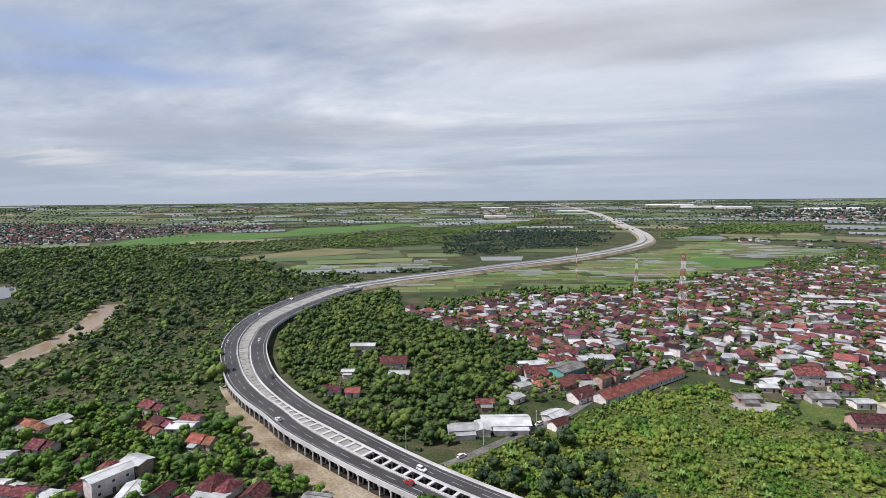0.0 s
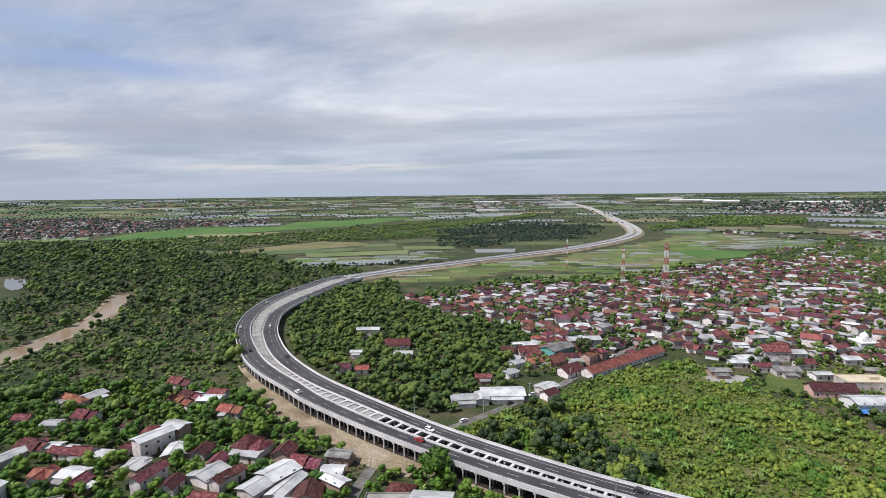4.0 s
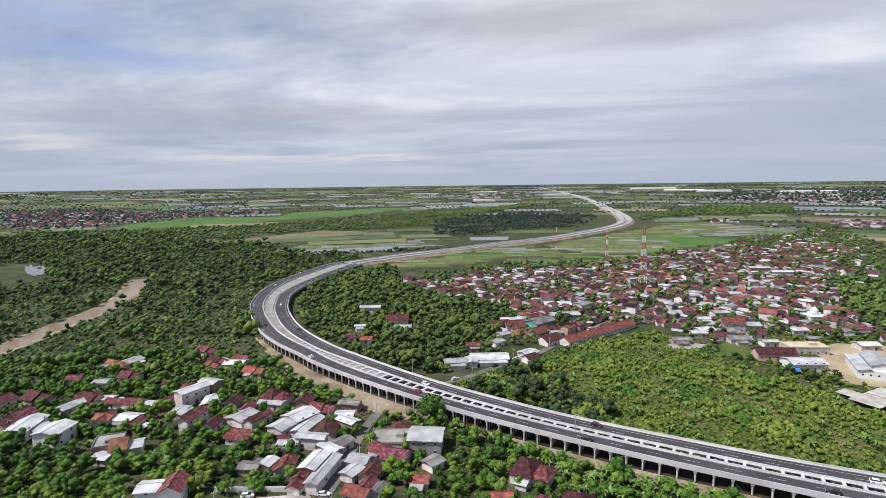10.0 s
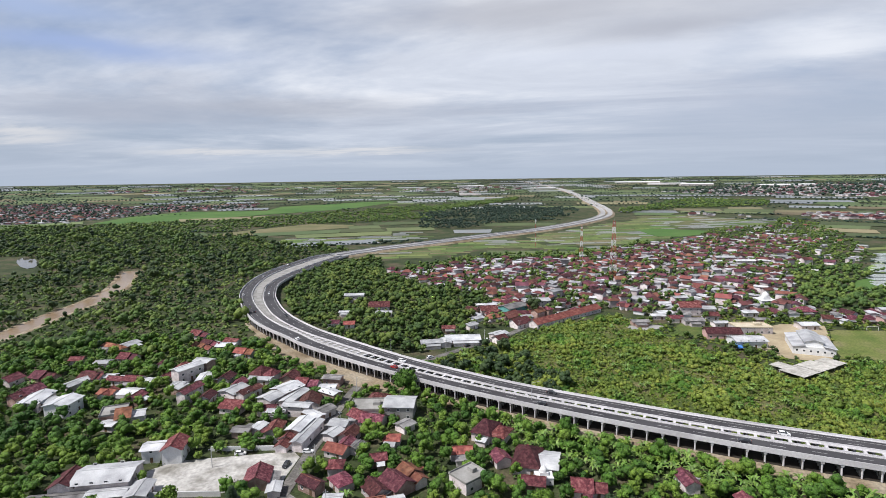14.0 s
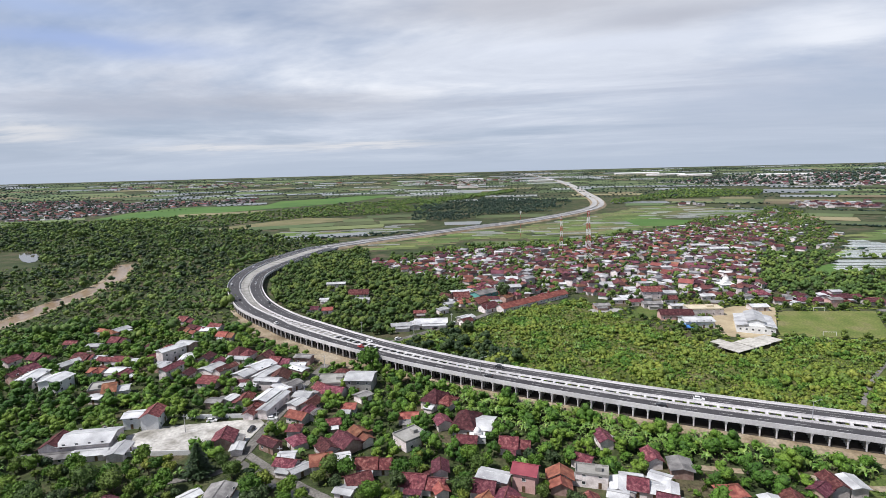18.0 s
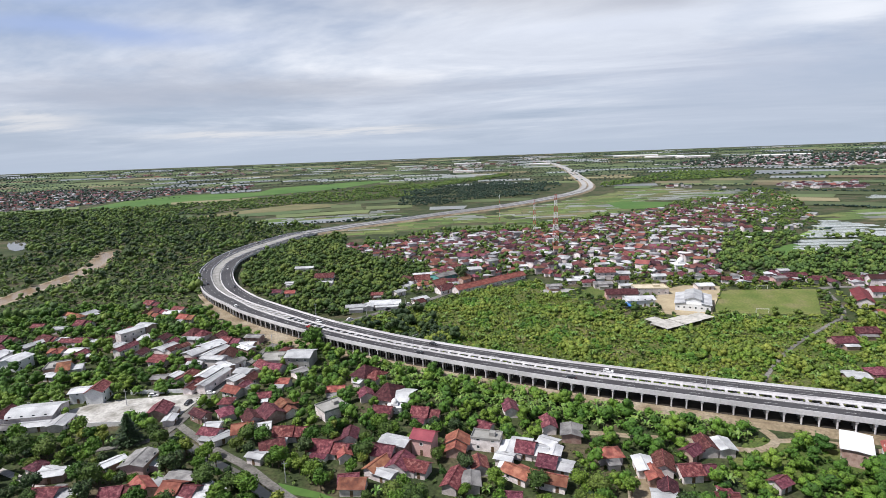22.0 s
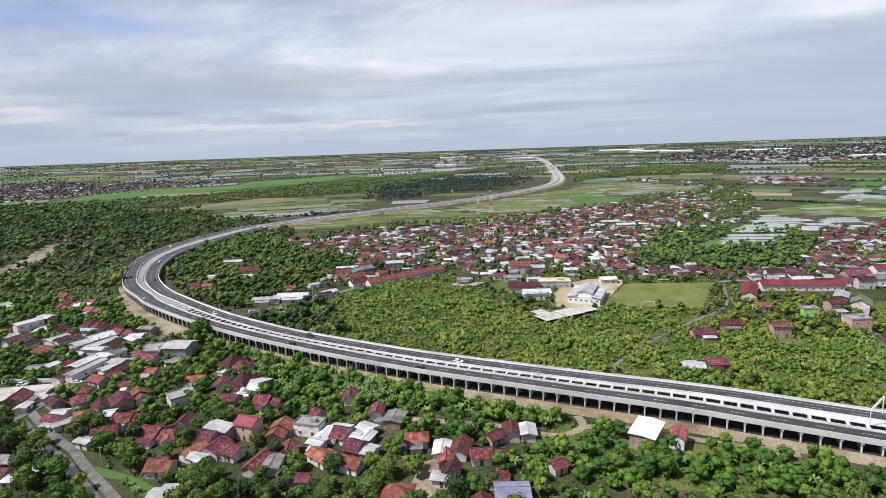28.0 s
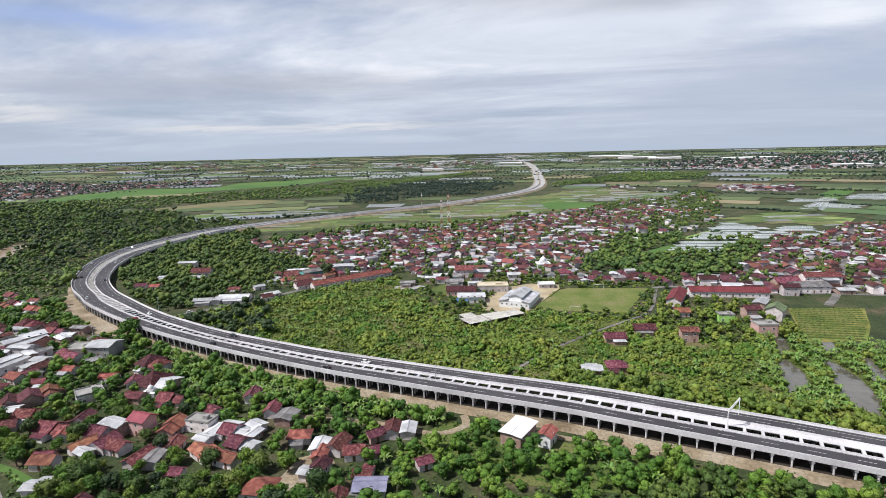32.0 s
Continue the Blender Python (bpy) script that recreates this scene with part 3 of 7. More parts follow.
# ---- the elevated toll road ----
OUT_EDGE = [(-334, 551), (-341, 522), (-336, 476), (-329, 432), (-318, 391), (-300, 351), (-278, 316), (-258, 292), (-237, 271), (-207, 245), (-181, 228), (-155, 215),
            (-133, 203.5), (-96, 189.5), (-62, 178.8), (-32, 170.7), (0, 164), (28, 159.3), (60, 155), (100, 151), (135, 149.4), (171, 147.8), (206, 146.5), (226, 144.3),
            (250, 141.8), (279, 138.8), (300, 136.3), (400, 123), (560, 102), (760, 74)]
IN_EDGE = [(-301, 544), (-300, 509), (-296, 474), (-290, 436), (-283, 402), (-276, 378), (-267, 356), (-255, 337), (-235, 310), (-210, 283.5), (-188, 264), (-166, 248.5),
           (-140, 233.5), (-115, 222.5), (-90, 212), (-66, 202.7), (-45, 195.8), (-22, 189.6), (0, 184.3), (22, 180.4), (50, 176.8), (85, 173), (120, 171.3), (165, 170),
           (202, 169.8), (226, 168.7), (247, 166.6), (284, 163), (300, 161), (405, 147.5), (565, 126.5), (765, 98.5)]
SURF = 7.5                           # height of the road surface
out_l, in_l = spline(OUT_EDGE), spline(IN_EDGE)
zo, zi = [SURF] * len(out_l), [SURF] * len(in_l)
viaduct = tagged(new("viaduct"), "long curved white concrete toll road viaduct on short columns", "viaduct")
CW = 7.3                             # carriageway between the barriers


def wide(p):
    """Width of the carriageway, which grows into the bend."""
    u = min(1.0, max(0.0, (-70 - p.x) / 120))
    return CW + 2.3 * u * u * (3 - 2 * u)


def carriage(line, zs, sgn):
    def piece(name, rows, material, label):
        """Rows of (offset from the parapet, share of the width, height)."""
        cut = lambda p: [(sgn * (o + k * wide(p)), h) for o, k, h in rows]
        part(name, sweep(name, line, rows, material, zs, spread=cut), viaduct, label)

    piece("deck_slab", [(0.0, 0, -0.95), (0.0, 0, -0.02), (1.08, 1, -0.02), (1.08, 1, -0.2), (-1.0, 1, -0.95)], M_CONC, "pale concrete deck slab")
    piece("road_surface", [(0.5, 0, -0.015), (0.5, 0, 0.03), (0.5, 1, 0.03), (0.5, 1, -0.015)], M_ASPHALT, "dark grey asphalt carriageway")
    piece("parapet", [(-0.06, 0, -1.0), (-0.06, 0, 1.05), (0.24, 0, 1.05), (0.3, 0, 0.5), (0.48, 0, 0.2), (0.48, 0, 0.0), (0.02, 0, -0.03)], M_CONC, "white concrete edge parapet")
    piece("median_barrier", [(0.5, 1, 0.0), (0.6, 1, 0.35), (0.64, 1, 0.75), (0.88, 1, 0.75), (0.92, 1, 0.35), (1.04, 1, 0.0)], M_CONC, "white concrete median barrier")
    for o, k in ((2.1, 0), (0.1, 1)):
        piece("edge_line", [(o, k, 0.032), (o, k, 0.04), (o + 0.16, k, 0.04), (o + 0.16, k, 0.032)], M_PAINT, "solid white edge line")


for line, sgn in ((out_l, 1), (in_l, -1)):
    east = [p for p in line if p.x > 60]
    far_out = lambda p: CW + (1.3 if sgn > 0 else min(4.2, 1.06 + max(0.0, p.x - 60) * 0.009 + max(0.0, p.x - 190) * 0.02))
    part("median_ledge", sweep("median_ledge", east, [], M_CONC, [SURF] * len(east), spread=lambda p: [(sgn * o, h) for o, h in ((CW + 1.02, -0.5), (CW + 1.02, -0.05), (far_out(p), -0.05), (far_out(p), -0.3))]), viaduct, "pale concrete ledge beside the median barrier")
carriage(out_l, zo, 1)
carriage(in_l, zi, -1)


def along(line, step, start=0.0):
    """Points and left normals at even steps of the line."""
    nn, res, s, nxt = normals(line), [], 0.0, start
    for k in range(len(line) - 1):
        d = (line[k + 1] - line[k]).length
        while nxt < s + d:
            u = (nxt - s) / d
            res.append((line[k].lerp(line[k + 1], u), nn[k].lerp(nn[k + 1], u).normalized()))
            nxt += step
        s += d
    return res


def stations(line, dists):
    """Points and left normals at the given distances along the line."""
    nn, run, res = normals(line), [0.0], []
    for a, b in zip(line, line[1:]):
        run.append(run[-1] + (b - a).length)
    for d in dists:
        k = min(len(line) - 2, max(0, int(np.searchsorted(run, d)) - 1))
        u = (d - run[k]) / (run[k + 1] - run[k])
        res.append((line[k].lerp(line[k + 1], u), nn[k].lerp(nn[k + 1], u).normalized()))
    return res


PIERS = [703.4 + 5.774 * k for k in range(-121, 1)] + [703.4 + 5.58 * k for k in range(1, 54)]


def frame_at(p, n, z):
    """Local x along the left normal, y along the road."""
    return Matrix(((n.x, -n.y, 0, p.x), (n.y, n.x, 0, p.y), (0, 0, 1, z), (0, 0, 0, 1)))


me_col = mesh("column", *(lambda v, f: (rod(v, f, (0, 0, -9), (0, 0, -1.6), 0.32, 0.32, 10), (v, f))[1])([], []), M_CONC)
me_cap = boxes("pier_cap", [(0.15, CW + 0.6, -0.5, 0.5, -1.65, -0.95), (0.35, CW + 0.9, -0.32, 0.32, -1.8, -1.65)], M_CONC)
me_head = boxes("column_head", [(-0.48, 0.48, -0.48, 0.48, -1.95, -1.66)], M_CONC)
rest_v, rest_f = [], []
for line, sgn in ((out_l, 1), (in_l, -1)):
    for p, n in stations(line, PIERS) if sgn == 1 else along(line, 5.7, 2.0):
        if p.x > 420:
            continue
        m = frame_at(p, n * sgn, SURF)
        part("pier_cap", me_cap, viaduct, at=m)
        near = sgn == 1 and p.x > -300
        for o in (0.75, 3.0, 5.3, 7.6):
            if near and o in (0.75,):
                part("column", me_col, viaduct, at=m @ Matrix.Translation((o, 0, 0)))
                part("column_head", me_head, viaduct, at=m @ Matrix.Translation((o, 0, 0)))
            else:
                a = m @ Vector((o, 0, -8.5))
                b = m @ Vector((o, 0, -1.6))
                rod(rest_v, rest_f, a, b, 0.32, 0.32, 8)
# rear columns take the darker concrete, so deck shade sits in their colour
part("colonnade", mesh("colonnade", rest_v, rest_f, M_CONC_DARK), viaduct, "rows of under-deck columns in grey concrete, darkened to imitate shade")["kind"] = "stuff"

# raised earth strip that the columns stand in
earth_l = [p for p in out_l if -215 < p.x < 560]
ez = [0.4 + 1.2 * min(1.0, max(0.0, (p.x + 130) / 200)) + gz(p.x, p.y) for p in earth_l]
tagged(new("earth_strip", sweep("earth_strip", earth_l, [(-4.8, -2.4), (-2.8, -0.2), (0, 0.0), (21.5, 0.0), (23.5, -2.6)], M_EARTH, ez)), "bare tan construction earth beneath the viaduct", "bare earth", kind="structure")
reserve_line([(p.x, p.y) for p in earth_l], 2.8)
# dark sheet laid under the deck: the shade there is painted on
tagged(new("shaded_soil", sweep("shaded_soil", earth_l, [(0.4, -0.3), (0.4, 0.05), (20.8, 0.05), (20.8, -0.3)], M_DECK_SHADE, ez)), "soil sheet under the viaduct, coloured dark to imitate deck shade", "soil", kind="structure")

# cross beams over the open slot between the carriageways
in_pts = np.array([(p.x, p.y) for p in in_l])


def to_inner(p):
    d = (in_pts[:, 0] - p.x) ** 2 + (in_pts[:, 1] - p.y) ** 2
    return Vector(in_pts[int(d.argmin())])


beam_me = boxes("cross_beam", [(0, 1, -1, 1, -0.7, -0.06)], M_CONC)
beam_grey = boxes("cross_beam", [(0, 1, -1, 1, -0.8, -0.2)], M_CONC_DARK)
for p, n in stations(out_l, [d + 3.6 for d in PIERS]):
    if p.x > 420:
        continue
    w = (to_inner(p) - p).dot(n) - 2 * (wide(p) + 1.3)
    half = 0.5 + 0.18 * min(1.0, max(0.0, (40 - p.x) / 140))
    if w > 0.5:
        m = frame_at(p + n * (wide(p) + 1.0), n, SURF) @ Matrix.Diagonal((w + 0.6, half, 1, 1))
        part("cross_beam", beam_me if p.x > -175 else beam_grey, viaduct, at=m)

# strip of slab along the inner carriageway where the median widens in the bend
mid_a = []
for p, n in along(out_l, 4.0):
    w = (to_inner(p) - p).dot(n) - 2 * (wide(p) + 1.3)
    if p.x < -165 and w > 4.6:
        mid_a.append((p + n * (wide(p) + 1.3 + 3.2), p + n * (wide(p) + 1.3 + w - 0.9)))
mv, mf = [], []
for a, b in mid_a:
    for z in (SURF - 0.5, SURF + 0.06):
        mv += [(a.x, a.y, z), (b.x, b.y, z)]
for k in range(len(mid_a) - 1):
    i, j = 4 * k, 4 * k + 4
    mf += [(i + 2, i + 3, j + 3, j + 2), (i, j, j + 1, i + 1), (i, i + 2, j + 2, j), (i + 1, j + 1, j + 3, i + 3)]
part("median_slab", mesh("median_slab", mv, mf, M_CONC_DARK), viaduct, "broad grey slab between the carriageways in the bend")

# sunken floor of the median where it widens, under the cross beams
low_a = []
for p, n in along(out_l, 4.0):
    w = (to_inner(p) - p).dot(n) - 2 * (wide(p) + 1.3)
    if p.x < -92 and w > 0.5:
        low_a.append((p + n * (wide(p) + 1.0), p + n * (wide(p) + 1.6 + w)))
lv, lf = [], []
for a, b in low_a:
    for z in (SURF - 0.75, SURF - 0.42):
        lv += [(a.x, a.y, z), (b.x, b.y, z)]
for k in range(len(low_a) - 1):
    i, j = 4 * k, 4 * k + 4
    lf += [(i + 2, i + 3, j + 3, j + 2), (i, j, j + 1, i + 1), (i, i + 2, j + 2, j), (i + 1, j + 1, j + 3, i + 3)]
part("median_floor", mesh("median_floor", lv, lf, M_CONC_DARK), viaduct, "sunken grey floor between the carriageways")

# broken lane lines
dash_me = boxes("lane_dash", [(0.0, 0.17, -2.5, 2.5, 0.02, 0.045)], M_PAINT)
for line, sgn in ((out_l, 1), (in_l, -1)):
    for p, n in along(line, 13.0, 3.0):
        if p.x < 430:
            part("lane_dash", dash_me, viaduct, at=frame_at(p, n * sgn, SURF) @ Matrix.Translation((2.1 + (wide(p) - 2.0) * 0.5, 0, 0)))

for a in (out_l, in_l):
    reserve_line([(p.x, p.y) for p in a], 3)
reserve_poly([(p.x, p.y) for p in out_l] + [(p.x, p.y) for p in reversed(in_l)])

# ---- the road on its embankment beyond ----
FAR_MID = [(-318, 546), (-309, 575), (-284, 625), (-246, 690), (-192, 789), (-130, 890), (-90, 978), (-56, 1070), (-30, 1170), (-22, 1275),
           (-38, 1437), (-90, 1695), (-194, 2185), (-345, 2759), (-560, 3400), (-800, 4000)]
far_l = spline(FAR_MID, 8.0)


def far_h(p):
    d = (p - far_l[0]).length
    return max(SURF, gz(p.x, p.y) + 2.6) if d > 60 else SURF


fz = [far_h(p) for p in far_l]
emb = tagged(new("toll_road"), "pale toll road on a low earth embankment", "road", kind="structure")
part("embankment", sweep("embankment", far_l, [(-27, -7.0), (-16.5, -0.3), (16.5, -0.3), (27, -7.0)], M_EARTH, fz), emb, "brown earth embankment")
for o in (-8.2, 8.2):
    part("carriageway", sweep("carriageway", far_l, [(o - 5, -0.2), (o - 5, 0.05), (o + 5, 0.05), (o + 5, -0.2)], M_FARROAD, fz), emb, "light grey carriageway")
for o in (-14.2, -2.2, 2.2, 14.2):
    part("barrier", sweep("barrier", far_l, [(o - 0.25, -0.3), (o - 0.2, 0.95), (o + 0.2, 0.95), (o + 0.25, -0.3)], M_CONC, fz), emb, "white concrete barrier")
reserve_line([(p.x, p.y) for p in far_l if p.y < 1800], 26)

# ---- water, fields, yards, roads ----
RIVER = [(-300, 50), (-335, 110), (-346, 139), (-354, 168), (-362, 189), (-376, 218), (-386, 246), (-396, 268), (-415, 300), (-440, 330), (-475, 364), (-492, 384)]
rl = spline(RIVER, 6.0)
rz = [gz(p.x, p.y) + 0.12 for p in rl]
tagged(new("river", sweep("river", rl, [(-7.5, -0.4), (-7.5, 0.0), (7.5, 0.0), (7.5, -0.4)], M_RIVER, rz)), "slow brown muddy river between trees", "river", kind="structure")
for o in (-9.2, 9.2):
    tagged(new("river_bank", sweep("river_bank", rl, [(o - 3.2, -0.5), (o - 1.4, 0.16), (o + 1.4, 0.16), (o + 3.2, -0.5)], M_EARTH, rz)), "bare brown river bank", "river bank", kind="structure")
reserve_line([(p.x, p.y) for p in rl if p.y < 300 or p.y > 345], 11)
reserve_line([(p.x + 11, p.y - 7) for p in rl if p.y < 290 or p.y > 355], 5)
POND = [(-720, 402), (-719, 412), (-693, 407), (-650, 385), (-626, 364), (-624, 354), (-648, 361), (-687, 381)]
sheet("pond", POND, 0.5, M_WATER, "pale still pond among the trees", "pond")
reserve_poly(POND)
reserve_line([(-730, 392), (-690, 362), (-640, 340), (-606, 332)], 25)



def patch(name, poly, lift, material, label, category, hold=True):
    if hold:
        reserve_poly(poly)
    return sheet(name, poly, lift, material, label, category)


def lane(name, pts, w, material, label, category="road", lift=0.22, hold=1.0):
    l = spline(pts, 4.0)
    z = [gz(p.x, p.y) + lift for p in l]
    reserve_line([(p.x, p.y) for p in l], w / 2 + hold)
    return tagged(new(name, sweep(name, l, [(-w / 2, -0.6), (-w / 2, 0.0), (w / 2, 0.0), (w / 2, -0.6)], material, z)), label, category, kind="structure")


lane("street", [(-56, 79), (-59, 90), (-64, 108.6), (-67, 121), (-71.5, 136), (-75, 151), (-77.5, 166), (-79, 180), (-73, 198), (-60, 217), (-45, 245), (-27, 278), (-13, 318), (5, 360), (30, 405), (70, 480), (100, 560)], 4.6, M_ASPHALT2, "worn grey village street passing under the viaduct")
lane("side_street", [(-57, 80), (-41, 74), (-19, 67), (-6, 63.5), (10, 57), (35, 48), (62, 36), (110, 16), (180, -20)], 3.2, M_ASPHALT2, "grey village side street")
lane("canal", [(-60, 75.5), (-43, 70), (-22, 62.7), (-6, 58.7), (8, 53.5), (30, 45), (60, 31), (108, 10), (178, -26)], 3.6, M_WATER, "narrow murky canal beside the side street", "canal", 0.12)
lane("lane_bridge", [(-55.5, 80), (-54, 70), (-58, 63), (-72, 52)], 3.0, M_ASPHALT2, "narrow grey lane crossing the canal", "lane", 0.35)
lane("concrete_lane", [(-135, 36), (-105, 34), (-84, 33), (-63, 31), (-45, 27)], 2.4, M_YARD, "narrow pale concrete lane between gardens", "lane", 0.3)
lane("street_east", [(346, 352), (360, 385), (385, 463), (430, 600), (473, 732)], 5.0, M_ASPHALT2, "straight grey street between houses")
lane("street_cross", [(240, 372), (262, 380), (300, 372), (360, 385), (430, 392)], 4.5, M_ASPHALT2, "grey village street")
lane("concrete_path", [(172, 182), (178, 200), (190, 228), (204, 254), (223, 284), (238, 312), (243, 372)], 2.0, M_ASPHALT2, "worn concrete footpath through the plots", "path", 0.3, 1.0)
lane("dirt_track", [(166, 143), (169, 135), (160, 126), (142, 127), (118, 124), (98, 121)], 3.2, M_EARTH, "pale dirt track", "track")
lane("dirt_track", [(168, 135), (182, 139), (200, 138), (240, 137)], 3.0, M_EARTH, "pale dirt track along the viaduct", "track")

patch("football_field", [(176, 354), (237, 369), (224, 304), (163, 292)], 0.2, M_PITCH, "flat olive-green village football field", "football field")
patch("sand_yard", [(134, 284), (126, 300), (133, 345), (150, 362), (176, 364), (163, 291), (152, 284)], 0.18, M_SAND, "yellow sand yard round a white hall", "yard")
patch("concrete_yard", [(-103, 63), (-113, 74), (-108, 84), (-89, 94.5), (-70, 105), (-65, 102), (-61, 86), (-78, 72)], 0.2, M_YARD, "pale stained concrete yard", "yard")
patch("grass_plot", [(74, 312), (84, 344), (106, 334), (98, 312)], 0.15, M_GRASS, "rough green grass plot", "grass plot")
patch("ruined_floor", [(48, 324), (60, 334), (73, 332), (66, 318), (52, 316)], 0.5, M_CONC_DARK, "grey concrete floor slabs of a ruin", "floor slab")
patch("rice_terrace", [(321, 339), (365, 350), (356, 312), (346, 284), (314, 272)], 0.2, M_TERRACE, "yellow-green terraced vegetable beds", "field")
TERRACE = [(321, 339), (365, 350), (356, 312), (346, 284), (314, 272)]
tv = tagged(new("vegetable_patch"), "green vegetable rows on raised beds", "vegetable patch")
c0, s0 = math.cos(radians(8)), math.sin(radians(8))
for k in range(30):
    w = 235 + 4.2 * k
    hit = [u for u in np.arange(300, 450, 1.5) if inside((u * c0 - w * s0, u * s0 + w * c0), TERRACE)]
    if len(hit) > 4:
        xm, a = (hit[0] + hit[-1]) / 2, (hit[-1] - hit[0]) / 2 - 0.6
        x, y = xm * c0 - w * s0, xm * s0 + w * c0
        v = [(u, e + 0.25 * math.sin(u * 1.7 + k), z) for u in np.arange(-a, a, 1.3) for e, z in ((-1.1, -0.4), (-0.6, 0.55 + 0.2 * math.sin(u * 2.3 + k)), (0.6, 0.55 + 0.2 * math.cos(u * 1.9)), (1.1, -0.4))]
        f = [(4 * i + j, 4 * i + 4 + j, 4 * i + 5 + j, 4 * i + 1 + j) for i in range(len(v) // 4 - 1) for j in range(3)]
        part("crop_row", mesh("crop_row", v, f, M_GRASS), tv, at=pose(x, y, gz(x, y) + 0.2, 0, 0, 8))
for k, poly in enumerate(([(290, 198), (292, 218), (295, 242), (300, 244), (304, 228), (302, 210)], [(310, 192), (312, 222), (316, 250), (319, 250), (325, 230), (326, 206), (319, 187)], [(330, 225), (331, 255), (338, 258), (338, 230)], [(296, 250), (300, 274), (306, 276), (304, 250)], [(318, 258), (321, 276), (328, 277), (326, 258)], [(345, 225), (345, 262), (356, 268), (360, 235)])):
    patch("fish_pond", poly, 0.12, M_WATER, "still grey fish pond with grassy banks", "fish pond")
patch("construction_lot", [(-186, 232), (-160, 215), (-133, 202), (-96, 188), (-60, 178), (-62, 169), (-82, 171), (-104, 179), (-128, 188), (-150, 197), (-178, 215), (-190, 227)], 0.3, M_EARTH, "bare tan construction ground beside the viaduct", "bare earth")
patch("lawn", [(11, 59), (27, 59), (54, 55), (55, 52), (41, 52), (27, 56), (16, 55)], 0.16, M_PADDY2, "bright green grass beside the canal", "grass")
patch("dirt_yard", [(121, 81), (120, 96), (128, 104), (134, 97), (133, 84), (129, 77)], 0.18, M_EARTH, "bare brown yard between village houses", "yard")
patch("dirt_lot", [(221, 139), (226, 131), (234, 135), (233, 141)], 0.25, M_EARTH, "bare brown dirt lot", "dirt lot")

plot_sets = [([], []), ([], []), ([], [])]
PR = random.Random(5)


def plots(poly, odds, lift, long=34.0, wide=13.0, ang=24.0):
    """Small paddies side by side over a piece of land: green, flooded or dry."""
    reserve_poly(poly)
    c0, s0 = math.cos(radians(ang)), math.sin(radians(ang))
    us, ws = [p[0] * c0 + p[1] * s0 for p in poly], [-p[0] * s0 + p[1] * c0 for p in poly]
    w = min(ws)
    while w < max(ws):
        dw = wide * PR.uniform(0.7, 1.5)
        u = min(us) - PR.uniform(0, long)
        while u < max(us):
            du = long * PR.uniform(0.6, 1.7)
            um, wm = u + du / 2, w + dw / 2
            if inside((um * c0 - wm * s0, um * s0 + wm * c0), poly):
                v, f = plot_sets[PR.choices((0, 1, 2), odds)[0]]
                n = len(v)
                for a, b in ((u + 0.5, w + 0.5), (u + du - 0.5, w + 0.5), (u + du - 0.5, w + dw - 0.5), (u + 0.5, w + dw - 0.5)):
                    x, y = a * c0 - b * s0, a * s0 + b * c0
                    v.append((x, y, gz(x, y) + lift))
                f.append((n, n + 1, n + 2, n + 3))
            u += du
        w += dw


# rice land beyond the village
plots([(-130, 763), (-70, 900), (-24, 1033), (54, 1184), (110, 1027), (100, 880), (55, 771), (-45, 738)], (0.74, 0.10, 0.16), 0.25)
patch("rice_field", [(51, 951), (74, 988), (166, 966), (147, 900), (117, 871), (81, 866)], 0.45, M_PADDY2, "bright green rice field", "rice field")
plots([(-267, 540), (-270, 600), (-220, 690), (-150, 800), (-135, 760), (-45, 735), (-31, 697), (-137, 680), (-185, 582)], (0.66, 0.22, 0.12), 0.25)
for poly in ([(61, 1247), (161, 1303), (179, 1245), (321, 1197), (286, 1075), (184, 990), (110, 1027), (57, 1130)], [(-100, 800), (-60, 880), (-20, 870), (-60, 800)], [(-493, 618), (-503, 686), (-421, 740), (-399, 705), (-441, 638)], [(-400, 698), (-379, 774), (-344, 887), (-289, 760), (-338, 700)], [(-40, 690), (-20, 730), (40, 745), (30, 705)], [(-160, 730), (-150, 760), (-110, 752), (-125, 725)]):
    plots(poly, (0.42, 0.46, 0.12), 0.25)
patch("rice_field", [(-1101, 791), (-1176, 950), (-1168, 1115), (-968, 1223), (-1030, 1378), (-888, 1641), (-766, 1724), (-770, 1346), (-876, 1110), (-956, 919), (-1017, 793)], 0.5, M_PADDY2, "bright green rice field strip", "rice field")
patch("dry_field", [(-678, 662), (-662, 772), (-614, 919), (-509, 928), (-494, 881), (-554, 790), (-605, 709)], 0.3, M_DRY, "dry tan stubble field", "field")
plots([(338, 784), (432, 873), (479, 825), (466, 736), (387, 745), (341, 761)], (0.8, 0.1, 0.1), 0.25)
patch("rice_field", [(272, 604), (313, 677), (325, 670), (290, 596)], 0.2, M_PADDY, "green rice plot", "rice field")

for (v, f), m, nm, word in zip(plot_sets, (M_PLOT, M_PLOT_W, M_DRY), ("rice_plots", "flooded_plots", "fallow_plots"), ("yellow-green rice plots with low banks", "flooded grey rice plots", "tan fallow plots")):
    tagged(new(nm, mesh(nm, v, f, m)), word, "rice plots", kind="stuff")

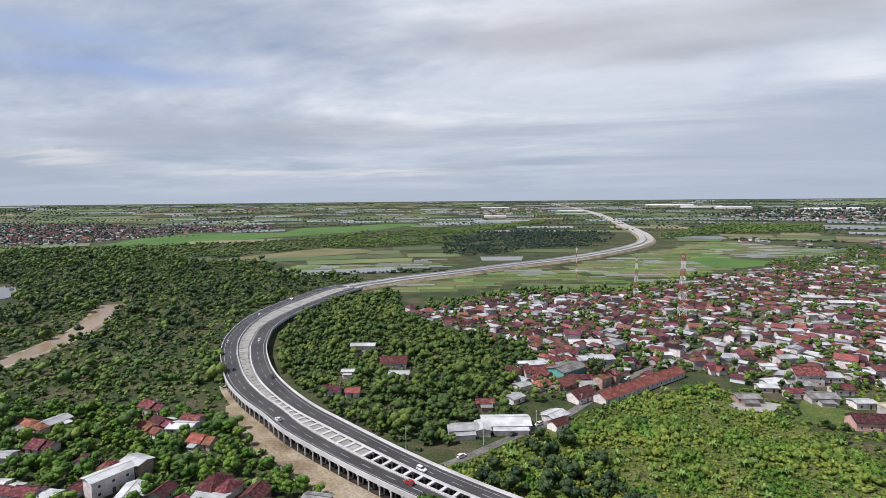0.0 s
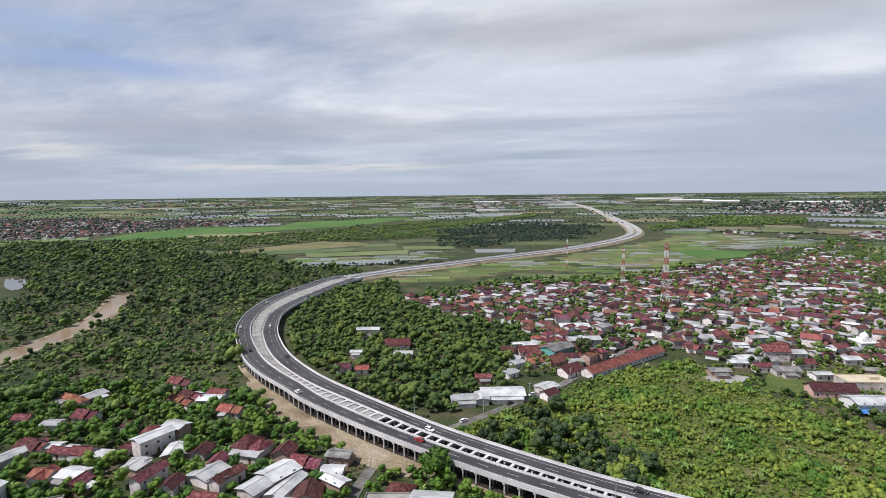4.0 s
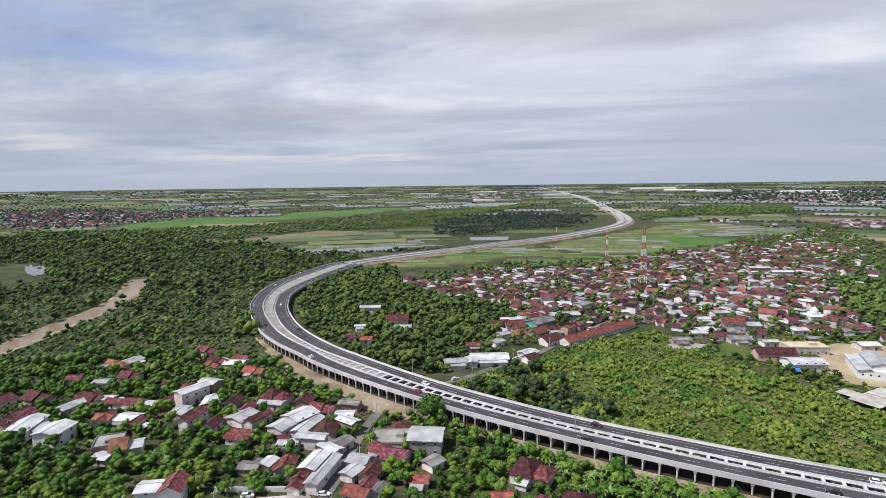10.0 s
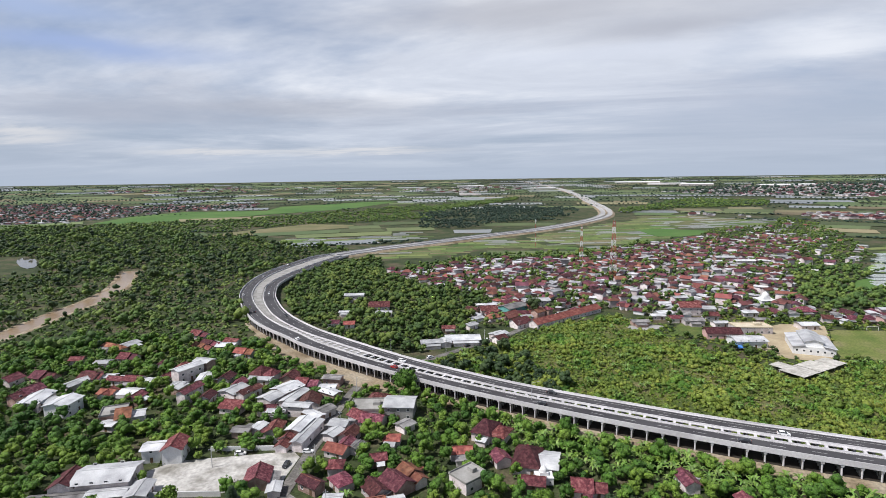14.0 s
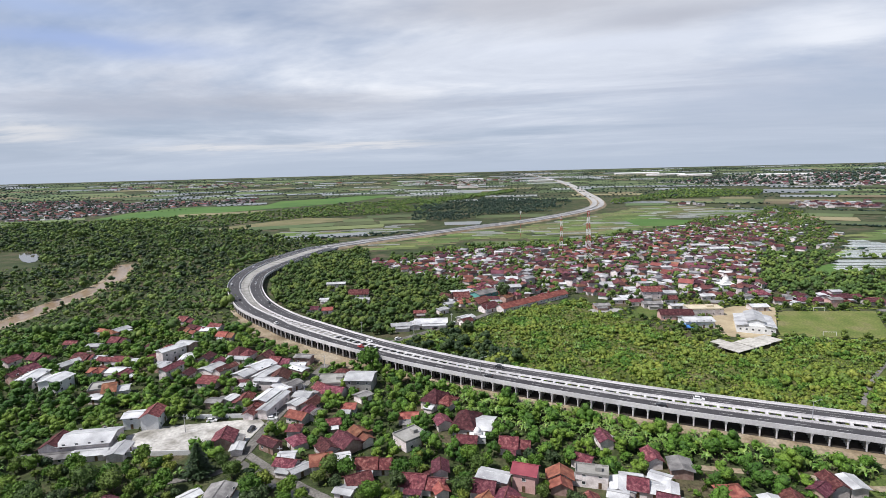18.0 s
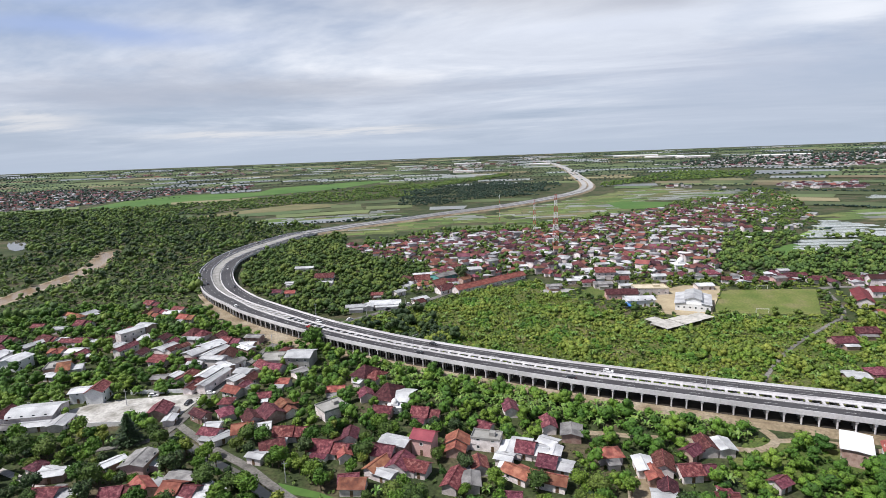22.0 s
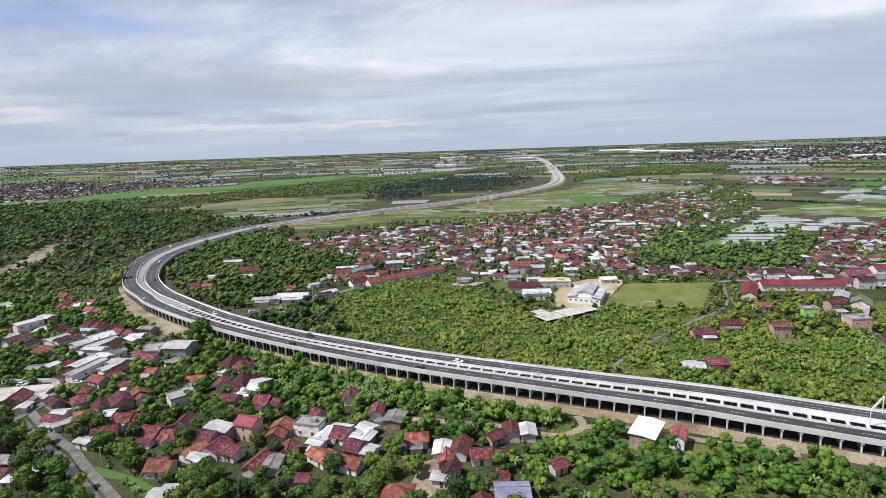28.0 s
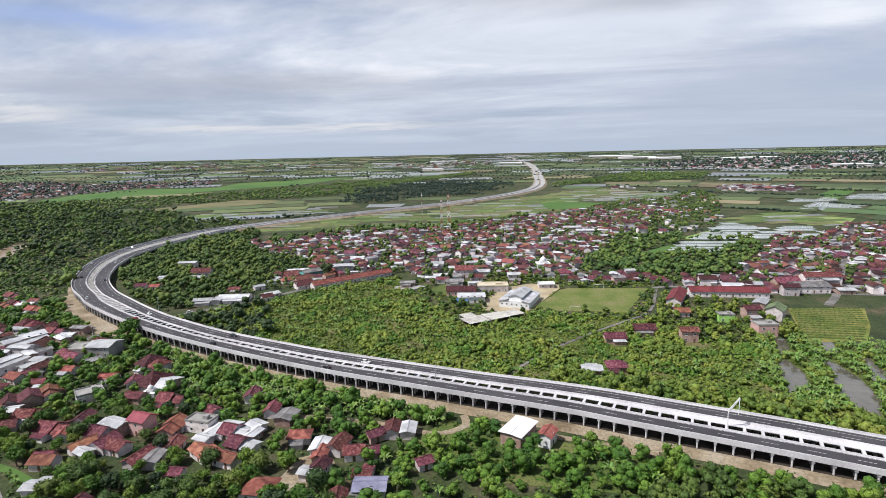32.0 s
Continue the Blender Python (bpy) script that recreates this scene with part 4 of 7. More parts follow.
# silver plastic-covered beds in strips
for poly in ([(257, 517), (300, 525), (329, 598), (276, 590)], [(276, 592), (332, 612), (374, 699), (337, 745)], [(345, 623), (382, 621), (398, 666), (366, 675)], [(379, 672), (420, 684), (426, 729), (400, 721)], [(385, 612), (429, 650), (431, 678), (403, 663)], [(459, 908), (518, 888), (574, 1007), (498, 998)], [(561, 1063), (628, 1061), (670, 1176), (595, 1147)], [(464, 1007), (540, 1035), (558, 1094), (491, 1086)]):
    reserve_poly(poly)
    bed = tagged(new("plastic_beds"), "strips of silver plastic-covered vegetable beds", "vegetable beds", "fields of plastic beds")
    c0, s0 = math.cos(radians(14)), math.sin(radians(14))
    us = [p[0] * c0 + p[1] * s0 for p in poly]
    ws = [-p[0] * s0 + p[1] * c0 for p in poly]
    w = min(ws) + 3
    while w < max(ws):
        dw = PR.uniform(7, 15)
        hit = [u for u in np.arange(min(us), max(us), 2.0) if inside((u * c0 - (w + dw / 2) * s0, u * s0 + (w + dw / 2) * c0), poly)]
        if len(hit) > 3:
            xm, ym = (hit[0] + hit[-1]) / 2, w + dw / 2
            x, y = xm * c0 - ym * s0, xm * s0 + ym * c0
            a = (hit[-1] - hit[0]) / 2 + PR.uniform(-2, 5)
            strip = part("bed", boxes("bed", [(-a, a, -dw / 2, dw / 2, -0.6, 0.5)], M_FILM), bed, at=pose(x, y, gz(x, y), 0, 0, 14))
            for k in range(1, 4):
                part("furrow", boxes("furrow", [(-a - 0.3, a + 0.3, -dw / 2 + dw * k / 4 - 0.25, -dw / 2 + dw * k / 4 + 0.25, 0.3, 0.53)], M_GRASS), strip)
        w += dw + PR.uniform(1.5, 6)
patch("rice_field", [(217, 487), (254, 551), (271, 568), (256, 500)], 0.22, M_PADDY2, "bright green rice plot", "rice field")
patch("rice_field", [(397, 762), (473, 749), (497, 805), (422, 842)], 0.24, M_PADDY, "green vegetable field beyond the beds", "rice field")
patch("rice_field", [(515, 1095), (549, 1064), (626, 1230), (597, 1260)], 0.24, M_PADDY2, "bright green rice field", "rice field")

# ---- plants ----


def ball():
    """Points and triangles of a rough unit ball."""
    bm = bmesh.new()
    bmesh.ops.create_icosphere(bm, subdivisions=1, radius=1.0)
    res = [tuple(q.co) for q in bm.verts], [tuple(q.index for q in fc.verts) for fc in bm.faces]
    bm.free()
    return res


BALL = ball()
OCTA = [(1, 0, 0), (0, 1, 0), (-1, 0, 0), (0, -1, 0), (0, 0, 1), (0, 0, -1)], [(0, 1, 4), (1, 2, 4), (2, 3, 4), (3, 0, 4), (1, 0, 5), (2, 1, 5), (3, 2, 5), (0, 3, 5)]


def crown_arrays(rng, r, h, lumps, cards, size, hull=True, loose=0.35, plain=False, small=0.36, large=0.56):
    """A crown of leaf clumps: uneven rounded lumps, and small bent leaf sprays standing out from them. Returns vertices, triangles."""
    v, f = [], []
    cs = []
    for k in range(lumps):
        w, q = k * 2.4 + rng.uniform(-0.4, 0.4), rng.uniform(0.05, 1) ** 0.6
        cs.append((math.cos(w) * q * r * 0.56, math.sin(w) * q * r * 0.56, h * rng.uniform(0.38, 0.8) * (1.14 - 0.4 * q), r * rng.uniform(small, large)))
    bv, bf = OCTA if plain else BALL
    if hull:
        for x, y, z, s in cs:
            n, turn = len(v), Matrix.Rotation(rng.uniform(0, 6.28), 3, Vector((rng.gauss(0, 1), rng.gauss(0, 1), 1)))
            for p in bv:
                d = turn @ Vector(p)
                g = s * rng.uniform(0.66, 1.1)
                v.append((x + d.x * g, y + d.y * g, z + d.z * g * 0.82))
            f += [(n + a, n + b, n + c) for a, b, c in bf]
    for k in range(cards):
        x, y, z, s = cs[k % len(cs)]
        d = Vector((rng.gauss(0, 1), rng.gauss(0, 1), rng.gauss(0.4, 0.8))).normalized()
        p = Vector((x, y, z)) + Vector((d.x, d.y, d.z * 0.82)) * s * rng.uniform(0.92, 1.22)
        nrm = (d + Vector((rng.gauss(0, loose), rng.gauss(0, loose), rng.gauss(0.2, loose)))).normalized()
        a = nrm.orthogonal().normalized()
        a.rotate(Matrix.Rotation(rng.uniform(0, 6.283), 3, nrm))
        b = nrm.cross(a)
        e = size * rng.uniform(0.6, 1.25)
        n = len(v)
        v += [tuple(p - a * e * 0.5), tuple(p + b * e * 0.42 - nrm * e * 0.12), tuple(p + a * e * 0.55 - nrm * e * 0.1), tuple(p - b * e * 0.42 - nrm * e * 0.12)]
        f += [(n, n + 2, n + 1), (n, n + 3, n + 2)]
    return v, f


def forest(name, spots, protos, material, label, category, squash=(0.8, 1.25)):
    """Many trees in one mesh: each spot takes one of the crown shapes, turned and sized by chance."""
    rng = np.random.default_rng(len(spots))
    ps = [(np.array(v), np.array(f)) for v, f in protos]
    V, F, T, base = [], [], [], 0
    for x, y, s in spots:
        v, f = ps[int(rng.integers(len(ps)))]
        w = rng.uniform(0, 6.283)
        c, sn = math.cos(w) * s, math.sin(w) * s
        q = np.empty_like(v)
        q[:, 0] = v[:, 0] * c - v[:, 1] * sn + x
        q[:, 1] = v[:, 0] * sn + v[:, 1] * c + y
        q[:, 2] = v[:, 2] * s * rng.uniform(*squash) + gz(x, y) - 0.3
        V.append(q)
        F.append(f + base)
        T.append(np.full(len(v), rng.uniform(), np.float32))
        base += len(v)
    V, F = np.concatenate(V), np.concatenate(F)
    me = bpy.data.meshes.new(name)
    me.vertices.add(len(V))
    me.vertices.foreach_set("co", V.astype(np.float32).ravel())
    me.loops.add(F.size)
    me.loops.foreach_set("vertex_index", F.astype(np.int32).ravel())
    me.polygons.add(len(F))
    me.polygons.foreach_set("loop_start", np.arange(0, F.size, 3, dtype=np.int32))
    me.update(calc_edges=True)
    me.attributes.new("tint", "FLOAT", "POINT").data.foreach_set("value", np.concatenate(T))
    me.shade_smooth()
    me.materials.append(material)
    return tagged(new(name, me), label, category, kind="stuff")


def spots_in(poly, step, rng, smin, smax, keep=1.0, clear=True):
    xs, ys = [p[0] for p in poly], [p[1] for p in poly]
    res = []
    y = min(ys)
    while y < max(ys):
        x = min(xs)
        while x < max(xs):
            px, py = x + rng.uniform(-0.55, 0.55) * step, y + rng.uniform(-0.55, 0.55) * step
            if rng.random() < keep and (not clear or free(px, py)) and inside((px, py), poly):
                res.append((px, py, rng.uniform(smin, smax)))
            x += step
        y += step
    return res


R = random.Random(7)
MIDTREE = [crown_arrays(R, R.uniform(2.9, 3.7), R.uniform(6, 8), 4, 16, 0.85, True, 0.45, False, 0.42, 0.62) for k in range(9)]
FARTREE = [crown_arrays(R, 3.9, 8.0, 3, 7, 1.3) for k in range(7)]
TINYTREE = [crown_arrays(R, 4.4, 7.0, 1, 0, 1.0, True, 0.3, True, 0.7, 1.0) for k in range(7)]
BUSH = [crown_arrays(R, 2.1, 2.5, 2, 16, 0.8, True, 0.5, False, 0.5, 0.75) for k in range(12)]

# ---- houses ----


def slab(v, f, quad, t):
    """A roof plane of four or three corners with thickness t, both sides closed."""
    q = [Vector(p) for p in quad]
    n = (q[1] - q[0]).cross(q[2] - q[0]).normalized()
    if n.z < 0:
        q.reverse()
        n = -n
    s, m = len(v), len(q)
    v += [tuple(p) for p in q] + [tuple(p - n * t) for p in q]
    f.append(tuple(range(s, s + m)))
    f.append(tuple(reversed(range(s + m, s + 2 * m))))
    for k in range(m):
        j = (k + 1) % m
        f.append((s + k, s + m + k, s + m + j, s + j))


def roof_planes(L, D, h, rise, hip, eave=0.7):
    """Corner lists of a gable or hip roof over a plan of L by D whose walls end at h."""
    a, b = L / 2 + eave, D / 2 + eave
    z0, z1 = h - rise * eave / (D / 2) * 0.5, h + rise
    if hip:
        r = max(0.4, a - b * 0.95)
        return [[(-a, -b, z0), (a, -b, z0), (r, 0, z1), (-r, 0, z1)], [(a, b, z0), (-a, b, z0), (-r, 0, z1), (r, 0, z1)],
                [(a, -b, z0), (a, b, z0), (r, 0, z1)], [(-a, b, z0), (-a, -b, z0), (-r, 0, z1)]], r
    return [[(-a, -b, z0), (a, -b, z0), (a, 0, z1), (-a, 0, z1)], [(a, b, z0), (-a, b, z0), (-a, 0, z1), (a, 0, z1)]], a


def wall_shell(v, f, L, D, h, rise, gable):
    x, y, s = L / 2, D / 2, len(v)
    v += [(-x, -y, -0.8), (x, -y, -0.8), (x, y, -0.8), (-x, y, -0.8), (-x, -y, h), (x, -y, h), (x, y, h), (-x, y, h)]
    f += [(s, s + 1, s + 5, s + 4), (s + 2, s + 3, s + 7, s + 6)]
    if gable:
        v += [(-x, 0, h + rise - 0.15), (x, 0, h + rise - 0.15)]
        f += [(s + 1, s + 2, s + 6, s + 9, s + 5), (s + 3, s, s + 4, s + 8, s + 7)]
    else:
        f += [(s + 1, s + 2, s + 6, s + 5), (s + 3, s, s + 4, s + 7), (s + 4, s + 5, s + 6, s + 7)]


def ridge_cap(r, z, material):
    v, f = [], []
    for a, b in (((-r, -0.16, z - 0.02), (r, 0.16, z + 0.12)),):
        box(v, f, a[0], b[0], a[1], b[1], a[2], b[2])
    return mesh("ridge_cap", v, f, material)


def window_frame():
    """One closed ring of frame with a sill lip, about 1.3 m square."""
    o, q = [(-0.66, -0.7), (0.66, -0.7), (0.62, 0.62), (-0.62, 0.62)], [(-0.52, -0.52), (0.52, -0.52), (0.52, 0.52), (-0.52, 0.52)]
    v = [(x, y, z) for y in (-0.08, 0.0) for ring in (o, q) for x, z in ring]
    f = []
    for k in range(4):
        j = (k + 1) % 4
        f += [(k, j, 4 + j, 4 + k), (8 + k, 12 + k, 12 + j, 8 + j), (k, 8 + k, 8 + j, j), (4 + k, 4 + j, 12 + j, 12 + k)]
    return mesh("window", v, f, M_WHITE)


win_me = window_frame()
pane_me = boxes("pane", [(-0.52, 0.52, -0.025, -0.005, -0.52, 0.52)], M_GLASS)
door_me = boxes("door", [(-0.45, 0.45, -0.05, 0.0, 0.0, 2.05), (-0.53, -0.45, -0.07, 0.0, 0.0, 2.13), (0.45, 0.53, -0.07, 0.0, 0.0, 2.13), (-0.45, 0.45, -0.07, 0.0, 2.05, 2.13)], M_DOOR)
KINDS = {0: ("maroon tiled gable roof", M_TILE, False, 1), 1: ("maroon tiled hip roof", M_TILE, True, 1), 2: ("orange tiled gable roof", M_TILE2, False, 1), 3: ("orange tiled hip roof", M_TILE2, True, 1),
         4: ("white metal sheet roof", M_SHEET, False, 1), 5: ("weathered grey sheet roof", M_SHEET2, False, 1), 6: ("flat concrete roof", M_CONC_DARK, False, 1), 7: ("maroon tiled roof", M_TILE, False, 2),
         8: ("white sheet roof", M_SHEET, False, 2)}
HR = random.Random(21)


def house(x, y, w, kind, rot, wall=None, roof=None, depth=None, words="", height=None, annex=True, rise=None, length=None):
    text, rm, hip, storeys = KINDS[kind]
    L = length or min(max(w * (0.92 if words else 0.72), 5.5), 80)
    D = depth or min(max(L * (HR.uniform(0.58, 0.8) if kind != 8 else 0.48), 5.0), 12)
    storeys = storeys if not height else 2 if height > 4.3 else 1
    h = height or (3.1 if storeys == 1 else 6.0) * HR.uniform(0.95, 1.1)
    rise = rise or D * (0.29 if kind in (0, 1, 2, 3, 7) else 0.13)
    wm, rm = wall or HR.choice((M_WALL, M_WALL, M_WALL, M_BRICK)), roof or rm
    top = tagged(new("house"), words or ("pale-walled village house with a " if storeys == 1 else "pale two-storey house with a ") + text, "house", "village houses")
    top.matrix_basis = pose(x, y, gz(x, y) + 0.1, 0, 0, rot)
    v, f = [], []
    wall_shell(v, f, L, D, h, rise, not hip and kind != 6)
    part("wall", mesh("wall", v, f, wm), top)
    v, f = [], []
    if kind == 6:
        for b in ((-L / 2 - 0.2, L / 2 + 0.2, -D / 2 - 0.2, D / 2 + 0.2, h, h + 0.18), (-L / 2 - 0.2, L / 2 + 0.2, -D / 2 - 0.2, -D / 2, h + 0.18, h + 0.75), (-L / 2 - 0.2, L / 2 + 0.2, D / 2, D / 2 + 0.2, h + 0.18, h + 0.75), (-L / 2 - 0.2, -L / 2, -D / 2, D / 2, h + 0.18, h + 0.75), (L / 2, L / 2 + 0.2, -D / 2, D / 2, h + 0.18, h + 0.75), (L * 0.1, L * 0.3, -D * 0.1, D * 0.2, h + 0.18, h + 1.6)):
            box(v, f, *b)
        part("roof", mesh("roof", v, f, rm), top, text)
    else:
        planes, r = roof_planes(L, D, h, rise, hip)
        for p in planes:
            slab(v, f, p, 0.14)
        part("roof", mesh("roof", v, f, rm), top, text)
        part("ridge_cap", ridge_cap(r, h + rise, rm), top)
    for s in range(storeys):
        n = max(1, int(L / 4.2))
        for k in range(n):
            px = -L / 2 + L * (k + 0.5) / n
            z = 1.55 + s * 3.0
            for side in (-1, 1):
                if s == 0 and k == n // 2 and side == -1:
                    part("door", door_me, top, at=pose(px, -D / 2, 0.0))
                elif side == -1 or k % 2 == 0:
                    m = pose(px, side * D / 2, z, 0, 0, 0 if side < 0 else 180)
                    wn = part("window", win_me, top, at=m)
                    part("pane", pane_me, wn)
    if annex and HR.random() < 0.6 and kind != 6:
        side = HR.choice((-1, 1))
        aw, ad = L * HR.uniform(0.4, 0.8), HR.uniform(2.4, 4.0)
        ox = HR.uniform(-0.5, 0.5) * (L - aw)
        y0, y1 = side * D / 2, side * (D / 2 + ad)
        v, f = [], []
        box(v, f, ox - aw / 2, ox + aw / 2, min(y0, y1), max(y0, y1), -0.8, 2.2)
        part("annex_wall", mesh("annex_wall", v, f, wm), top)
        v, f = [], []
        slab(v, f, [(ox - aw / 2 - 0.3, y0, 2.85), (ox + aw / 2 + 0.3, y0, 2.85), (ox + aw / 2 + 0.3, y1 + side * 0.5, 2.15), (ox - aw / 2 - 0.3, y1 + side * 0.5, 2.15)], 0.1)
        part("annex_roof", mesh("annex_roof", v, f, HR.choice((M_SHEET, M_SHEET2, rm))), top, "lean-to roof")
    ca, sa = math.cos(radians(rot)), math.sin(radians(rot))
    k = max(0.0, (L - D) / 2)
    reserve_line([(x - ca * k, y - sa * k), (x + ca * k, y + sa * k)], D / 2 + 1.4)
    reserve_disc(x + 1.5, y - D / 2 - 2.0, 2.6)
    return top


def settle(rows, open_ground=0.0):
    for x, y, w, k, rot in rows:
        if k in (2, 3) and HR.random() < 0.55:
            k -= 2
        house(x, y, w, k, rot + HR.uniform(-4, 4))
        if open_ground:
            reserve_disc(x + 0.2 * open_ground, y - open_ground, open_ground * 0.75)

def plots_of(rows):
    """Houses by plan: middle, length, depth, turn, kind of roof, height of the eaves."""
    for x, y, L, D, rot, k, h in rows:
        c0, s0 = math.cos(radians(rot)), math.sin(radians(rot))
        if L > 8.5 and D > 3.4 and k < 4:
            a = (L + 1.4) * HR.uniform(0.5, 0.62)
            e = (a - L - 1.4) / 2
            house(x + c0 * e, y + s0 * e, a, k, rot, depth=D + 1.2, height=h, length=a)
            b = L + 1.4 - a
            e = (L + 1.4 - b) / 2
            house(x + c0 * e, y + s0 * e, b, HR.choice((k, k, 0, 4)), rot, depth=(D + 1.2) * HR.uniform(0.7, 0.95), height=h * 0.88, length=b, annex=False)
        else:
            house(x, y, L, k, rot, depth=D + 1.2, height=h, length=L + 1.4, annex=HR.random() < 0.55)
        reserve_disc(x + (x - 90) * 0.02, y - D / 2 - 3.4, 3.6)


plots_of([  # street west
    (-105.4, 149.6, 10.4, 9.1, 76, 4, 4.5), (-106.8, 140.6, 10.8, 7.3, 82, 4, 4.0), (-97.6, 144.6, 14.3, 4.5, -88, 4, 3.5), (-88.0, 133.3, 10.5, 3.6, 11, 4, 5.0), (-82.4, 152.0, 8.0, 3.8, -15, 4, 4.5),
    (-77.5, 130.7, 8.4, 3.0, -17, 4, 3.5), (-75.4, 136.6, 5.4, 4.4, 72, 5, 3.5), (-75.6, 117.5, 11.0, 4.8, -83, 4, 5.0), (-69.9, 115.0, 18.7, 3.0, -82, 4, 4.2), (-75.2, 107.6, 9.2, 4.8, -77, 0, 3.0),
    (-86.2, 115.0, 8.4, 4.4, -70, 0, 3.0), (-93.5, 113.6, 4.4, 3.3, -87, 4, 3.0), (-98.1, 108.8, 5.4, 3.9, 13, 5, 3.0), (-91.9, 169.6, 7.7, 4.6, 9, 5, 4.0),
])
plots_of([  # street east
    (-101.5, 161.2, 10.2, 7.1, 6, 0, 3.0), (-88.0, 143.2, 8.3, 7.6, -66, 0, 3.0), (-58.8, 156.2, 7.4, 7.3, 9, 1, 3.0), (-58.5, 137.1, 6.0, 5.7, -21, 0, 3.0), (-50.5, 135.2, 7.8, 7.1, 3, 0, 3.0),
    (-62.1, 126.6, 6.0, 5.0, 6, 4, 3.5), (-60.6, 119.1, 5.3, 4.2, 82, 4, 3.2), (-53.9, 120.7, 6.5, 4.9, -89, 0, 3.0), (-51.0, 113.4, 4.3, 3.7, -83, 0, 3.0), (-52.0, 108.2, 7.2, 4.7, -5, 2, 3.0),
    (-46.2, 112.9, 4.1, 3.0, 89, 5, 3.0), (-35.8, 135.8, 4.8, 4.6, 67, 5, 3.0), (-35.4, 123.0, 4.4, 4.0, 13, 2, 3.0),
])
plots_of([  # near street
    (-48.2, 84.9, 7.0, 3.4, -13, 0, 3.4), (-39.2, 89.9, 5.9, 4.7, -31, 1, 3.2), (-20.5, 95.0, 8.2, 6.9, -27, 0, 3.4), (-17.4, 101.3, 9.3, 4.8, -30, 2, 3.4), (-26.0, 89.5, 7.1, 5.0, -34, 0, 3.0),
    (-19.6, 82.4, 12.3, 6.5, 36, 2, 3.2), (-2.9, 84.8, 10.5, 6.2, 21, 0, 3.0), (-33.0, 74.9, 6.2, 4.0, 5, 0, 3.0), (-27.0, 73.8, 5.2, 3.0, 65, 4, 2.8), (-3.5, 74.3, 6.7, 5.2, 46, 0, 3.0),
    (-4.4, 67.2, 4.4, 3.0, 2, 4, 3.0), (18.4, 79.9, 12.5, 6.7, 7, 0, 3.0), (25.2, 78.0, 3.5, 3.0, -51, 2, 3.0), (40.7, 87.9, 8.5, 4.5, -3, 8, 5.0),
])
plots_of([  # near street
    (38.4, 82.9, 6.1, 6.2, 5, 0, 3.5), (46.9, 78.6, 6.5, 5.9, -88, 0, 3.0), (44.4, 71.9, 5.5, 3.0, -9, 4, 2.8), (52.8, 78.6, 7.9, 4.5, -3, 0, 3.0), (39.9, 75.3, 7.8, 3.2, 78, 2, 3.0),
    (-72.7, 37.0, 9.2, 3.7, -1, 1, 3.0), (-65.6, 35.8, 6.8, 3.8, 34, 4, 3.0), (-51.9, 47.2, 7.0, 3.0, 73, 4, 2.8), (-50.7, 28.0, 14.0, 5.4, 18, 0, 3.2), (-32.6, 35.8, 9.3, 4.7, 30, 0, 3.0),
    (-28.2, 40.4, 7.2, 3.9, -24, 2, 3.0), (-13.6, 42.2, 9.8, 6.4, 9, 2, 3.6), (-19.2, 48.3, 8.3, 3.2, 6, 5, 3.4), (-8.0, 41.8, 7.0, 3.9, 18, 4, 3.0),
])
plots_of([  # near street
    (-4.9, 46.2, 6.0, 3.0, -13, 4, 3.0),
])
plots_of([  # gardens
    (1.9, 105.9, 8.9, 7.7, 60, 6, 4.0), (1.0, 141.2, 11.9, 11.1, -8, 1, 4.0), (22.0, 125.4, 14.1, 13.8, 5, 1, 3.6), (9.0, 122.8, 5.1, 4.6, -50, 0, 3.0), (23.6, 111.2, 5.8, 4.3, 8, 0, 3.0),
    (41.7, 114.1, 9.3, 7.0, 9, 0, 3.0), (99.4, 116.8, 6.7, 5.8, -82, 5, 3.2), (71.2, 101.1, 9.1, 4.7, 5, 6, 4.6), (61.4, 95.8, 8.6, 7.0, -78, 2, 3.0), (88.1, 100.8, 8.9, 6.4, 1, 0, 3.0),
    (97.3, 94.2, 9.4, 6.2, -3, 0, 3.0), (86.3, 85.5, 7.5, 3.8, -20, 2, 3.0), (97.5, 85.0, 8.0, 4.1, -3, 2, 3.0), (80.0, 92.7, 4.1, 3.0, -2, 4, 3.0),
])
plots_of([  # gardens
    (79.7, 99.0, 5.7, 3.0, -88, 4, 3.0), (95.6, 100.2, 7.1, 3.0, -90, 4, 3.0), (83.6, 103.6, 5.2, 3.3, 4, 4, 3.2), (92.6, 107.2, 4.7, 3.6, -14, 4, 3.0), (124.9, 102.0, 6.6, 4.0, -74, 4, 3.2),
    (130.8, 104.8, 7.4, 4.7, -87, 0, 3.2), (128.0, 97.4, 5.3, 3.3, -72, 2, 3.0), (140.1, 115.4, 4.6, 3.6, 54, 0, 3.0), (144.9, 120.8, 6.5, 4.2, -72, 0, 3.2), (150.6, 122.4, 6.1, 4.0, -73, 4, 3.2),
    (140.8, 104.0, 10.3, 5.0, 25, 0, 3.0), (132.0, 90.9, 5.0, 3.8, -88, 0, 3.0), (130.9, 86.9, 5.1, 3.2, 7, 4, 3.0), (164.3, 104.6, 3.5, 3.0, 46, 0, 2.8),
])
plots_of([  # gardens
    (148.2, 91.4, 4.3, 3.0, 14, 0, 3.0), (67.6, 75.6, 8.5, 3.7, -89, 0, 3.0), (87.5, 72.4, 4.2, 3.0, 13, 0, 3.0), (67.2, 110.7, 5.3, 3.6, -15, 0, 3.4),
])
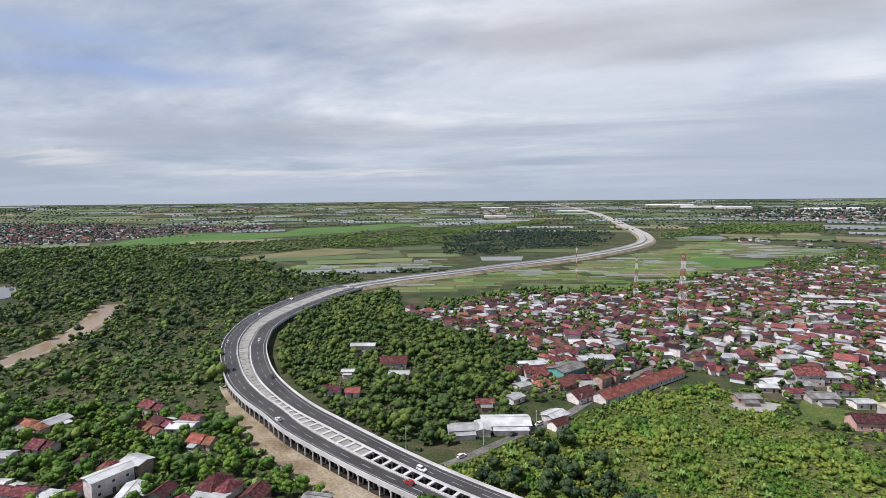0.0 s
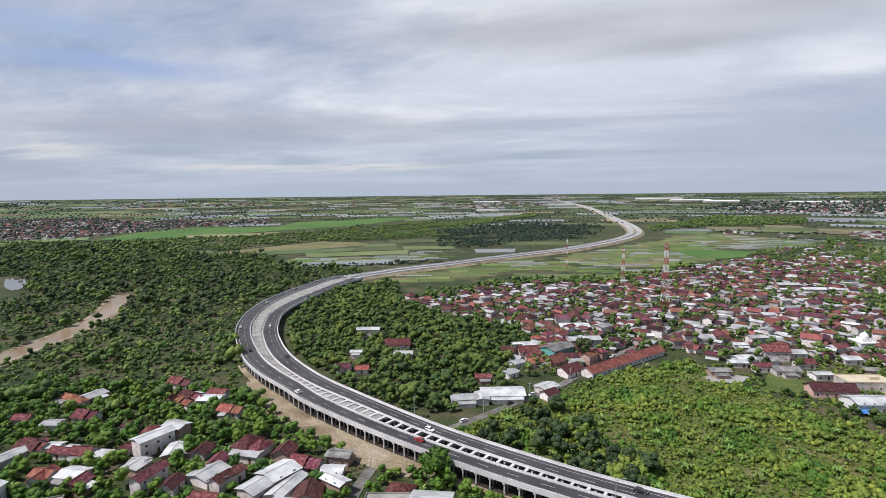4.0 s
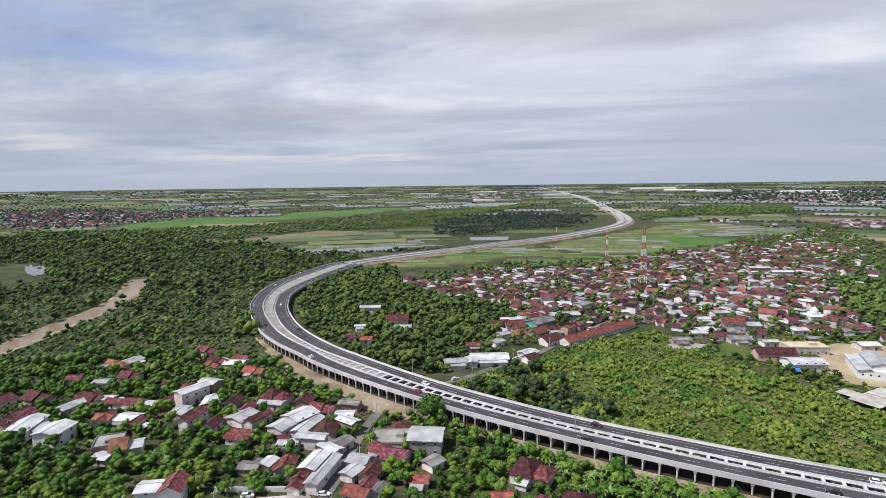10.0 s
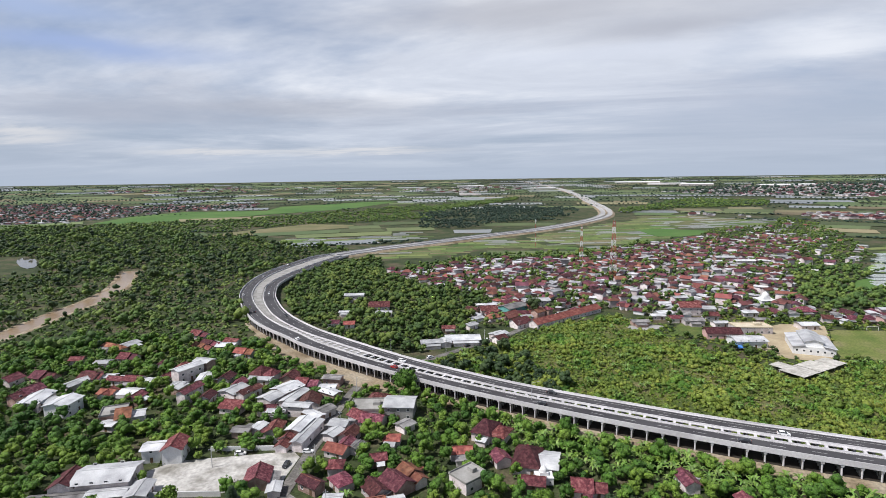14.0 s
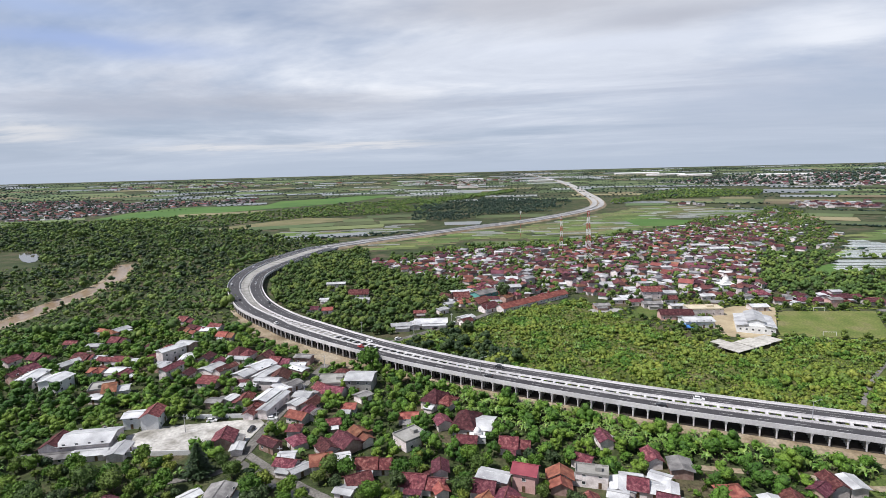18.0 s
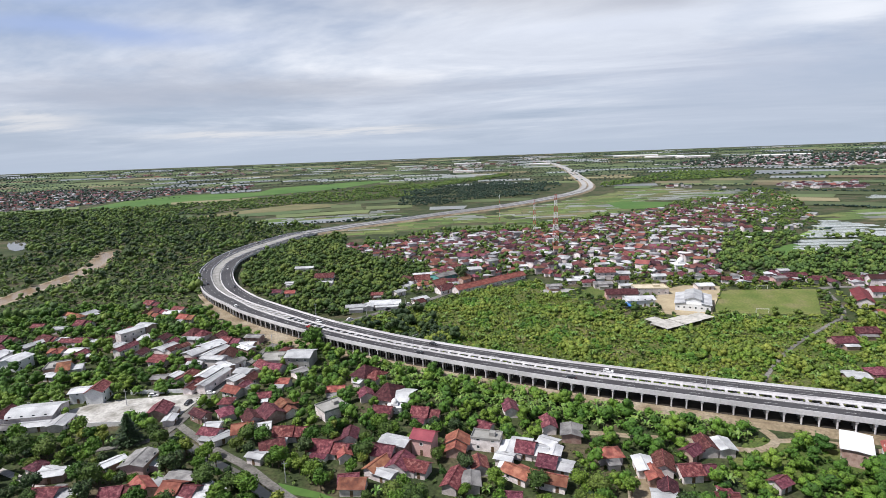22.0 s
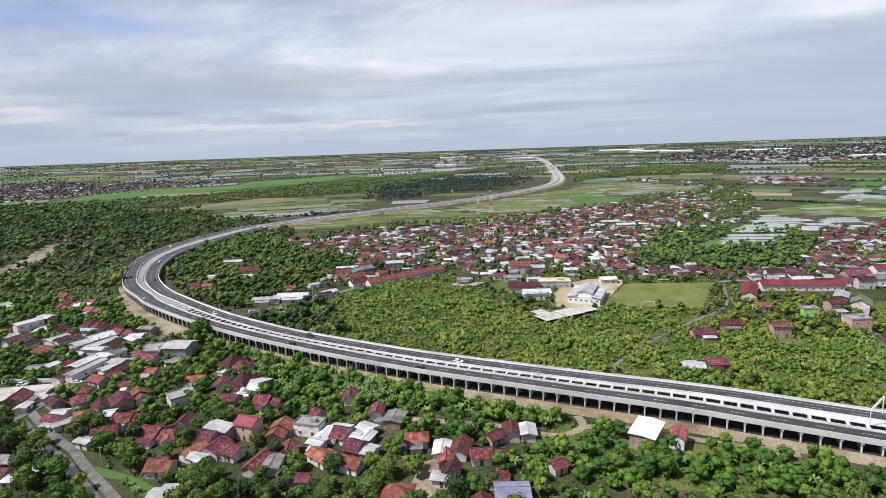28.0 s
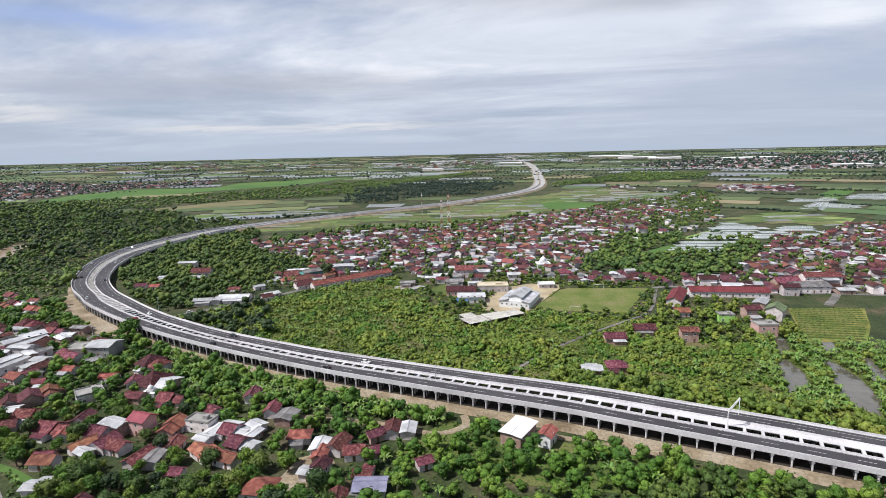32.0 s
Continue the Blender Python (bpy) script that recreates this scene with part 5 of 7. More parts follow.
plots_of([  # west
    (-251.8, 172.0, 17.0, 3.9, -2, 3, 3.2), (-247.0, 179.0, 8.6, 6.9, -88, 4, 3.0), (-224.8, 160.7, 8.6, 7.0, 12, 0, 3.0), (-197.3, 189.6, 13.6, 4.8, -10, 2, 3.2), (-197.2, 196.6, 12.6, 4.5, -8, 0, 3.2),
    (-216.1, 206.6, 11.0, 6.5, -1, 0, 4.4), (-186.1, 197.5, 9.7, 7.1, 19, 4, 3.0), (-188.0, 204.6, 8.2, 4.8, -1, 0, 3.0), (-165.6, 190.0, 9.7, 6.0, 6, 2, 3.2), (-170.0, 150.7, 13.2, 5.4, 79, 4, 7.0),
    (-168.9, 161.4, 8.0, 5.1, -1, 4, 7.0), (-187.0, 136.0, 13.7, 5.0, 14, 0, 3.4), (-214.9, 131.8, 9.5, 5.8, 5, 0, 3.4),
])
plots_of([  # west
    (-200.1, 132.8, 6.9, 3.6, 9, 0, 3.0), (-187.6, 118.6, 6.8, 4.4, 7, 2, 3.0), (-163.0, 138.5, 4.5, 3.6, 10, 4, 3.0), (-130.0, 164.1, 11.0, 10.0, 1, 1, 4.0), (-127.8, 157.7, 10.0, 3.6, 9, 4, 3.4),
    (-115.2, 165.6, 6.7, 6.5, -78, 0, 3.0), (-157.5, 149.6, 9.3, 4.9, -60, 4, 3.2), (-147.2, 154.1, 6.2, 4.8, -76, 0, 3.0), (-178.2, 145.0, 4.6, 3.6, -90, 0, 3.0), (-210.7, 99.4, 14.4, 8.0, -62, 4, 4.5),
    (-205.4, 101.2, 5.9, 4.1, -82, 4, 3.2), (-222.0, 102.0, 12.3, 6.2, -88, 0, 5.0), (-240.1, 123.4, 11.9, 7.5, 5, 0, 3.0),
])
plots_of([  # west
    (-216.4, 130.6, 8.2, 5.9, 7, 0, 3.0), (-187.0, 117.7, 7.5, 4.3, -69, 2, 3.0), (-215.6, 122.0, 11.0, 5.2, -88, 4, 3.2), (-177.9, 123.0, 7.6, 6.8, 12, 4, 3.0), (-154.3, 103.4, 9.2, 8.7, 43, 2, 4.0),
    (-163.1, 102.3, 9.2, 8.9, -47, 6, 4.0), (-156.3, 94.8, 4.4, 4.3, 11, 4, 2.8), (-161.8, 135.6, 6.0, 5.6, -81, 4, 3.0), (-146.9, 129.4, 11.2, 3.6, -85, 7, 6.0), (-253.5, 114.2, 6.9, 6.3, -80, 0, 3.0),
    (-131.1, 141.4, 9.3, 9.1, 87, 4, 3.2), (-121.6, 141.2, 11.0, 3.6, 86, 0, 4.5), (-118.5, 127.2, 8.4, 7.2, 8, 0, 3.0),
])
settle([  # bend
    (-172, 333, 22.0, 8, 20), (-140, 317, 22, 0, 20), (-127, 299, 15.9, 4, 20), (-157, 291, 9.7, 4, 20), (-149, 262, 12.1, 0, 20),
    (-137, 264, 9.9, 2, 20), (-50, 257, 30, 4, 25), (-66, 243, 18, 4, 25), (-58, 248, 14, 4, 115), (-66, 275, 11.3, 0, 25), (-30, 273, 14.6, 4, 60),
    (-54, 288, 11.6, 4, 60), (-22, 361, 29.3, 8, 25), (-56, 348, 15.6, 4, 30), (-54, 333, 17.2, 0, 30),
    (-34, 319, 18.5, 0, 60), (-23, 304, 19.7, 0, 60), (-27, 264, 10.7, 0, 60), (-64, 345, 8.9, 4, 30), (-35, 406, 30.0, 4, 20),
], 7.0)
settle([  # field edge
    (57, 331, 15.5, 5, 20), (92, 345, 18.4, 5, 20), (69, 352, 13.1, 4, 20), (81, 347, 13.0, 0, 20), (105, 362, 13.6, 0, 20),
    (171, 395, 17.5, 1, 20), (163, 355, 16.0, 4, 20),
    (132, 380, 14.3, 4, 20), (103, 383, 18.9, 4, 20), (91, 373, 20.7, 7, 20), (75, 392, 12.0, 4, 20), (53, 404, 19.6, 4, 20),
    (148, 631, 29.3, 8, 15), (166, 612, 28.7, 8, 15), (109, 343, 13.0, 4, 20),
], 9.0)
settle([  # east
    (294, 383, 20.4, 4, 15), (304, 331, 19.3, 8, 70), (295, 311, 12.2, 7, 20),
    (257, 259, 12.2, 7, 15), (234, 266, 15.9, 2, 15),
    (219, 247, 15.0, 0, 15), (211, 200, 12.2, 4, 15), (222, 207, 12.5, 3, 15), (256, 306, 11.9, 2, 20), (309, 392, 17.2, 4, 15),
    (333, 404, 22.9, 0, 15), (329, 374, 14.3, 7, 15), (365, 388, 15.1, 4, 15), 
], 7.0)

# houses with looks of their own
house(50.5, 92, 8.2, 7, 0, M_PINK, M_PINKROOF, 6.5, words="two-storey pink house with a crimson sheet roof", annex=False)
house(-35, 336, 22, 5, 60, M_TEAL, None, 12, "long two-storey teal house with a grey roof", 6.2, False)
house(126, 335, 25, 6, 18, M_WALL, M_CREAM, 12, "broad low building with a cream flat roof", 4.5, False)
house(119, 303, 20, 4, 20, M_WHITE, M_SHEET, 12, "white-roofed workshop with pale walls", 4.5)
house(107, 317, 23, 0, 15, M_PINK, None, 9, "long pink-walled shed with a maroon roof", 4.0, False)
house(255, 340, 34, 2, 80, M_WALL, M_REDROOF, 9, "long school wing with a red tiled roof", 4.0, False)
house(289, 362, 56, 0, 12, M_WALL, M_REDROOF, 9, "long school building with a red tiled roof and pale veranda", 4.0, False)
house(280, 301, 9.5, 6, 12, M_GREEN, None, 6, "lime-green prayer house with a flat roof", 4.5, False)
house(309, 315, 13, 7, 70, M_WALL, M_GREENROOF, 9, "two-storey house with a mossy green roof", 6.5, False)
house(297, 281, 12, 6, 20, M_PINK, None, 8, "two-storey pink house with a flat roof", 6.5, False)
house(357, 413, 28, 7, 15, M_WALL, None, 9, "large two-storey house with a maroon roof", 6.5)
house(344, 389, 24, 5, 15, M_WALL, None, 14, "broad hall with a weathered grey roof", 5.0, False)
house(-110, 86, 10.5, 7, 119, M_WHITE, M_TILE, 7, "white two-storey house with a maroon gable beside a concrete yard", 5.8)
house(-118, 64, 20, 4, 29, M_WALL, M_SHEET, 13, "long workshop with a pale grey sheet roof", 4.4, False)
house(-128, 57, 11, 0, 119, M_WALL, None, 8, "workshop wing with a maroon gable roof", 3.8, False)
house(-124, 49.5, 19, 5, 29, M_WALL, None, 5, "low workshop lean-to with a weathered grey roof", 2.4, False)
house(-110, 57.5, 13, 4, 29, M_WALL, None, 5, "low white-roofed workshop strip", 2.6, False)
house(-117.5, 83, 7.5, 4, 29, M_WHITE, M_SHEET, 7, "white two-storey house block with a pale sheet roof", 5.2, False)
house(-59, 79, 5.5, 4, 119, M_WALL, M_SHEET, 4, "small pale shed beside the street", 2.6, False)
house(-41, 50, 11, 5, 110, M_PINK, M_SHEET2, 8, "pink-walled house with a weathered grey roof", 4.6)
house(-101, 62.5, 10, 4, 119, M_WALL, M_SHEET, 6, "low white-roofed shelter beside the workshop", 3.0, False)
house(-191, 99, 12.5, 4, 107, M_WHITE, M_SHEET, 10, "tall white warehouse with a white gable roof", 6.0, False)
house(-58, 146, 18, 6, 20, M_WALL, M_CONC_DARK, 12, "broad grey market building with a flat roof", 3.6, False)
house(-44, 149, 14, 5, 15, M_CONC_DARK, M_SHEET, 12, "tall grey concrete shop house with a sheet roof", 6.0, False)
house(-68, 82, 10, 0, 119, M_BRICK, None, 8, "brick house with a maroon roof beside the street", 3.4)
house(153.5, 86.5, 10.5, 5, 20, M_WALL, mat("lilac_sheet_roof", (0.15, 0.15, 0.22), (0.24, 0.24, 0.33), 0.3, 0.6, 2.0, 0.2, wave=2.0), 7, "house with a slate-lilac sheet roof", 3.2, False)
house(120.3, 74.7, 10.5, 3, 12, M_WALL, M_TILE2, 8.5, "house with a broad pale orange hip roof", 3.2, False, 2.2)
house(191.2, 131, 14.2, 4, 76, M_BRICK, M_WHITE, 8.0, "tall brick warehouse with a white roof beside the viaduct", 5.8, False, 0.3)
house(201.6, 132, 7.4, 2, 80, M_WHITE, None, 4.6, "small white two-storey house with an orange roof", 4.8, False)
house(6, 332, 78, 2, 58, M_WALL, M_TILE2, 9, "very long market hall with an orange tiled roof", 3.4, False)

# white hall with a raised middle roof
hall = tagged(new("hall"), "large white hall with a stepped clerestory roof on a sand yard", "hall")
hall.matrix_basis = pose(153, 308, gz(153, 308) + 0.2, 0, 0, -4)
part("wall", boxes("wall", [(-10.5, 10.5, -14, 14, -0.8, 4.6)], M_WHITE), hall)
for nm, x0, x1, z0, z1 in (("lower_roof", -11.2, -4.5, 4.5, 5.6), ("lower_roof", 11.2, 4.5, 4.5, 5.6)):
    v, f = [], []
    slab(v, f, [(x0, -14.8, z0), (x0, 14.8, z0), (x1, 14.8, z1), (x1, -14.8, z1)], 0.15)
    part(nm, mesh(nm, v, f, M_SHEET), hall, "pale sheet roof")
part("clerestory", boxes("clerestory", [(-4.5, 4.5, -12, 12, 4.6, 7.2)], M_WHITE), hall)
v, f = [], []
slab(v, f, [(-5.4, -12.8, 7.1), (-5.4, 12.8, 7.1), (0, 12.8, 8.7), (0, -12.8, 8.7)], 0.15)
slab(v, f, [(5.4, -12.8, 7.1), (5.4, 12.8, 7.1), (0, 12.8, 8.7), (0, -12.8, 8.7)], 0.15)
part("upper_roof", mesh("upper_roof", v, f, M_SHEET), hall, "raised pale gable roof")
part("gable", mesh("gable", [(-4.5, -12.0, 7.2), (4.5, -12.0, 7.2), (0, -12.0, 8.5), (-4.5, -11.7, 7.2), (4.5, -11.7, 7.2), (0, -11.7, 8.5)], [(0, 1, 2), (3, 5, 4), (0, 2, 5, 3), (1, 4, 5, 2)], M_WHITE), hall)
for k in range(6):
    wn = part("window", win_me, hall, at=pose(-8.5 + k * 3.4, -14, 2.2))
    part("pane", pane_me, wn)
reserve_disc(153, 308, 17)

tarp = tagged(new("tarpaulin_awning"), "blue tarpaulin awning on poles in front of a workshop", "awning")
tarp.matrix_basis = pose(114.9, 294.3, gz(114.9, 294.3), 0, 0, 20)
v, f = [], []
slab(v, f, [(-4.2, -2.2, 1.5), (4.2, -2.2, 1.5), (4.2, 2.2, 3.3), (-4.2, 2.2, 3.3)], 0.06)
part("sheet", mesh("sheet", v, f, M_BLUE), tarp, "blue plastic sheet")
for x in (-4.0, 4.0):
    for y, h in ((-2.0, 1.5), (2.0, 3.15)):
        v, f = [], []
        rod(v, f, (x, y, -0.4), (x, y, h), 0.05, 0.05, 6)
        part("pole", mesh("pole", v, f, M_STEEL), tarp)

# flat sheet roofs in front of the hall
for x, y, l, d, r in ((136, 257, 15, 13, 48), (146, 268, 14, 13, 48), (155, 277, 12, 11, 48), (129, 264, 9, 8, 48)):
    sh = tagged(new("open_shed"), "open shed with a patched pale sheet roof", "shed", "sheds by the hall")
    sh.matrix_basis = pose(x, y, gz(x, y), 0, 0, r)
    part("roof", boxes("roof", [(-l / 2 + k * l / 5, -l / 2 + (k + 1) * l / 5 - 0.08, -d / 2, d / 2, 2.3 + 0.07 * (k % 2), 2.42 + 0.07 * (k % 2)) for k in range(5)], M_PALE), sh, "patched pale sheet roof")
    for a in (-1, 1):
        for b in (-1, 1):
            part("post", boxes("post", [(a * (l / 2 - 0.4) - 0.1, a * (l / 2 - 0.4) + 0.1, b * (d / 2 - 0.4) - 0.1, b * (d / 2 - 0.4) + 0.1, -0.6, 2.3)], M_STEEL), sh)
    reserve_disc(x, y, l * 0.6)

reserve_line([(-112, 52), (-98, 59), (-78, 68)], 5.0)
reserve_disc(-60, 57, 7)
reserve_disc(-50, 57, 4)
# walls round the yards
for pts, h in (([(-120, 54), (-103, 61), (-80, 70), (-72, 73)], 2.0), ([(-101, 94.5), (-84, 101), (-69, 107)], 2.0)):
    l = spline(pts, 4.0)
    tagged(new("yard_wall", sweep("yard_wall", l, [(-0.12, -0.5), (-0.12, h), (0.12, h), (0.12, -0.5)], M_WHITE, [gz(p.x, p.y) for p in l])), "low white yard wall", "wall", kind="structure")

# mosques
def mosque(x, y, s, rot):
    m = tagged(new("mosque"), "small white mosque with a round dome", "mosque", "mosques")
    m.matrix_basis = pose(x, y, gz(x, y), 0, 0, rot) @ Matrix.Scale(s, 4)
    part("wall", boxes("wall", [(-6, 6, -6, 6, -0.8, 5.0), (-6.3, 6.3, -6.3, 6.3, 5.0, 5.4), (-3, 3, -3, 3, 5.4, 7.4)], M_WHITE), m)
    v, f, n = [], [], 14
    prof = [(2.6, 7.4), (2.75, 8.2), (2.5, 9.2), (1.8, 10.2), (0.8, 10.9), (0.12, 11.4), (0.05, 12.6)]
    for r, z in prof:
        v += [(math.cos(k * 2 * math.pi / n) * r, math.sin(k * 2 * math.pi / n) * r, z) for k in range(n)]
    for i in range(len(prof) - 1):
        f += [(i * n + k, i * n + (k + 1) % n, (i + 1) * n + (k + 1) % n, (i + 1) * n + k) for k in range(n)]
    part("dome", mesh("dome", v, f, M_WHITE, True), m, "white onion dome")
    for k in range(3):
        for a in (0, 90, 180, 270):
            wn = part("window", win_me, m, at=pose(0, 0, 0, 0, 0, a) @ pose(-3.6 + 3.6 * k, -6, 2.4))
            part("pane", pane_me, wn)
    reserve_disc(x, y, 8 * s)


mosque(150, 417, 1.0, 20)
mosque(26, 117, 0.5, 20)

# ---- radio masts ----
def mast(x, y, h, base, words):
    t = tagged(new("radio_tower"), words, "radio tower", "radio towers")
    t.matrix_basis = pose(x, y, gz(x, y), 0, 0, 20)
    n = max(4, int(h / 6))
    wid = lambda z: base * (1 - z / h) + max(0.5, base * 0.28) * z / h
    for i in range(n):
        z0, z1 = h * i / n, h * (i + 1) / n
        a, b = wid(z0) / 2, wid(z1) / 2
        v, f = [], []
        c0 = [(-a, -a, z0), (a, -a, z0), (a, a, z0), (-a, a, z0)]
        c1 = [(-b, -b, z1), (b, -b, z1), (b, b, z1), (-b, b, z1)]
        for k in range(4):
            j = (k + 1) % 4
            rod(v, f, c0[k], c1[k], base * 0.024 + 0.05, base * 0.024 + 0.05, 4)
            rod(v, f, c0[k], c1[j], base * 0.012 + 0.03, base * 0.012 + 0.03, 4)
            rod(v, f, c0[j], c1[k], base * 0.012 + 0.03, base * 0.012 + 0.03, 4)
            rod(v, f, c1[k], c1[j], base * 0.012 + 0.03, base * 0.012 + 0.03, 4)
        part("lattice_section", mesh("lattice_section", v, f, M_RED if i % 2 == 0 else M_WHITE), t, "red lattice section" if i % 2 == 0 else "white lattice section")
    for k in range(6):
        v, f = [], []
        w = k * 1.047
        rod(v, f, (math.cos(w) * 0.9, math.sin(w) * 0.9, h - 3.5), (math.cos(w) * 0.9, math.sin(w) * 0.9, h - 1.2), 0.2, 0.2, 6)
        part("antenna", mesh("antenna", v, f, M_WHITE), t)
    v, f = [], []
    rod(v, f, (0, 0, h), (0, 0, h + 3), 0.06, 0.03, 5)
    part("spire", mesh("spire", v, f, M_STEEL), t)
    reserve_disc(x, y, 6)


mast(30.6, 503, 58, 6.2, "tall red and white lattice radio tower")
mast(-9.5, 587, 44, 4.0, "slim red and white lattice radio tower")
mast(-86, 705, 40, 1.0, "thin red and white guyed mast")

# ---- poles ----
def pole(x, y, h, z=None, arm=False, words="slim grey concrete utility pole", cat="utility pole"):
    t = tagged(new(cat.replace(" ", "_")), words, cat, cat + "s")
    t.matrix_basis = pose(x, y, gz(x, y) if z is None else z, 0, 0, 20)
    v, f = [], []
    rod(v, f, (0, 0, -0.5), (0, 0, h), 0.17, 0.10, 8)
    part("shaft", mesh("shaft", v, f, M_CONC if not arm else M_STEEL), t)
    if arm:
        v, f = [], []
        rod(v, f, (0, 0, h - 0.2), (2.6, 0.3, h + 0.5), 0.07, 0.05, 6)
        part("arm", mesh("arm", v, f, M_STEEL), t)
        part("lamp_head", boxes("lamp_head", [(2.4, 3.3, 0.15, 0.45, h + 0.42, h + 0.56)], M_STEEL), t)
    else:
        part("cross_arm", boxes("cross_arm", [(-0.9, 0.9, -0.06, 0.06, h - 0.9, h - 0.78)], M_STEEL), t)
        for k in (-0.7, 0, 0.7):
            v, f = [], []
            rod(v, f, (k, 0, h - 0.78), (k, 0, h - 0.55), 0.06, 0.04, 6)
            part("insulator", mesh("insulator", v, f, M_WHITE), t)


pole(-82, 218, 11)
for x, y in ((-60, 100), (-66, 128), (-79, 165), (-57, 236), (-40, 262), (-24, 292), (-95, 85), (-40, 76), (10, 60)):
    pole(x + 3.4, y, 8)
pole(12, 168, 8, SURF - 0.1, True, "tall grey lamp post on the viaduct median", "lamp post")
pole(148, 158, 8, SURF - 0.1, True, "tall grey lamp post on the viaduct median", "lamp post")
gan = tagged(new("camera_gantry"), "white lattice camera gantry on the viaduct median", "gantry")
gan.matrix_basis = pose(262, 151.5, SURF - 0.1, 0, 0, 5)
for a, b, nm in (((0, 0, 0), (0, 0, 6.0), "post"), ((0, 0, 5.8), (3.4, 0.4, 11.0), "lower_chord"), ((0, 0, 6.6), (3.4, 0.4, 11.6), "upper_chord"), ((3.4, 0.4, 11.4), (3.4, 0.4, 5.0), "hanger")):
    v, f = [], []
    rod(v, f, a, b, 0.2, 0.14, 8)
    part(nm, mesh(nm, v, f, M_WHITE), gan)

# ---- goals ----
for x, y, r in ((202, 361, 15), (192, 300, 12)):
    g = tagged(new("football_goal"), "white steel football goal on the grass", "football goal", "football goals")
    g.matrix_basis = pose(x, y, gz(x, y) + 0.2, 0, 0, r)
    for a, b, nm in (((-3.66, 0, 0), (-3.66, 0, 2.5), "post"), ((3.66, 0, 0), (3.66, 0, 2.5), "post"), ((-3.66, 0, 2.5), (3.66, 0, 2.5), "crossbar")):
        v, f = [], []
        rod(v, f, a, b, 0.12, 0.12, 8)
        part(nm, mesh(nm, v, f, M_WHITE), g)

# ---- cars ----
def loft(sections, material, name):
    v, f = [], []
    for x, hw, z0, z1 in sections:
        v += [(x, -hw, z0), (x, hw, z0), (x, hw * 0.92, z1), (x, -hw * 0.92, z1)]
    n = len(sections)
    for i in range(n - 1):
        f += [(4 * i + k, 4 * i + (k + 1) % 4, 4 * i + 4 + (k + 1) % 4, 4 * i + 4 + k) for k in range(4)]
    f += [(3, 2, 1, 0), (4 * n - 4, 4 * n - 3, 4 * n - 2, 4 * n - 1)]
    return mesh(name, v, f, material)


v, f = [], []
rod(v, f, (0, -0.11, 0), (0, 0.11, 0), 0.33, 0.33, 14)
tyre_me = mesh("tyre", v, f, M_TYRE)
v, f = [], []
rod(v, f, (0, -0.12, 0), (0, 0.12, 0), 0.2, 0.2, 10)
rim_me = mesh("rim", v, f, M_STEEL)
lamp_me = boxes("headlight", [(-0.04, 0.04, -0.2, 0.2, -0.08, 0.08)], M_WHITE)
tail_me = boxes("tail_light", [(-0.04, 0.04, -0.15, 0.15, -0.1, 0.1)], M_RED)


def car(p, ang, paint, word, van=False, z=None, where=" on the toll road"):
    c = tagged(new("car"), word + where, "car", "cars" + where)
    c.matrix_basis = pose(p.x, p.y, SURF + 0.05 if z is None else z, 0, 0, ang)
    part("body", loft([(-2.2, 0.78, 0.35, 0.85), (-2.1, 0.86, 0.28, 0.98), (-0.5, 0.88, 0.25, 1.0), (1.0, 0.88, 0.25, 0.98), (2.0, 0.84, 0.28, 0.82), (2.25, 0.7, 0.35, 0.7)], paint, "body"), c)
    part("cabin_glass", loft([(-2.0, 0.74, 0.97, 1.0), (-1.6 if not van else -1.95, 0.72, 0.97, 1.45), (0.35, 0.72, 0.97, 1.47), (1.15, 0.76, 0.97, 1.0)], M_GLASS, "cabin_glass"), c)
    part("roof_panel", loft([(-1.55 if not van else -1.9, 0.68, 1.45, 1.5), (-0.6, 0.69, 1.46, 1.56), (0.3, 0.67, 1.46, 1.51)], paint, "roof_panel"), c)
    for x in (-1.35, 1.4):
        for y in (-0.8, 0.8):
            wl = part("wheel", tyre_me, c, at=pose(x, y, 0.33))
            part("rim", rim_me, wl)
    for y in (-0.6, 0.6):
        part("headlight", lamp_me, c, at=pose(2.2, y, 0.66))
        part("tail_light", tail_me, c, at=pose(-2.2, y, 0.8))


for line, sgn, spots in ((out_l, 1, ((95, 2.6, M_CAR_D, "dark grey car"), (168, 5.6, M_CAR_W, "white car"), (262, 2.8, M_CAR_W, "white van"), (330, 5.4, M_CAR_D, "black car"), (420, 2.6, M_CAR_W, "white car"), (505, 5.4, M_CAR_R, "red car"), (590, 2.7, M_CAR_D, "black car"), (668, 2.7, M_CAR_D, "dark car"))),
                         (in_l, -1, ((120, 2.6, M_CAR_D, "dark car"), (232, 5.5, M_CAR_W, "white car"), (318, 2.7, M_CAR_D, "dark grey car"), (455, 5.4, M_CAR_W, "white van"), (540, 2.6, M_CAR_D, "black car"), (630, 5.4, M_CAR_W, "white car")))):
    for s, o, paint, word in spots:
        p, n = along(line, 5000, s)[0]
        q = p + n * sgn * (0.5 + o)
        car(q, math.degrees(math.atan2(-n.x, n.y)) + (180 if sgn > 0 else 0), paint, word, "van" in word)

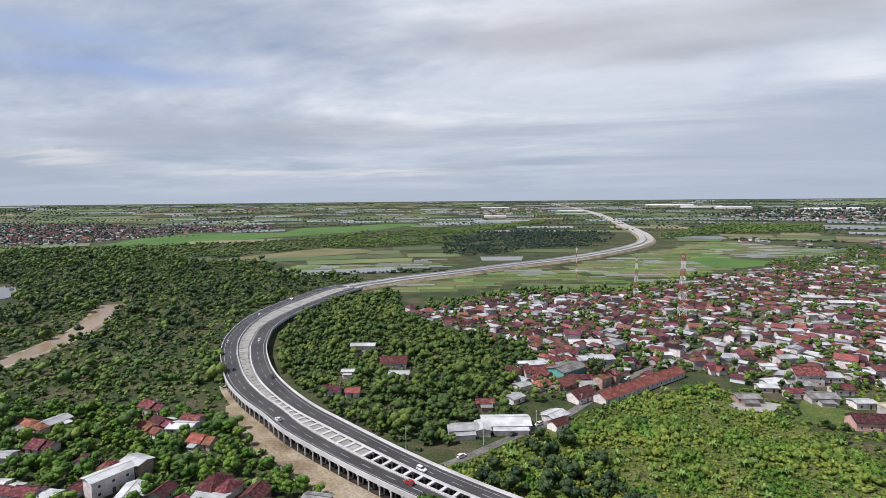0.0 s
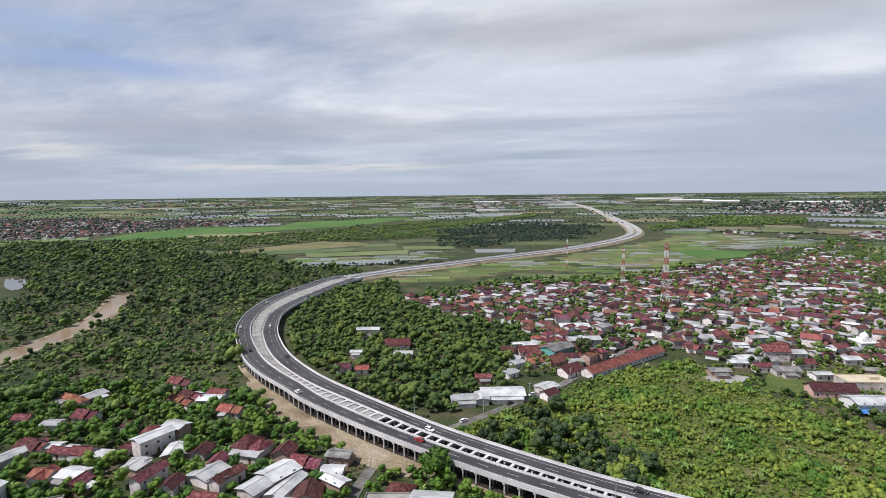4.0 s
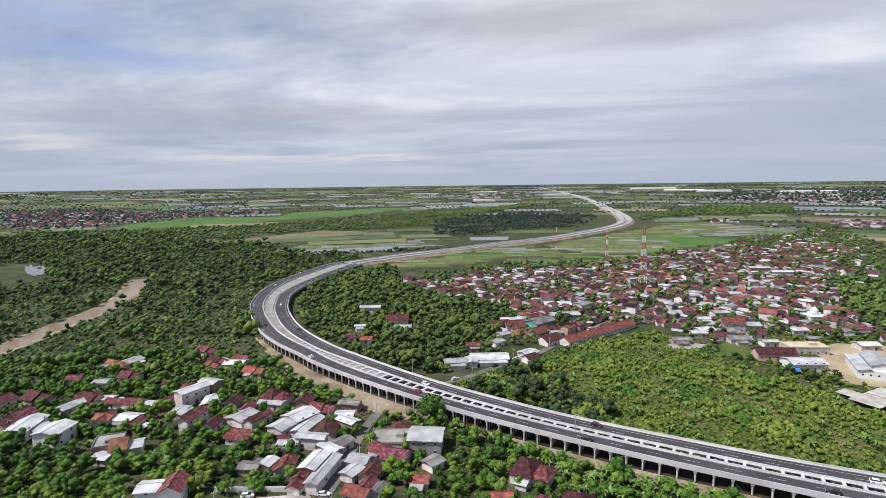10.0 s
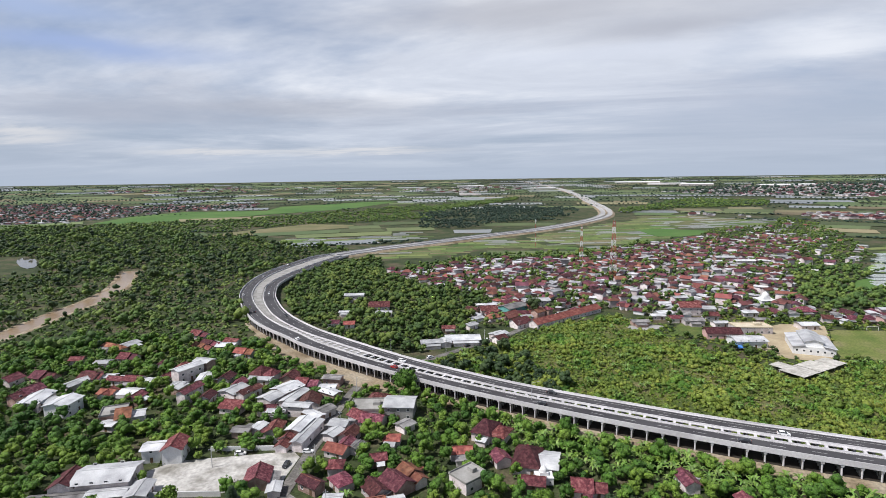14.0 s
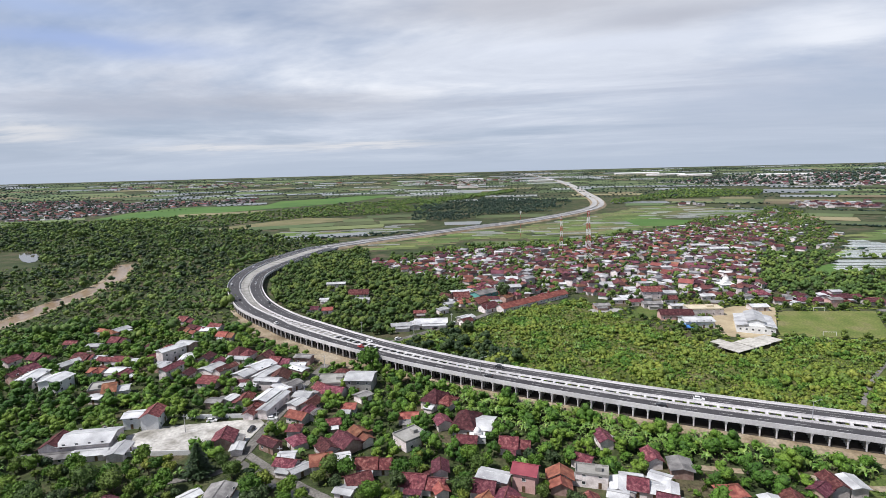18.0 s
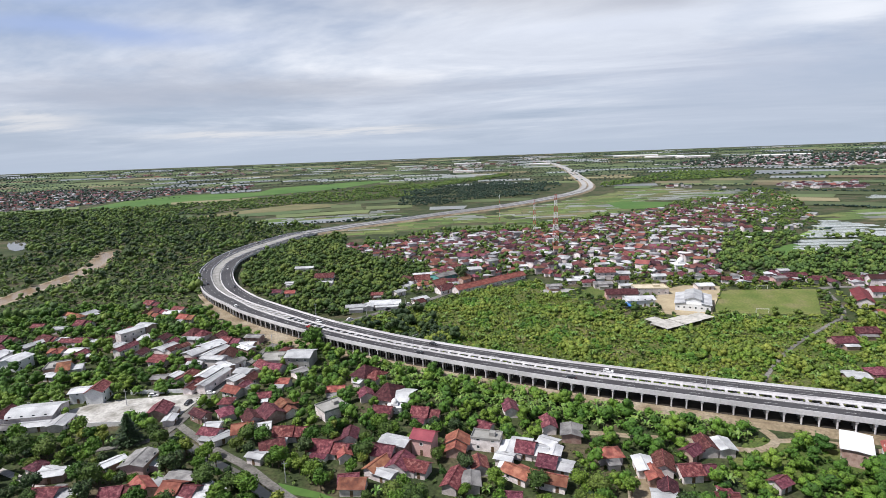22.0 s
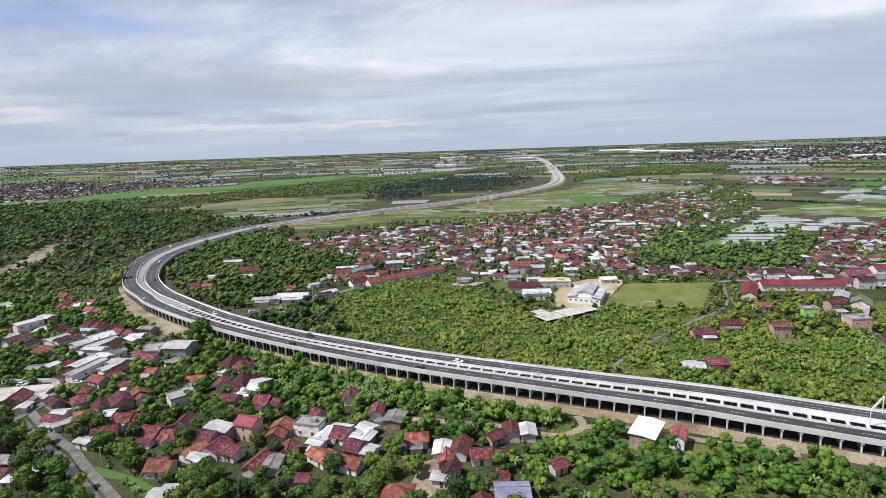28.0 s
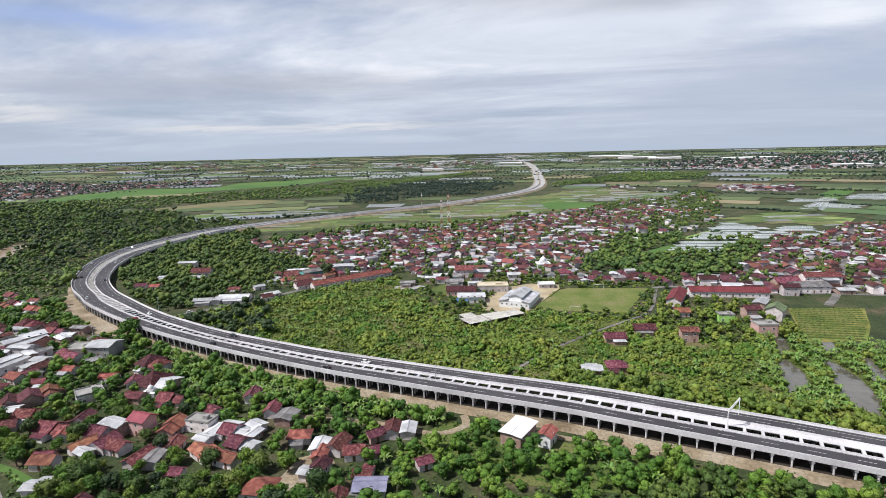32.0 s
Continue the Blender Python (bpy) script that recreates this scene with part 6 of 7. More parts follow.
for x, y, ang, paint, word in ((-58.5, 222, 62, M_CAR_W, "white van"), (-44, 249, 62, M_CAR_D, "dark car"), (-36, 264, 240, M_CAR_W, "white car"), (-71.5, 118, 100, M_CAR_W, "white van"), (-66, 95, 280, M_CAR_D, "black car"), (-64, 106, 20, M_CAR_W, "white truck"), (-80, 152, 98, M_CAR_W, "white car"), (-30, 72, 335, M_CAR_D, "dark car"), (-88, 96, 30, M_CAR_W, "white pickup"), (-9, 326, 65, M_CAR_D, "dark car"), (-2, 343, 245, M_CAR_W, "white van"), (12, 372, 65, M_CAR_R, "red car")):
    car(Vector((x, y)), ang, paint, word, "van" in word, gz(x, y) + 0.25, " parked on the village street")

# ---- more village houses, one by one near the camera, joined farther off ----
VILLAGE = [(-200, 455), (-128, 570), (-2, 619), (63, 760), (143, 850), (240, 880), (300, 860), (235, 680), (200, 590), (185, 480), (180, 400), (110, 378), (70, 355), (30, 372), (-17, 302), (-45, 290), (-70, 330), (-58, 382), (-138, 416)]
EASTV = [(240, 384), (300, 378), (330, 366), (402, 400), (430, 430), (560, 640), (520, 740), (470, 735), (412, 640), (377, 660), (350, 575), (330, 500), (304, 430)]
FILL1 = [(-55, 98), (-45, 140), (0, 150), (60, 138), (110, 122), (150, 120), (165, 85), (110, 50), (60, 45), (0, 66), (-50, 84)]
FILL2 = [(-135, 170), (-88, 172), (-78, 130), (-75, 112), (-100, 112), (-140, 125)]
FILL3 = [(-300, 100), (-290, 160), (-200, 168), (-140, 150), (-150, 98), (-220, 82)]


def fill(poly, step, keep, rots, kinds):
    for x, y, s in spots_in(poly, step, HR, 0.8, 1.25, keep):
        house(x, y, 9.0 * s, HR.choice(kinds), HR.choice(rots) + HR.uniform(-6, 6))


fill(FILL1, 9.5, 0.10, (20, 30, 110), (0, 0, 0, 1, 2, 3, 4, 5))
fill(FILL2, 8.5, 0.22, (20, 105), (0, 0, 4, 4, 5))
fill(FILL3, 12, 0.12, (20, 30, 110), (0, 0, 1, 4, 2))

far_v, far_f, far_m = [], [], []
TREES_E = [(140, 900), (241, 1074), (348, 1229), (362, 1038), (335, 800), (318, 700), (258, 606), (200, 560), (205, 640), (240, 745)]


SINGLE = []


def small_house(x, y, L, D, h, kind, rot):
    """A village house seen from afar: walls, roof, and now and then a lean-to."""
    word, rm = {0: ("maroon gable roof", M_TILE), 1: ("maroon hip roof", M_TILE), 2: ("orange gable roof", M_TILE2), 3: ("orange hip roof", M_TILE2), 4: ("pale sheet roof", M_SHEET), 5: ("grey sheet roof", M_SHEET2)}[kind]
    hip, rise = kind in (1, 3), D * (0.28 if kind < 4 else 0.12)
    top = tagged(new("house"), "pale %s village house with a %s" % ("two-storey" if h > 4 else "low", word), "house", "village houses")
    top.matrix_basis = pose(x, y, gz(x, y), 0, 0, rot)
    wm = HR.choice((M_WALL, M_WALL, M_WHITE, M_PINK, M_BRICK))
    v, f = [], []
    wall_shell(v, f, L, D, h, rise, not hip)
    part("wall", mesh("wall", v, f, wm), top)
    v, f = [], []
    for p in roof_planes(L, D, h, rise, hip)[0]:
        slab(v, f, p, 0.14)
    part("roof", mesh("roof", v, f, rm), top)
    for k in range(2):
        part("window", win_me, top, at=pose(L * (k - 0.5) * 0.5, -D / 2, h - 1.4))
    if HR.random() < 0.5:
        a = L * HR.uniform(0.25, 0.45)
        v, f = [], []
        slab(v, f, [(-a, -D / 2, h - 0.4), (a, -D / 2, h - 0.4), (a, -D / 2 - 3, h - 1.0), (-a, -D / 2 - 3, h - 1.0)], 0.1)
        for s in (-1, 1):
            rod(v, f, (s * (a - 0.2), -D / 2 - 2.8, -0.5), (s * (a - 0.2), -D / 2 - 2.8, h - 1.0), 0.08, 0.08, 6)
        part("porch_roof", mesh("porch_roof", v, f, HR.choice((M_SHEET, M_SHEET2, M_TILE))), top, "porch roof on posts")
    reserve_disc(x, y, L * 0.48)


def far_house(x, y, w, kind, rot):
    """A plain small house in the joined mass: walls and a roof with eaves."""
    L, D = w, w * HR.uniform(0.6, 0.85)
    h = 3.0 if HR.random() < 0.85 else 5.8
    if math.hypot(x - 80, y) < 470 and len(SINGLE) < 55:
        SINGLE.append(1)
        return small_house(x, y, L, D, h, kind, rot)
    hip = kind in (1, 3)
    rise = D * (0.28 if kind < 4 else 0.12)
    m = pose(x, y, gz(x, y), 0, 0, rot)
    for slot, build in ((0, lambda v, f: wall_shell(v, f, L, D, h, rise, not hip)), (1 + min(kind // 2, 2), lambda v, f: [slab(v, f, p, 0.15) for p in roof_planes(L, D, h, rise, hip)[0]])):
        v, f = [], []
        build(v, f)
        s = len(far_v)
        far_v.extend(tuple(m @ Vector(p)) for p in v)
        far_f.extend(tuple(i + s for i in q) for q in f)
        far_m.extend([slot] * len(f))
    reserve_disc(x, y, w * 0.48)


def far_fill(poly, step, keep, rots, kinds, size=9.5, clear=True):
    for x, y, s in spots_in(poly, step, HR, 0.75, 1.35, keep, clear):
        far_house(x, y, size * s, HR.choice(kinds), HR.choice(rots) + HR.uniform(-14, 14))


MIXED = (0, 0, 0, 0, 0, 1, 1, 1, 2, 3, 4, 4, 4, 4, 4, 5)
EDGE_H = [(150, 372), (196, 374), (245, 384), (290, 392), (240, 412), (192, 404), (150, 392)]
far_fill(EDGE_H, 11.0, 0.75, (15, 105), (0, 0, 0, 1, 4, 4, 5), 9.0)
far_fill([(62, 352), (108, 342), (128, 352), (150, 372), (180, 400), (110, 378)], 10.5, 0.7, (20, 110), (0, 0, 4, 4, 5), 8.5)
far_fill(VILLAGE, 9.3, 0.74, (65, 155, 22), MIXED, 8.4)
far_fill(EASTV, 9.8, 0.78, (15, 105), (0, 0, 0, 0, 0, 0, 1, 1, 2, 4, 4, 4, 5), 8.8)
FARVILL = [(-2037, 1101), (-1791, 1300), (-1494, 1198), (-1434, 1294), (-1245, 1368), (-1188, 1463), (-1073, 1299), (-1192, 1138), (-1200, 984), (-1157, 768), (-1261, 691)]
far_fill(TREES_E, 24, 0.4, (65, 155, 22), MIXED)
far_fill(FARVILL, 20, 0.7, (10, 100), MIXED, 11)
far_fill([(60, 1240), (180, 1330), (330, 1250), (300, 1210), (180, 1290)], 22, 0.5, (10, 100), MIXED, 12)
far_fill([(397, 1351), (560, 1360), (530, 1201), (383, 1229)], 17, 0.85, (10, 100), MIXED, 13)
CITY = [(131, 2394), (500, 3000), (1500, 3300), (1700, 2500), (1000, 1900), (663, 2060), (304, 2205)]
far_fill(CITY, 38, 0.8, (10, 100, 50), (0, 0, 1, 4, 4, 4, 5, 5), 17)
far_fill([(-700, 2300), (-300, 2900), (-900, 3200), (-1300, 2600)], 60, 0.5, (10, 100), MIXED, 24)
far_fill([(-2600, 1800), (-1700, 2300), (-1500, 2900), (-2600, 2600)], 60, 0.4, (10, 100), MIXED, 24)
for x, y, L, D, r in ((31, 3500, 260, 60, 5), (190, 3230, 200, 50, 8), (330, 3100, 160, 60, 8), (700, 2900, 240, 60, 10), (-645, 2176, 90, 26, 12), (1200, 2500, 200, 60, 15), (900, 2150, 160, 40, 15), (-420, 2700, 120, 40, 12), (-900, 3000, 160, 40, 20)):
    shed = tagged(new("factory_hall"), "long distant factory hall with a white roof", "factory", "distant factory halls")
    shed.matrix_basis = pose(x, y, gz(x, y), 0, 0, r)
    v, f = [], []
    wall_shell(v, f, L, D, 8, D * 0.07, True)
    part("wall", mesh("wall", v, f, M_WALL), shed)
    v, f = [], []
    for p in roof_planes(L, D, 8, D * 0.07, False, 1.0)[0]:
        slab(v, f, p, 0.3)
    part("roof", mesh("roof", v, f, M_WHITE), shed, "white sheet roof")
me = mesh("village_houses", far_v, far_f, [M_WALL_S, M_TILE_S, M_TILE2_S, M_SHEET_S])
me.polygons.foreach_set("material_index", np.array(far_m, dtype=np.int32))
tagged(new("village_houses", me), "crowded village houses with maroon, orange and white roofs", "houses", kind="stuff")

# ---- trees ----
W_LEFT = [(-300, 590), (-352, 540), (-345, 470), (-330, 400), (-300, 345), (-240, 270), (-180, 220), (-130, 192), (-150, 150), (-290, 150), (-320, 60), (-420, 60), (-560, 200), (-800, 330), (-1050, 420), (-1100, 640), (-930, 800), (-700, 660), (-600, 720), (-500, 640), (-380, 615)]
W_BEND = [(-262, 540), (-290, 500), (-290, 430), (-255, 350), (-200, 280), (-120, 232), (-80, 220), (-58, 235), (-48, 270), (-62, 330), (-60, 380), (-130, 410), (-200, 450), (-240, 520)]
BUSHES = [(-62, 210), (5, 180), (80, 172), (200, 170), (300, 163), (420, 150), (430, 230), (330, 275), (270, 262), (225, 290), (160, 285), (130, 252), (106, 277), (73, 311), (40, 345), (0, 318), (-35, 255)]
SOUTH = [(-320, 100), (-300, 190), (-190, 214), (-120, 190), (-60, 174), (0, 160), (40, 153), (75, 149), (110, 142), (250, 134), (420, 112), (330, 96), (250, 88), (170, 70), (100, 48), (30, 36), (-60, 20), (-130, 22), (-250, 66)]
BEHIND = [(-420, 60), (-320, 100), (-250, 64), (-130, 20), (-60, 18), (30, 34), (170, 66), (330, 92), (520, 112), (520, -90), (-300, -90)]
BELT = [(-1228, 674), (-1044, 752), (-958, 883), (-836, 965), (-774, 1146), (-692, 1371), (-630, 1572), (-430, 1300), (-400, 1048), (-520, 981), (-644, 827), (-708, 689), (-937, 520)]
W1 = [(-461, 1168), (-433, 1447), (-298, 1483), (-100, 1444), (-95, 1249), (-112, 1169), (-108, 1084), (-235, 1018), (-255, 916), (-344, 887)]
W2 = [(-562, 1410), (-393, 2022), (-364, 1856), (-459, 1358), (-525, 1320)]
W3 = [(10, 1311), (-2, 1458), (66, 1566), (192, 1950), (426, 1844), (383, 1624), (281, 1560), (151, 1491), (54, 1387)]
EDGE_N = [(-200, 480), (-130, 590), (-20, 640), (50, 770), (70, 760), (0, 610), (-120, 560), (-180, 460)]

# the nearest trees one by one


def tree_kind(seed, r, h, lumps, cards, size, material, trunk_h, word):
    rng = random.Random(seed)
    t = tagged(new("tree"), word, "tree", "village trees")
    v, f = [], []
    rod(v, f, (0, 0, -0.5), (rng.uniform(-0.3, 0.3), rng.uniform(-0.3, 0.3), trunk_h), 0.28, 0.18, 8)
    for k in range(5):
        w = k * 1.26 + rng.uniform(-0.3, 0.3)
        rod(v, f, (0, 0, trunk_h * rng.uniform(0.6, 1.0)), (math.cos(w) * r * 0.6, math.sin(w) * r * 0.6, trunk_h + h * rng.uniform(0.3, 0.6)), 0.14, 0.04, 6)
    part("trunk", mesh("trunk", v, f, M_BARK), t, "brown trunk with spreading limbs")
    cv, cf = crown_arrays(rng, r, h, lumps, cards, size, True, 0.75, False, 0.36, 0.54)
    part("crown", mesh("crown", [(x, y, z + trunk_h * 0.55) for x, y, z in cv], cf, material, True), t)
    return t


TREES = [tree_kind(k, r, h, lumps, cards, size, m, th, w) for k, (r, h, lumps, cards, size, m, th, w) in enumerate((
    (3.4, 6.2, 9, 720, 0.62, M_LEAF_N, 2.6, "broad green mango tree with a dense crown"), (2.8, 6.8, 9, 660, 0.62, M_LEAF_N, 2.8, "tall green leafy tree"), (3.8, 5.8, 10, 780, 0.64, M_LEAF, 2.4, "wide green tree with a loose crown"),
    (2.4, 5.0, 8, 520, 0.55, M_LEAF2, 2.0, "small light green garden tree"), (3.0, 7.5, 9, 700, 0.62, M_LEAFD, 3.0, "dark green tree with a deep crown"), (3.3, 5.6, 9, 600, 0.74, M_LEAF_N, 2.2, "bright green tree with large leaves")))]
reserve_poly([(183, 121), (183, 138), (209, 136), (208, 123)])
STRIP = [(150, 108), (160, 136), (246, 134), (238, 112), (190, 104)]
sheet("grass_strip", STRIP, 0.14, M_GRASS, "rough bright green grass beside the viaduct", "grass")
near_spots = sorted(spots_in(SOUTH, 5.0, R, 0.5, 1.25, 0.88), key=lambda q: q[1] + abs(q[0] - 60) * 0.35)
picked = near_spots[:285]
for k, t in enumerate(TREES):
    x, y, s = picked[k]
    t.matrix_basis = pose(x, y, gz(x, y), 0, 0, R.uniform(0, 360))
for x, y, s in picked[len(TREES):]:
    copy_thing(R.choice(TREES), pose(x, y, gz(x, y), 0, 0, R.uniform(0, 360)) @ Matrix.Scale(s, 4))
copy_thing(TREES[0], pose(-51, 170, 0.8, 0, 0, 40) @ Matrix.Scale(1.9, 4))["label"] = "big round tree standing alone against the viaduct"

big = copy_thing(TREES[4], pose(-18, 331, gz(-18, 331), 0, 0, 70) @ Matrix.Scale(2.0, 4))
big["label"] = "very tall dark tree beside the market hall"
# a tall conifer by the yard, tier on tier
rng = random.Random(3)
con = tagged(new("conifer"), "tall dark conifer beside the concrete yard", "tree")
con.matrix_basis = pose(-61, 61.6, 0.2) @ Matrix.Diagonal((1.75, 1.75, 1.0, 1))
v, f = [], []
rod(v, f, (0, 0, -0.5), (0, 0, 12.0), 0.3, 0.05, 8)
part("trunk", mesh("trunk", v, f, M_BARK), con, "straight brown trunk")
v, f = [], []
for k in range(1500):
    z = 1.2 + 11.8 * rng.random() ** 1.35
    tier = (z * 1.1) % 1.0
    r = 3.7 * (1 - z / 13.6) * (1.12 - 0.4 * tier) * rng.uniform(0.35, 1.05)
    w = rng.uniform(0, 6.283)
    p, d = Vector((math.cos(w) * r, math.sin(w) * r, z)), Vector((math.cos(w), math.sin(w), rng.uniform(-0.5, 0.1)))
    s, e = Vector((-d.y, d.x, 0)) * rng.uniform(0.12, 0.28), d * rng.uniform(0.5, 0.95)
    n = len(v)
    v += [tuple(p - e * 0.5), tuple(p + s), tuple(p + e * 0.5), tuple(p - s)]
    f += [(n, n + 1, n + 2), (n, n + 2, n + 3)]
part("crown", mesh("crown", v, f, M_LEAFD), con, "dark green tiered boughs")

NEARTREE = [crown_arrays(R, R.uniform(2.8, 3.6), R.uniform(6, 8), 6, 74, 0.74, True, 0.75, False, 0.4, 0.6) for k in range(9)]
BIGTREE = [crown_arrays(R, R.uniform(3.8, 5.0), R.uniform(6.5, 9), 11, 150, 0.85, True, 0.8, False, 0.24, 0.4) for k in range(6)]
forest("woodland", [(x, y, s * R.choice((0.7, 0.9, 1.0, 1.3))) for x, y, s in spots_in(W_BEND, 5.0, R, 0.6, 1.2, 0.95)], MIDTREE, M_LEAF, "dense green tropical woodland inside the bend", "woodland")
south = near_spots[285:]
forest("garden_trees", south, NEARTREE, M_LEAF_N, "crowded garden trees between houses", "trees")
left = [(x, y, s * R.choice((0.5, 0.6, 0.8, 1.0, 1.5))) for x, y, s in spots_in(W_LEFT, 6.0, R, 0.7, 1.25, 0.92) if noise.noise((x / 55, y / 55, 0.0)) > -0.22 or R.random() < 0.3]
nigh = [q for q in left if math.hypot(q[0] - 40, q[1]) < 430]
away = [q for q in left if math.hypot(q[0] - 40, q[1]) >= 430]
R.shuffle(away)
low_part = lambda q: noise.noise((q[0] / 42, q[1] / 42, 5.0)) > -0.04
forest("woodland", [q for q in nigh if not low_part(q)], MIDTREE, M_LEAF_F, "green tropical woodland along the river", "woodland")
forest("thicket", [(x, y, s * 0.62) for x, y, s in nigh if low_part((x, y))], MIDTREE, M_LEAF_F2, "low light green thicket between the trees", "thicket", (0.6, 1.0))
forest("thicket", [(x, y, s * 0.7) for x, y, s in away[1::4] + away[::2] if low_part((x, y))], FARTREE, M_LEAF_F2, "low light green thicket", "thicket", (0.6, 1.0))
forest("woodland", [q for q in away[::2] + away[1::4] if not low_part(q)], FARTREE, M_LEAF_F, "wide green tropical woodland", "woodland")
forest("woodland", away[3::4], FARTREE, M_LEAFD, "darker trees scattered through the woodland", "woodland")
forest("woodland", spots_in(BEHIND, 15, R, 0.8, 1.5, 0.85), FARTREE, M_LEAF, "open green woodland", "woodland")
clumps = lambda x, y: noise.noise((x / 26, y / 26, 3.0)) + 0.5 * noise.noise((x / 9, y / 9, 7.0))
sheet("weedy_ground", BUSHES, 0.1, M_WEEDS, "rough yellow-green weeds over brown soil", "weeds")
forest("shrubs", [(x, y, s * (0.95 + 1.15 * max(-0.5, clumps(x, y)))) for x, y, s in spots_in(BUSHES, 2.7, R, 0.6, 1.15, 0.9) if noise.noise((x / 17, y / 17, 9.0)) < 0.14], BUSH, M_LEAF2, "dense olive-green shrubs and young trees", "shrubs")
forest("shrubs", [(x, y, s * (0.85 + 1.1 * max(-0.4, clumps(x, y)))) for x, y, s in spots_in(BUSHES, 2.5, R, 0.6, 1.15, 0.9) if noise.noise((x / 17, y / 17, 9.0)) >= 0.14], BUSH, M_LEAF_N, "fresh green shrubs in patches", "shrubs")
forest("plot_trees", [q for q in spots_in(BUSHES, 5.0, R, 0.45, 1.0) if clumps(q[0], q[1]) > 0.22], NEARTREE, M_LEAF2, "low trees in groups over the shrubs", "trees", (0.55, 0.85))
forest("plot_trees", spots_in([(215, 80), (238, 110), (250, 126), (300, 122), (420, 106), (420, 70)], 5.4, R, 0.6, 1.25), BIGTREE, M_LEAF, "broad dark green trees beside the viaduct", "trees")
STREETSIDE = [(-50, 205), (-30, 196), (20, 187), (30, 206), (0, 228), (-20, 262), (-34, 245)]
forest("plot_trees", spots_in(STREETSIDE, 6.5, R, 0.8, 1.4, 0.8), NEARTREE, M_LEAFD, "tall dark trees beside the street and the viaduct", "trees")
AROUND = [(40, 345), (106, 277), (128, 250), (180, 285), (230, 288), (252, 330), (250, 384), (192, 400), (110, 378), (70, 355)]
forest("garden_trees", spots_in(AROUND, 7.0, R, 0.45, 1.0, 0.7) + spots_in(EDGE_H, 6, R, 0.5, 1.0, 0.7), NEARTREE, M_LEAF, "garden trees round the football field and the hall", "trees")
forest("undergrowth", spots_in(AROUND, 3.2, R, 0.5, 1.1, 0.75), BUSH, M_LEAF2, "low bushes and weeds round the football field", "undergrowth", (0.4, 0.9))
TREES_M = [(182, 404), (240, 408), (300, 424), (330, 500), (348, 575), (330, 640), (262, 612), (205, 600), (185, 480)]
forest("garden_trees", spots_in(TREES_M, 6.2, R, 0.7, 1.35, 0.9), MIDTREE, M_LEAF_F, "green trees between the village and the fields", "trees")
SPRAY = [crown_arrays(R, 1.6, 1.6, 2, 5, 1.5, False) for k in range(8)]
forest("undergrowth", spots_in([(-190, 350), (-100, 350), (-30, 270), (-70, 225), (-130, 245)], 3.4, R, 0.4, 0.9, 0.7, False), SPRAY, M_LEAF, "low weeds round the houses", "undergrowth")
forest("undergrowth", spots_in(W_BEND, 7, R, 0.9, 1.6), SPRAY, M_LEAFD, "low dark green undergrowth", "undergrowth")
forest("undergrowth", spots_in(W_LEFT, 9, R, 1.4, 2.3), SPRAY, M_LEAF_F, "low green undergrowth", "undergrowth")
forest("undergrowth", spots_in(SOUTH, 3.4, R, 0.6, 1.2, 0.8), SPRAY, M_LEAF, "low green garden plants", "undergrowth")
forest("undergrowth", spots_in(BUSHES, 3.2, R, 0.6, 1.3, 0.9), SPRAY, M_LEAF2, "low olive-green weeds", "undergrowth")
forest("undergrowth", spots_in(STRIP, 2.9, R, 0.35, 0.9, 0.7), BUSH, M_LEAF_N, "low bright green shrubs beside the viaduct", "undergrowth", (0.4, 0.9))
GARDENS = [(222, 250), (236, 290), (250, 326), (268, 345), (300, 345), (318, 300), (312, 268), (270, 258)]
forest("garden_trees", spots_in(GARDENS, 6, R, 0.6, 1.1, 0.8) + spots_in([(185, 178), (300, 167), (345, 162), (345, 176), (300, 186), (240, 194), (200, 196)], 4.6, R, 0.6, 1.15), NEARTREE, M_LEAF2, "leafy garden trees and a belt along the viaduct", "trees")
forest("undergrowth", spots_in(GARDENS, 2.8, R, 0.7, 1.2) + spots_in(VILLAGE, 4, R, 0.8, 1.3, 0.7) + spots_in(EASTV, 4, R, 0.8, 1.3, 0.6), SPRAY, M_LEAF, "low green garden plants", "undergrowth")
forest("village_trees", spots_in(VILLAGE, 6.6, R, 0.5, 1.15, 0.72) + spots_in(EASTV, 6.6, R, 0.45, 1.0, 0.8) + spots_in(EDGE_N, 6, R, 0.7, 1.4, 0.9), FARTREE, M_LEAF_F, "green trees among the village houses", "trees")
forest("far_woodland", [q for q in spots_in(W1, 9.5, R, 0.6, 1.5) if noise.noise((q[0] / 70, q[1] / 70, 4.0)) > -0.16], FARTREE, M_LEAF_HAZE, "dark green far woodland in belts", "woodland")
forest("far_woodland", [q for q in spots_in(BELT, 9.0, R, 0.5, 1.3) if noise.noise((q[0] / 60, q[1] / 60, 2.0)) > -0.25] + spots_in(W2, 9, R, 0.9, 1.5) + spots_in(W3, 9, R, 0.7, 1.4, 0.8), TINYTREE, M_LEAF_F, "loose far woodland along the river plain", "woodland", (0.6, 1.0))
forest("far_woodland", spots_in(TREES_E, 8, R, 0.5, 1.1, 0.75), FARTREE, M_LEAF_F, "green trees beyond the village", "woodland")
forest("far_trees", spots_in(FARVILL, 15, R, 0.7, 1.3, 0.8, False) + spots_in(CITY, 34, R, 1.2, 2.4, 0.75, False), TINYTREE, M_LEAF_HAZE, "trees among far houses", "trees")

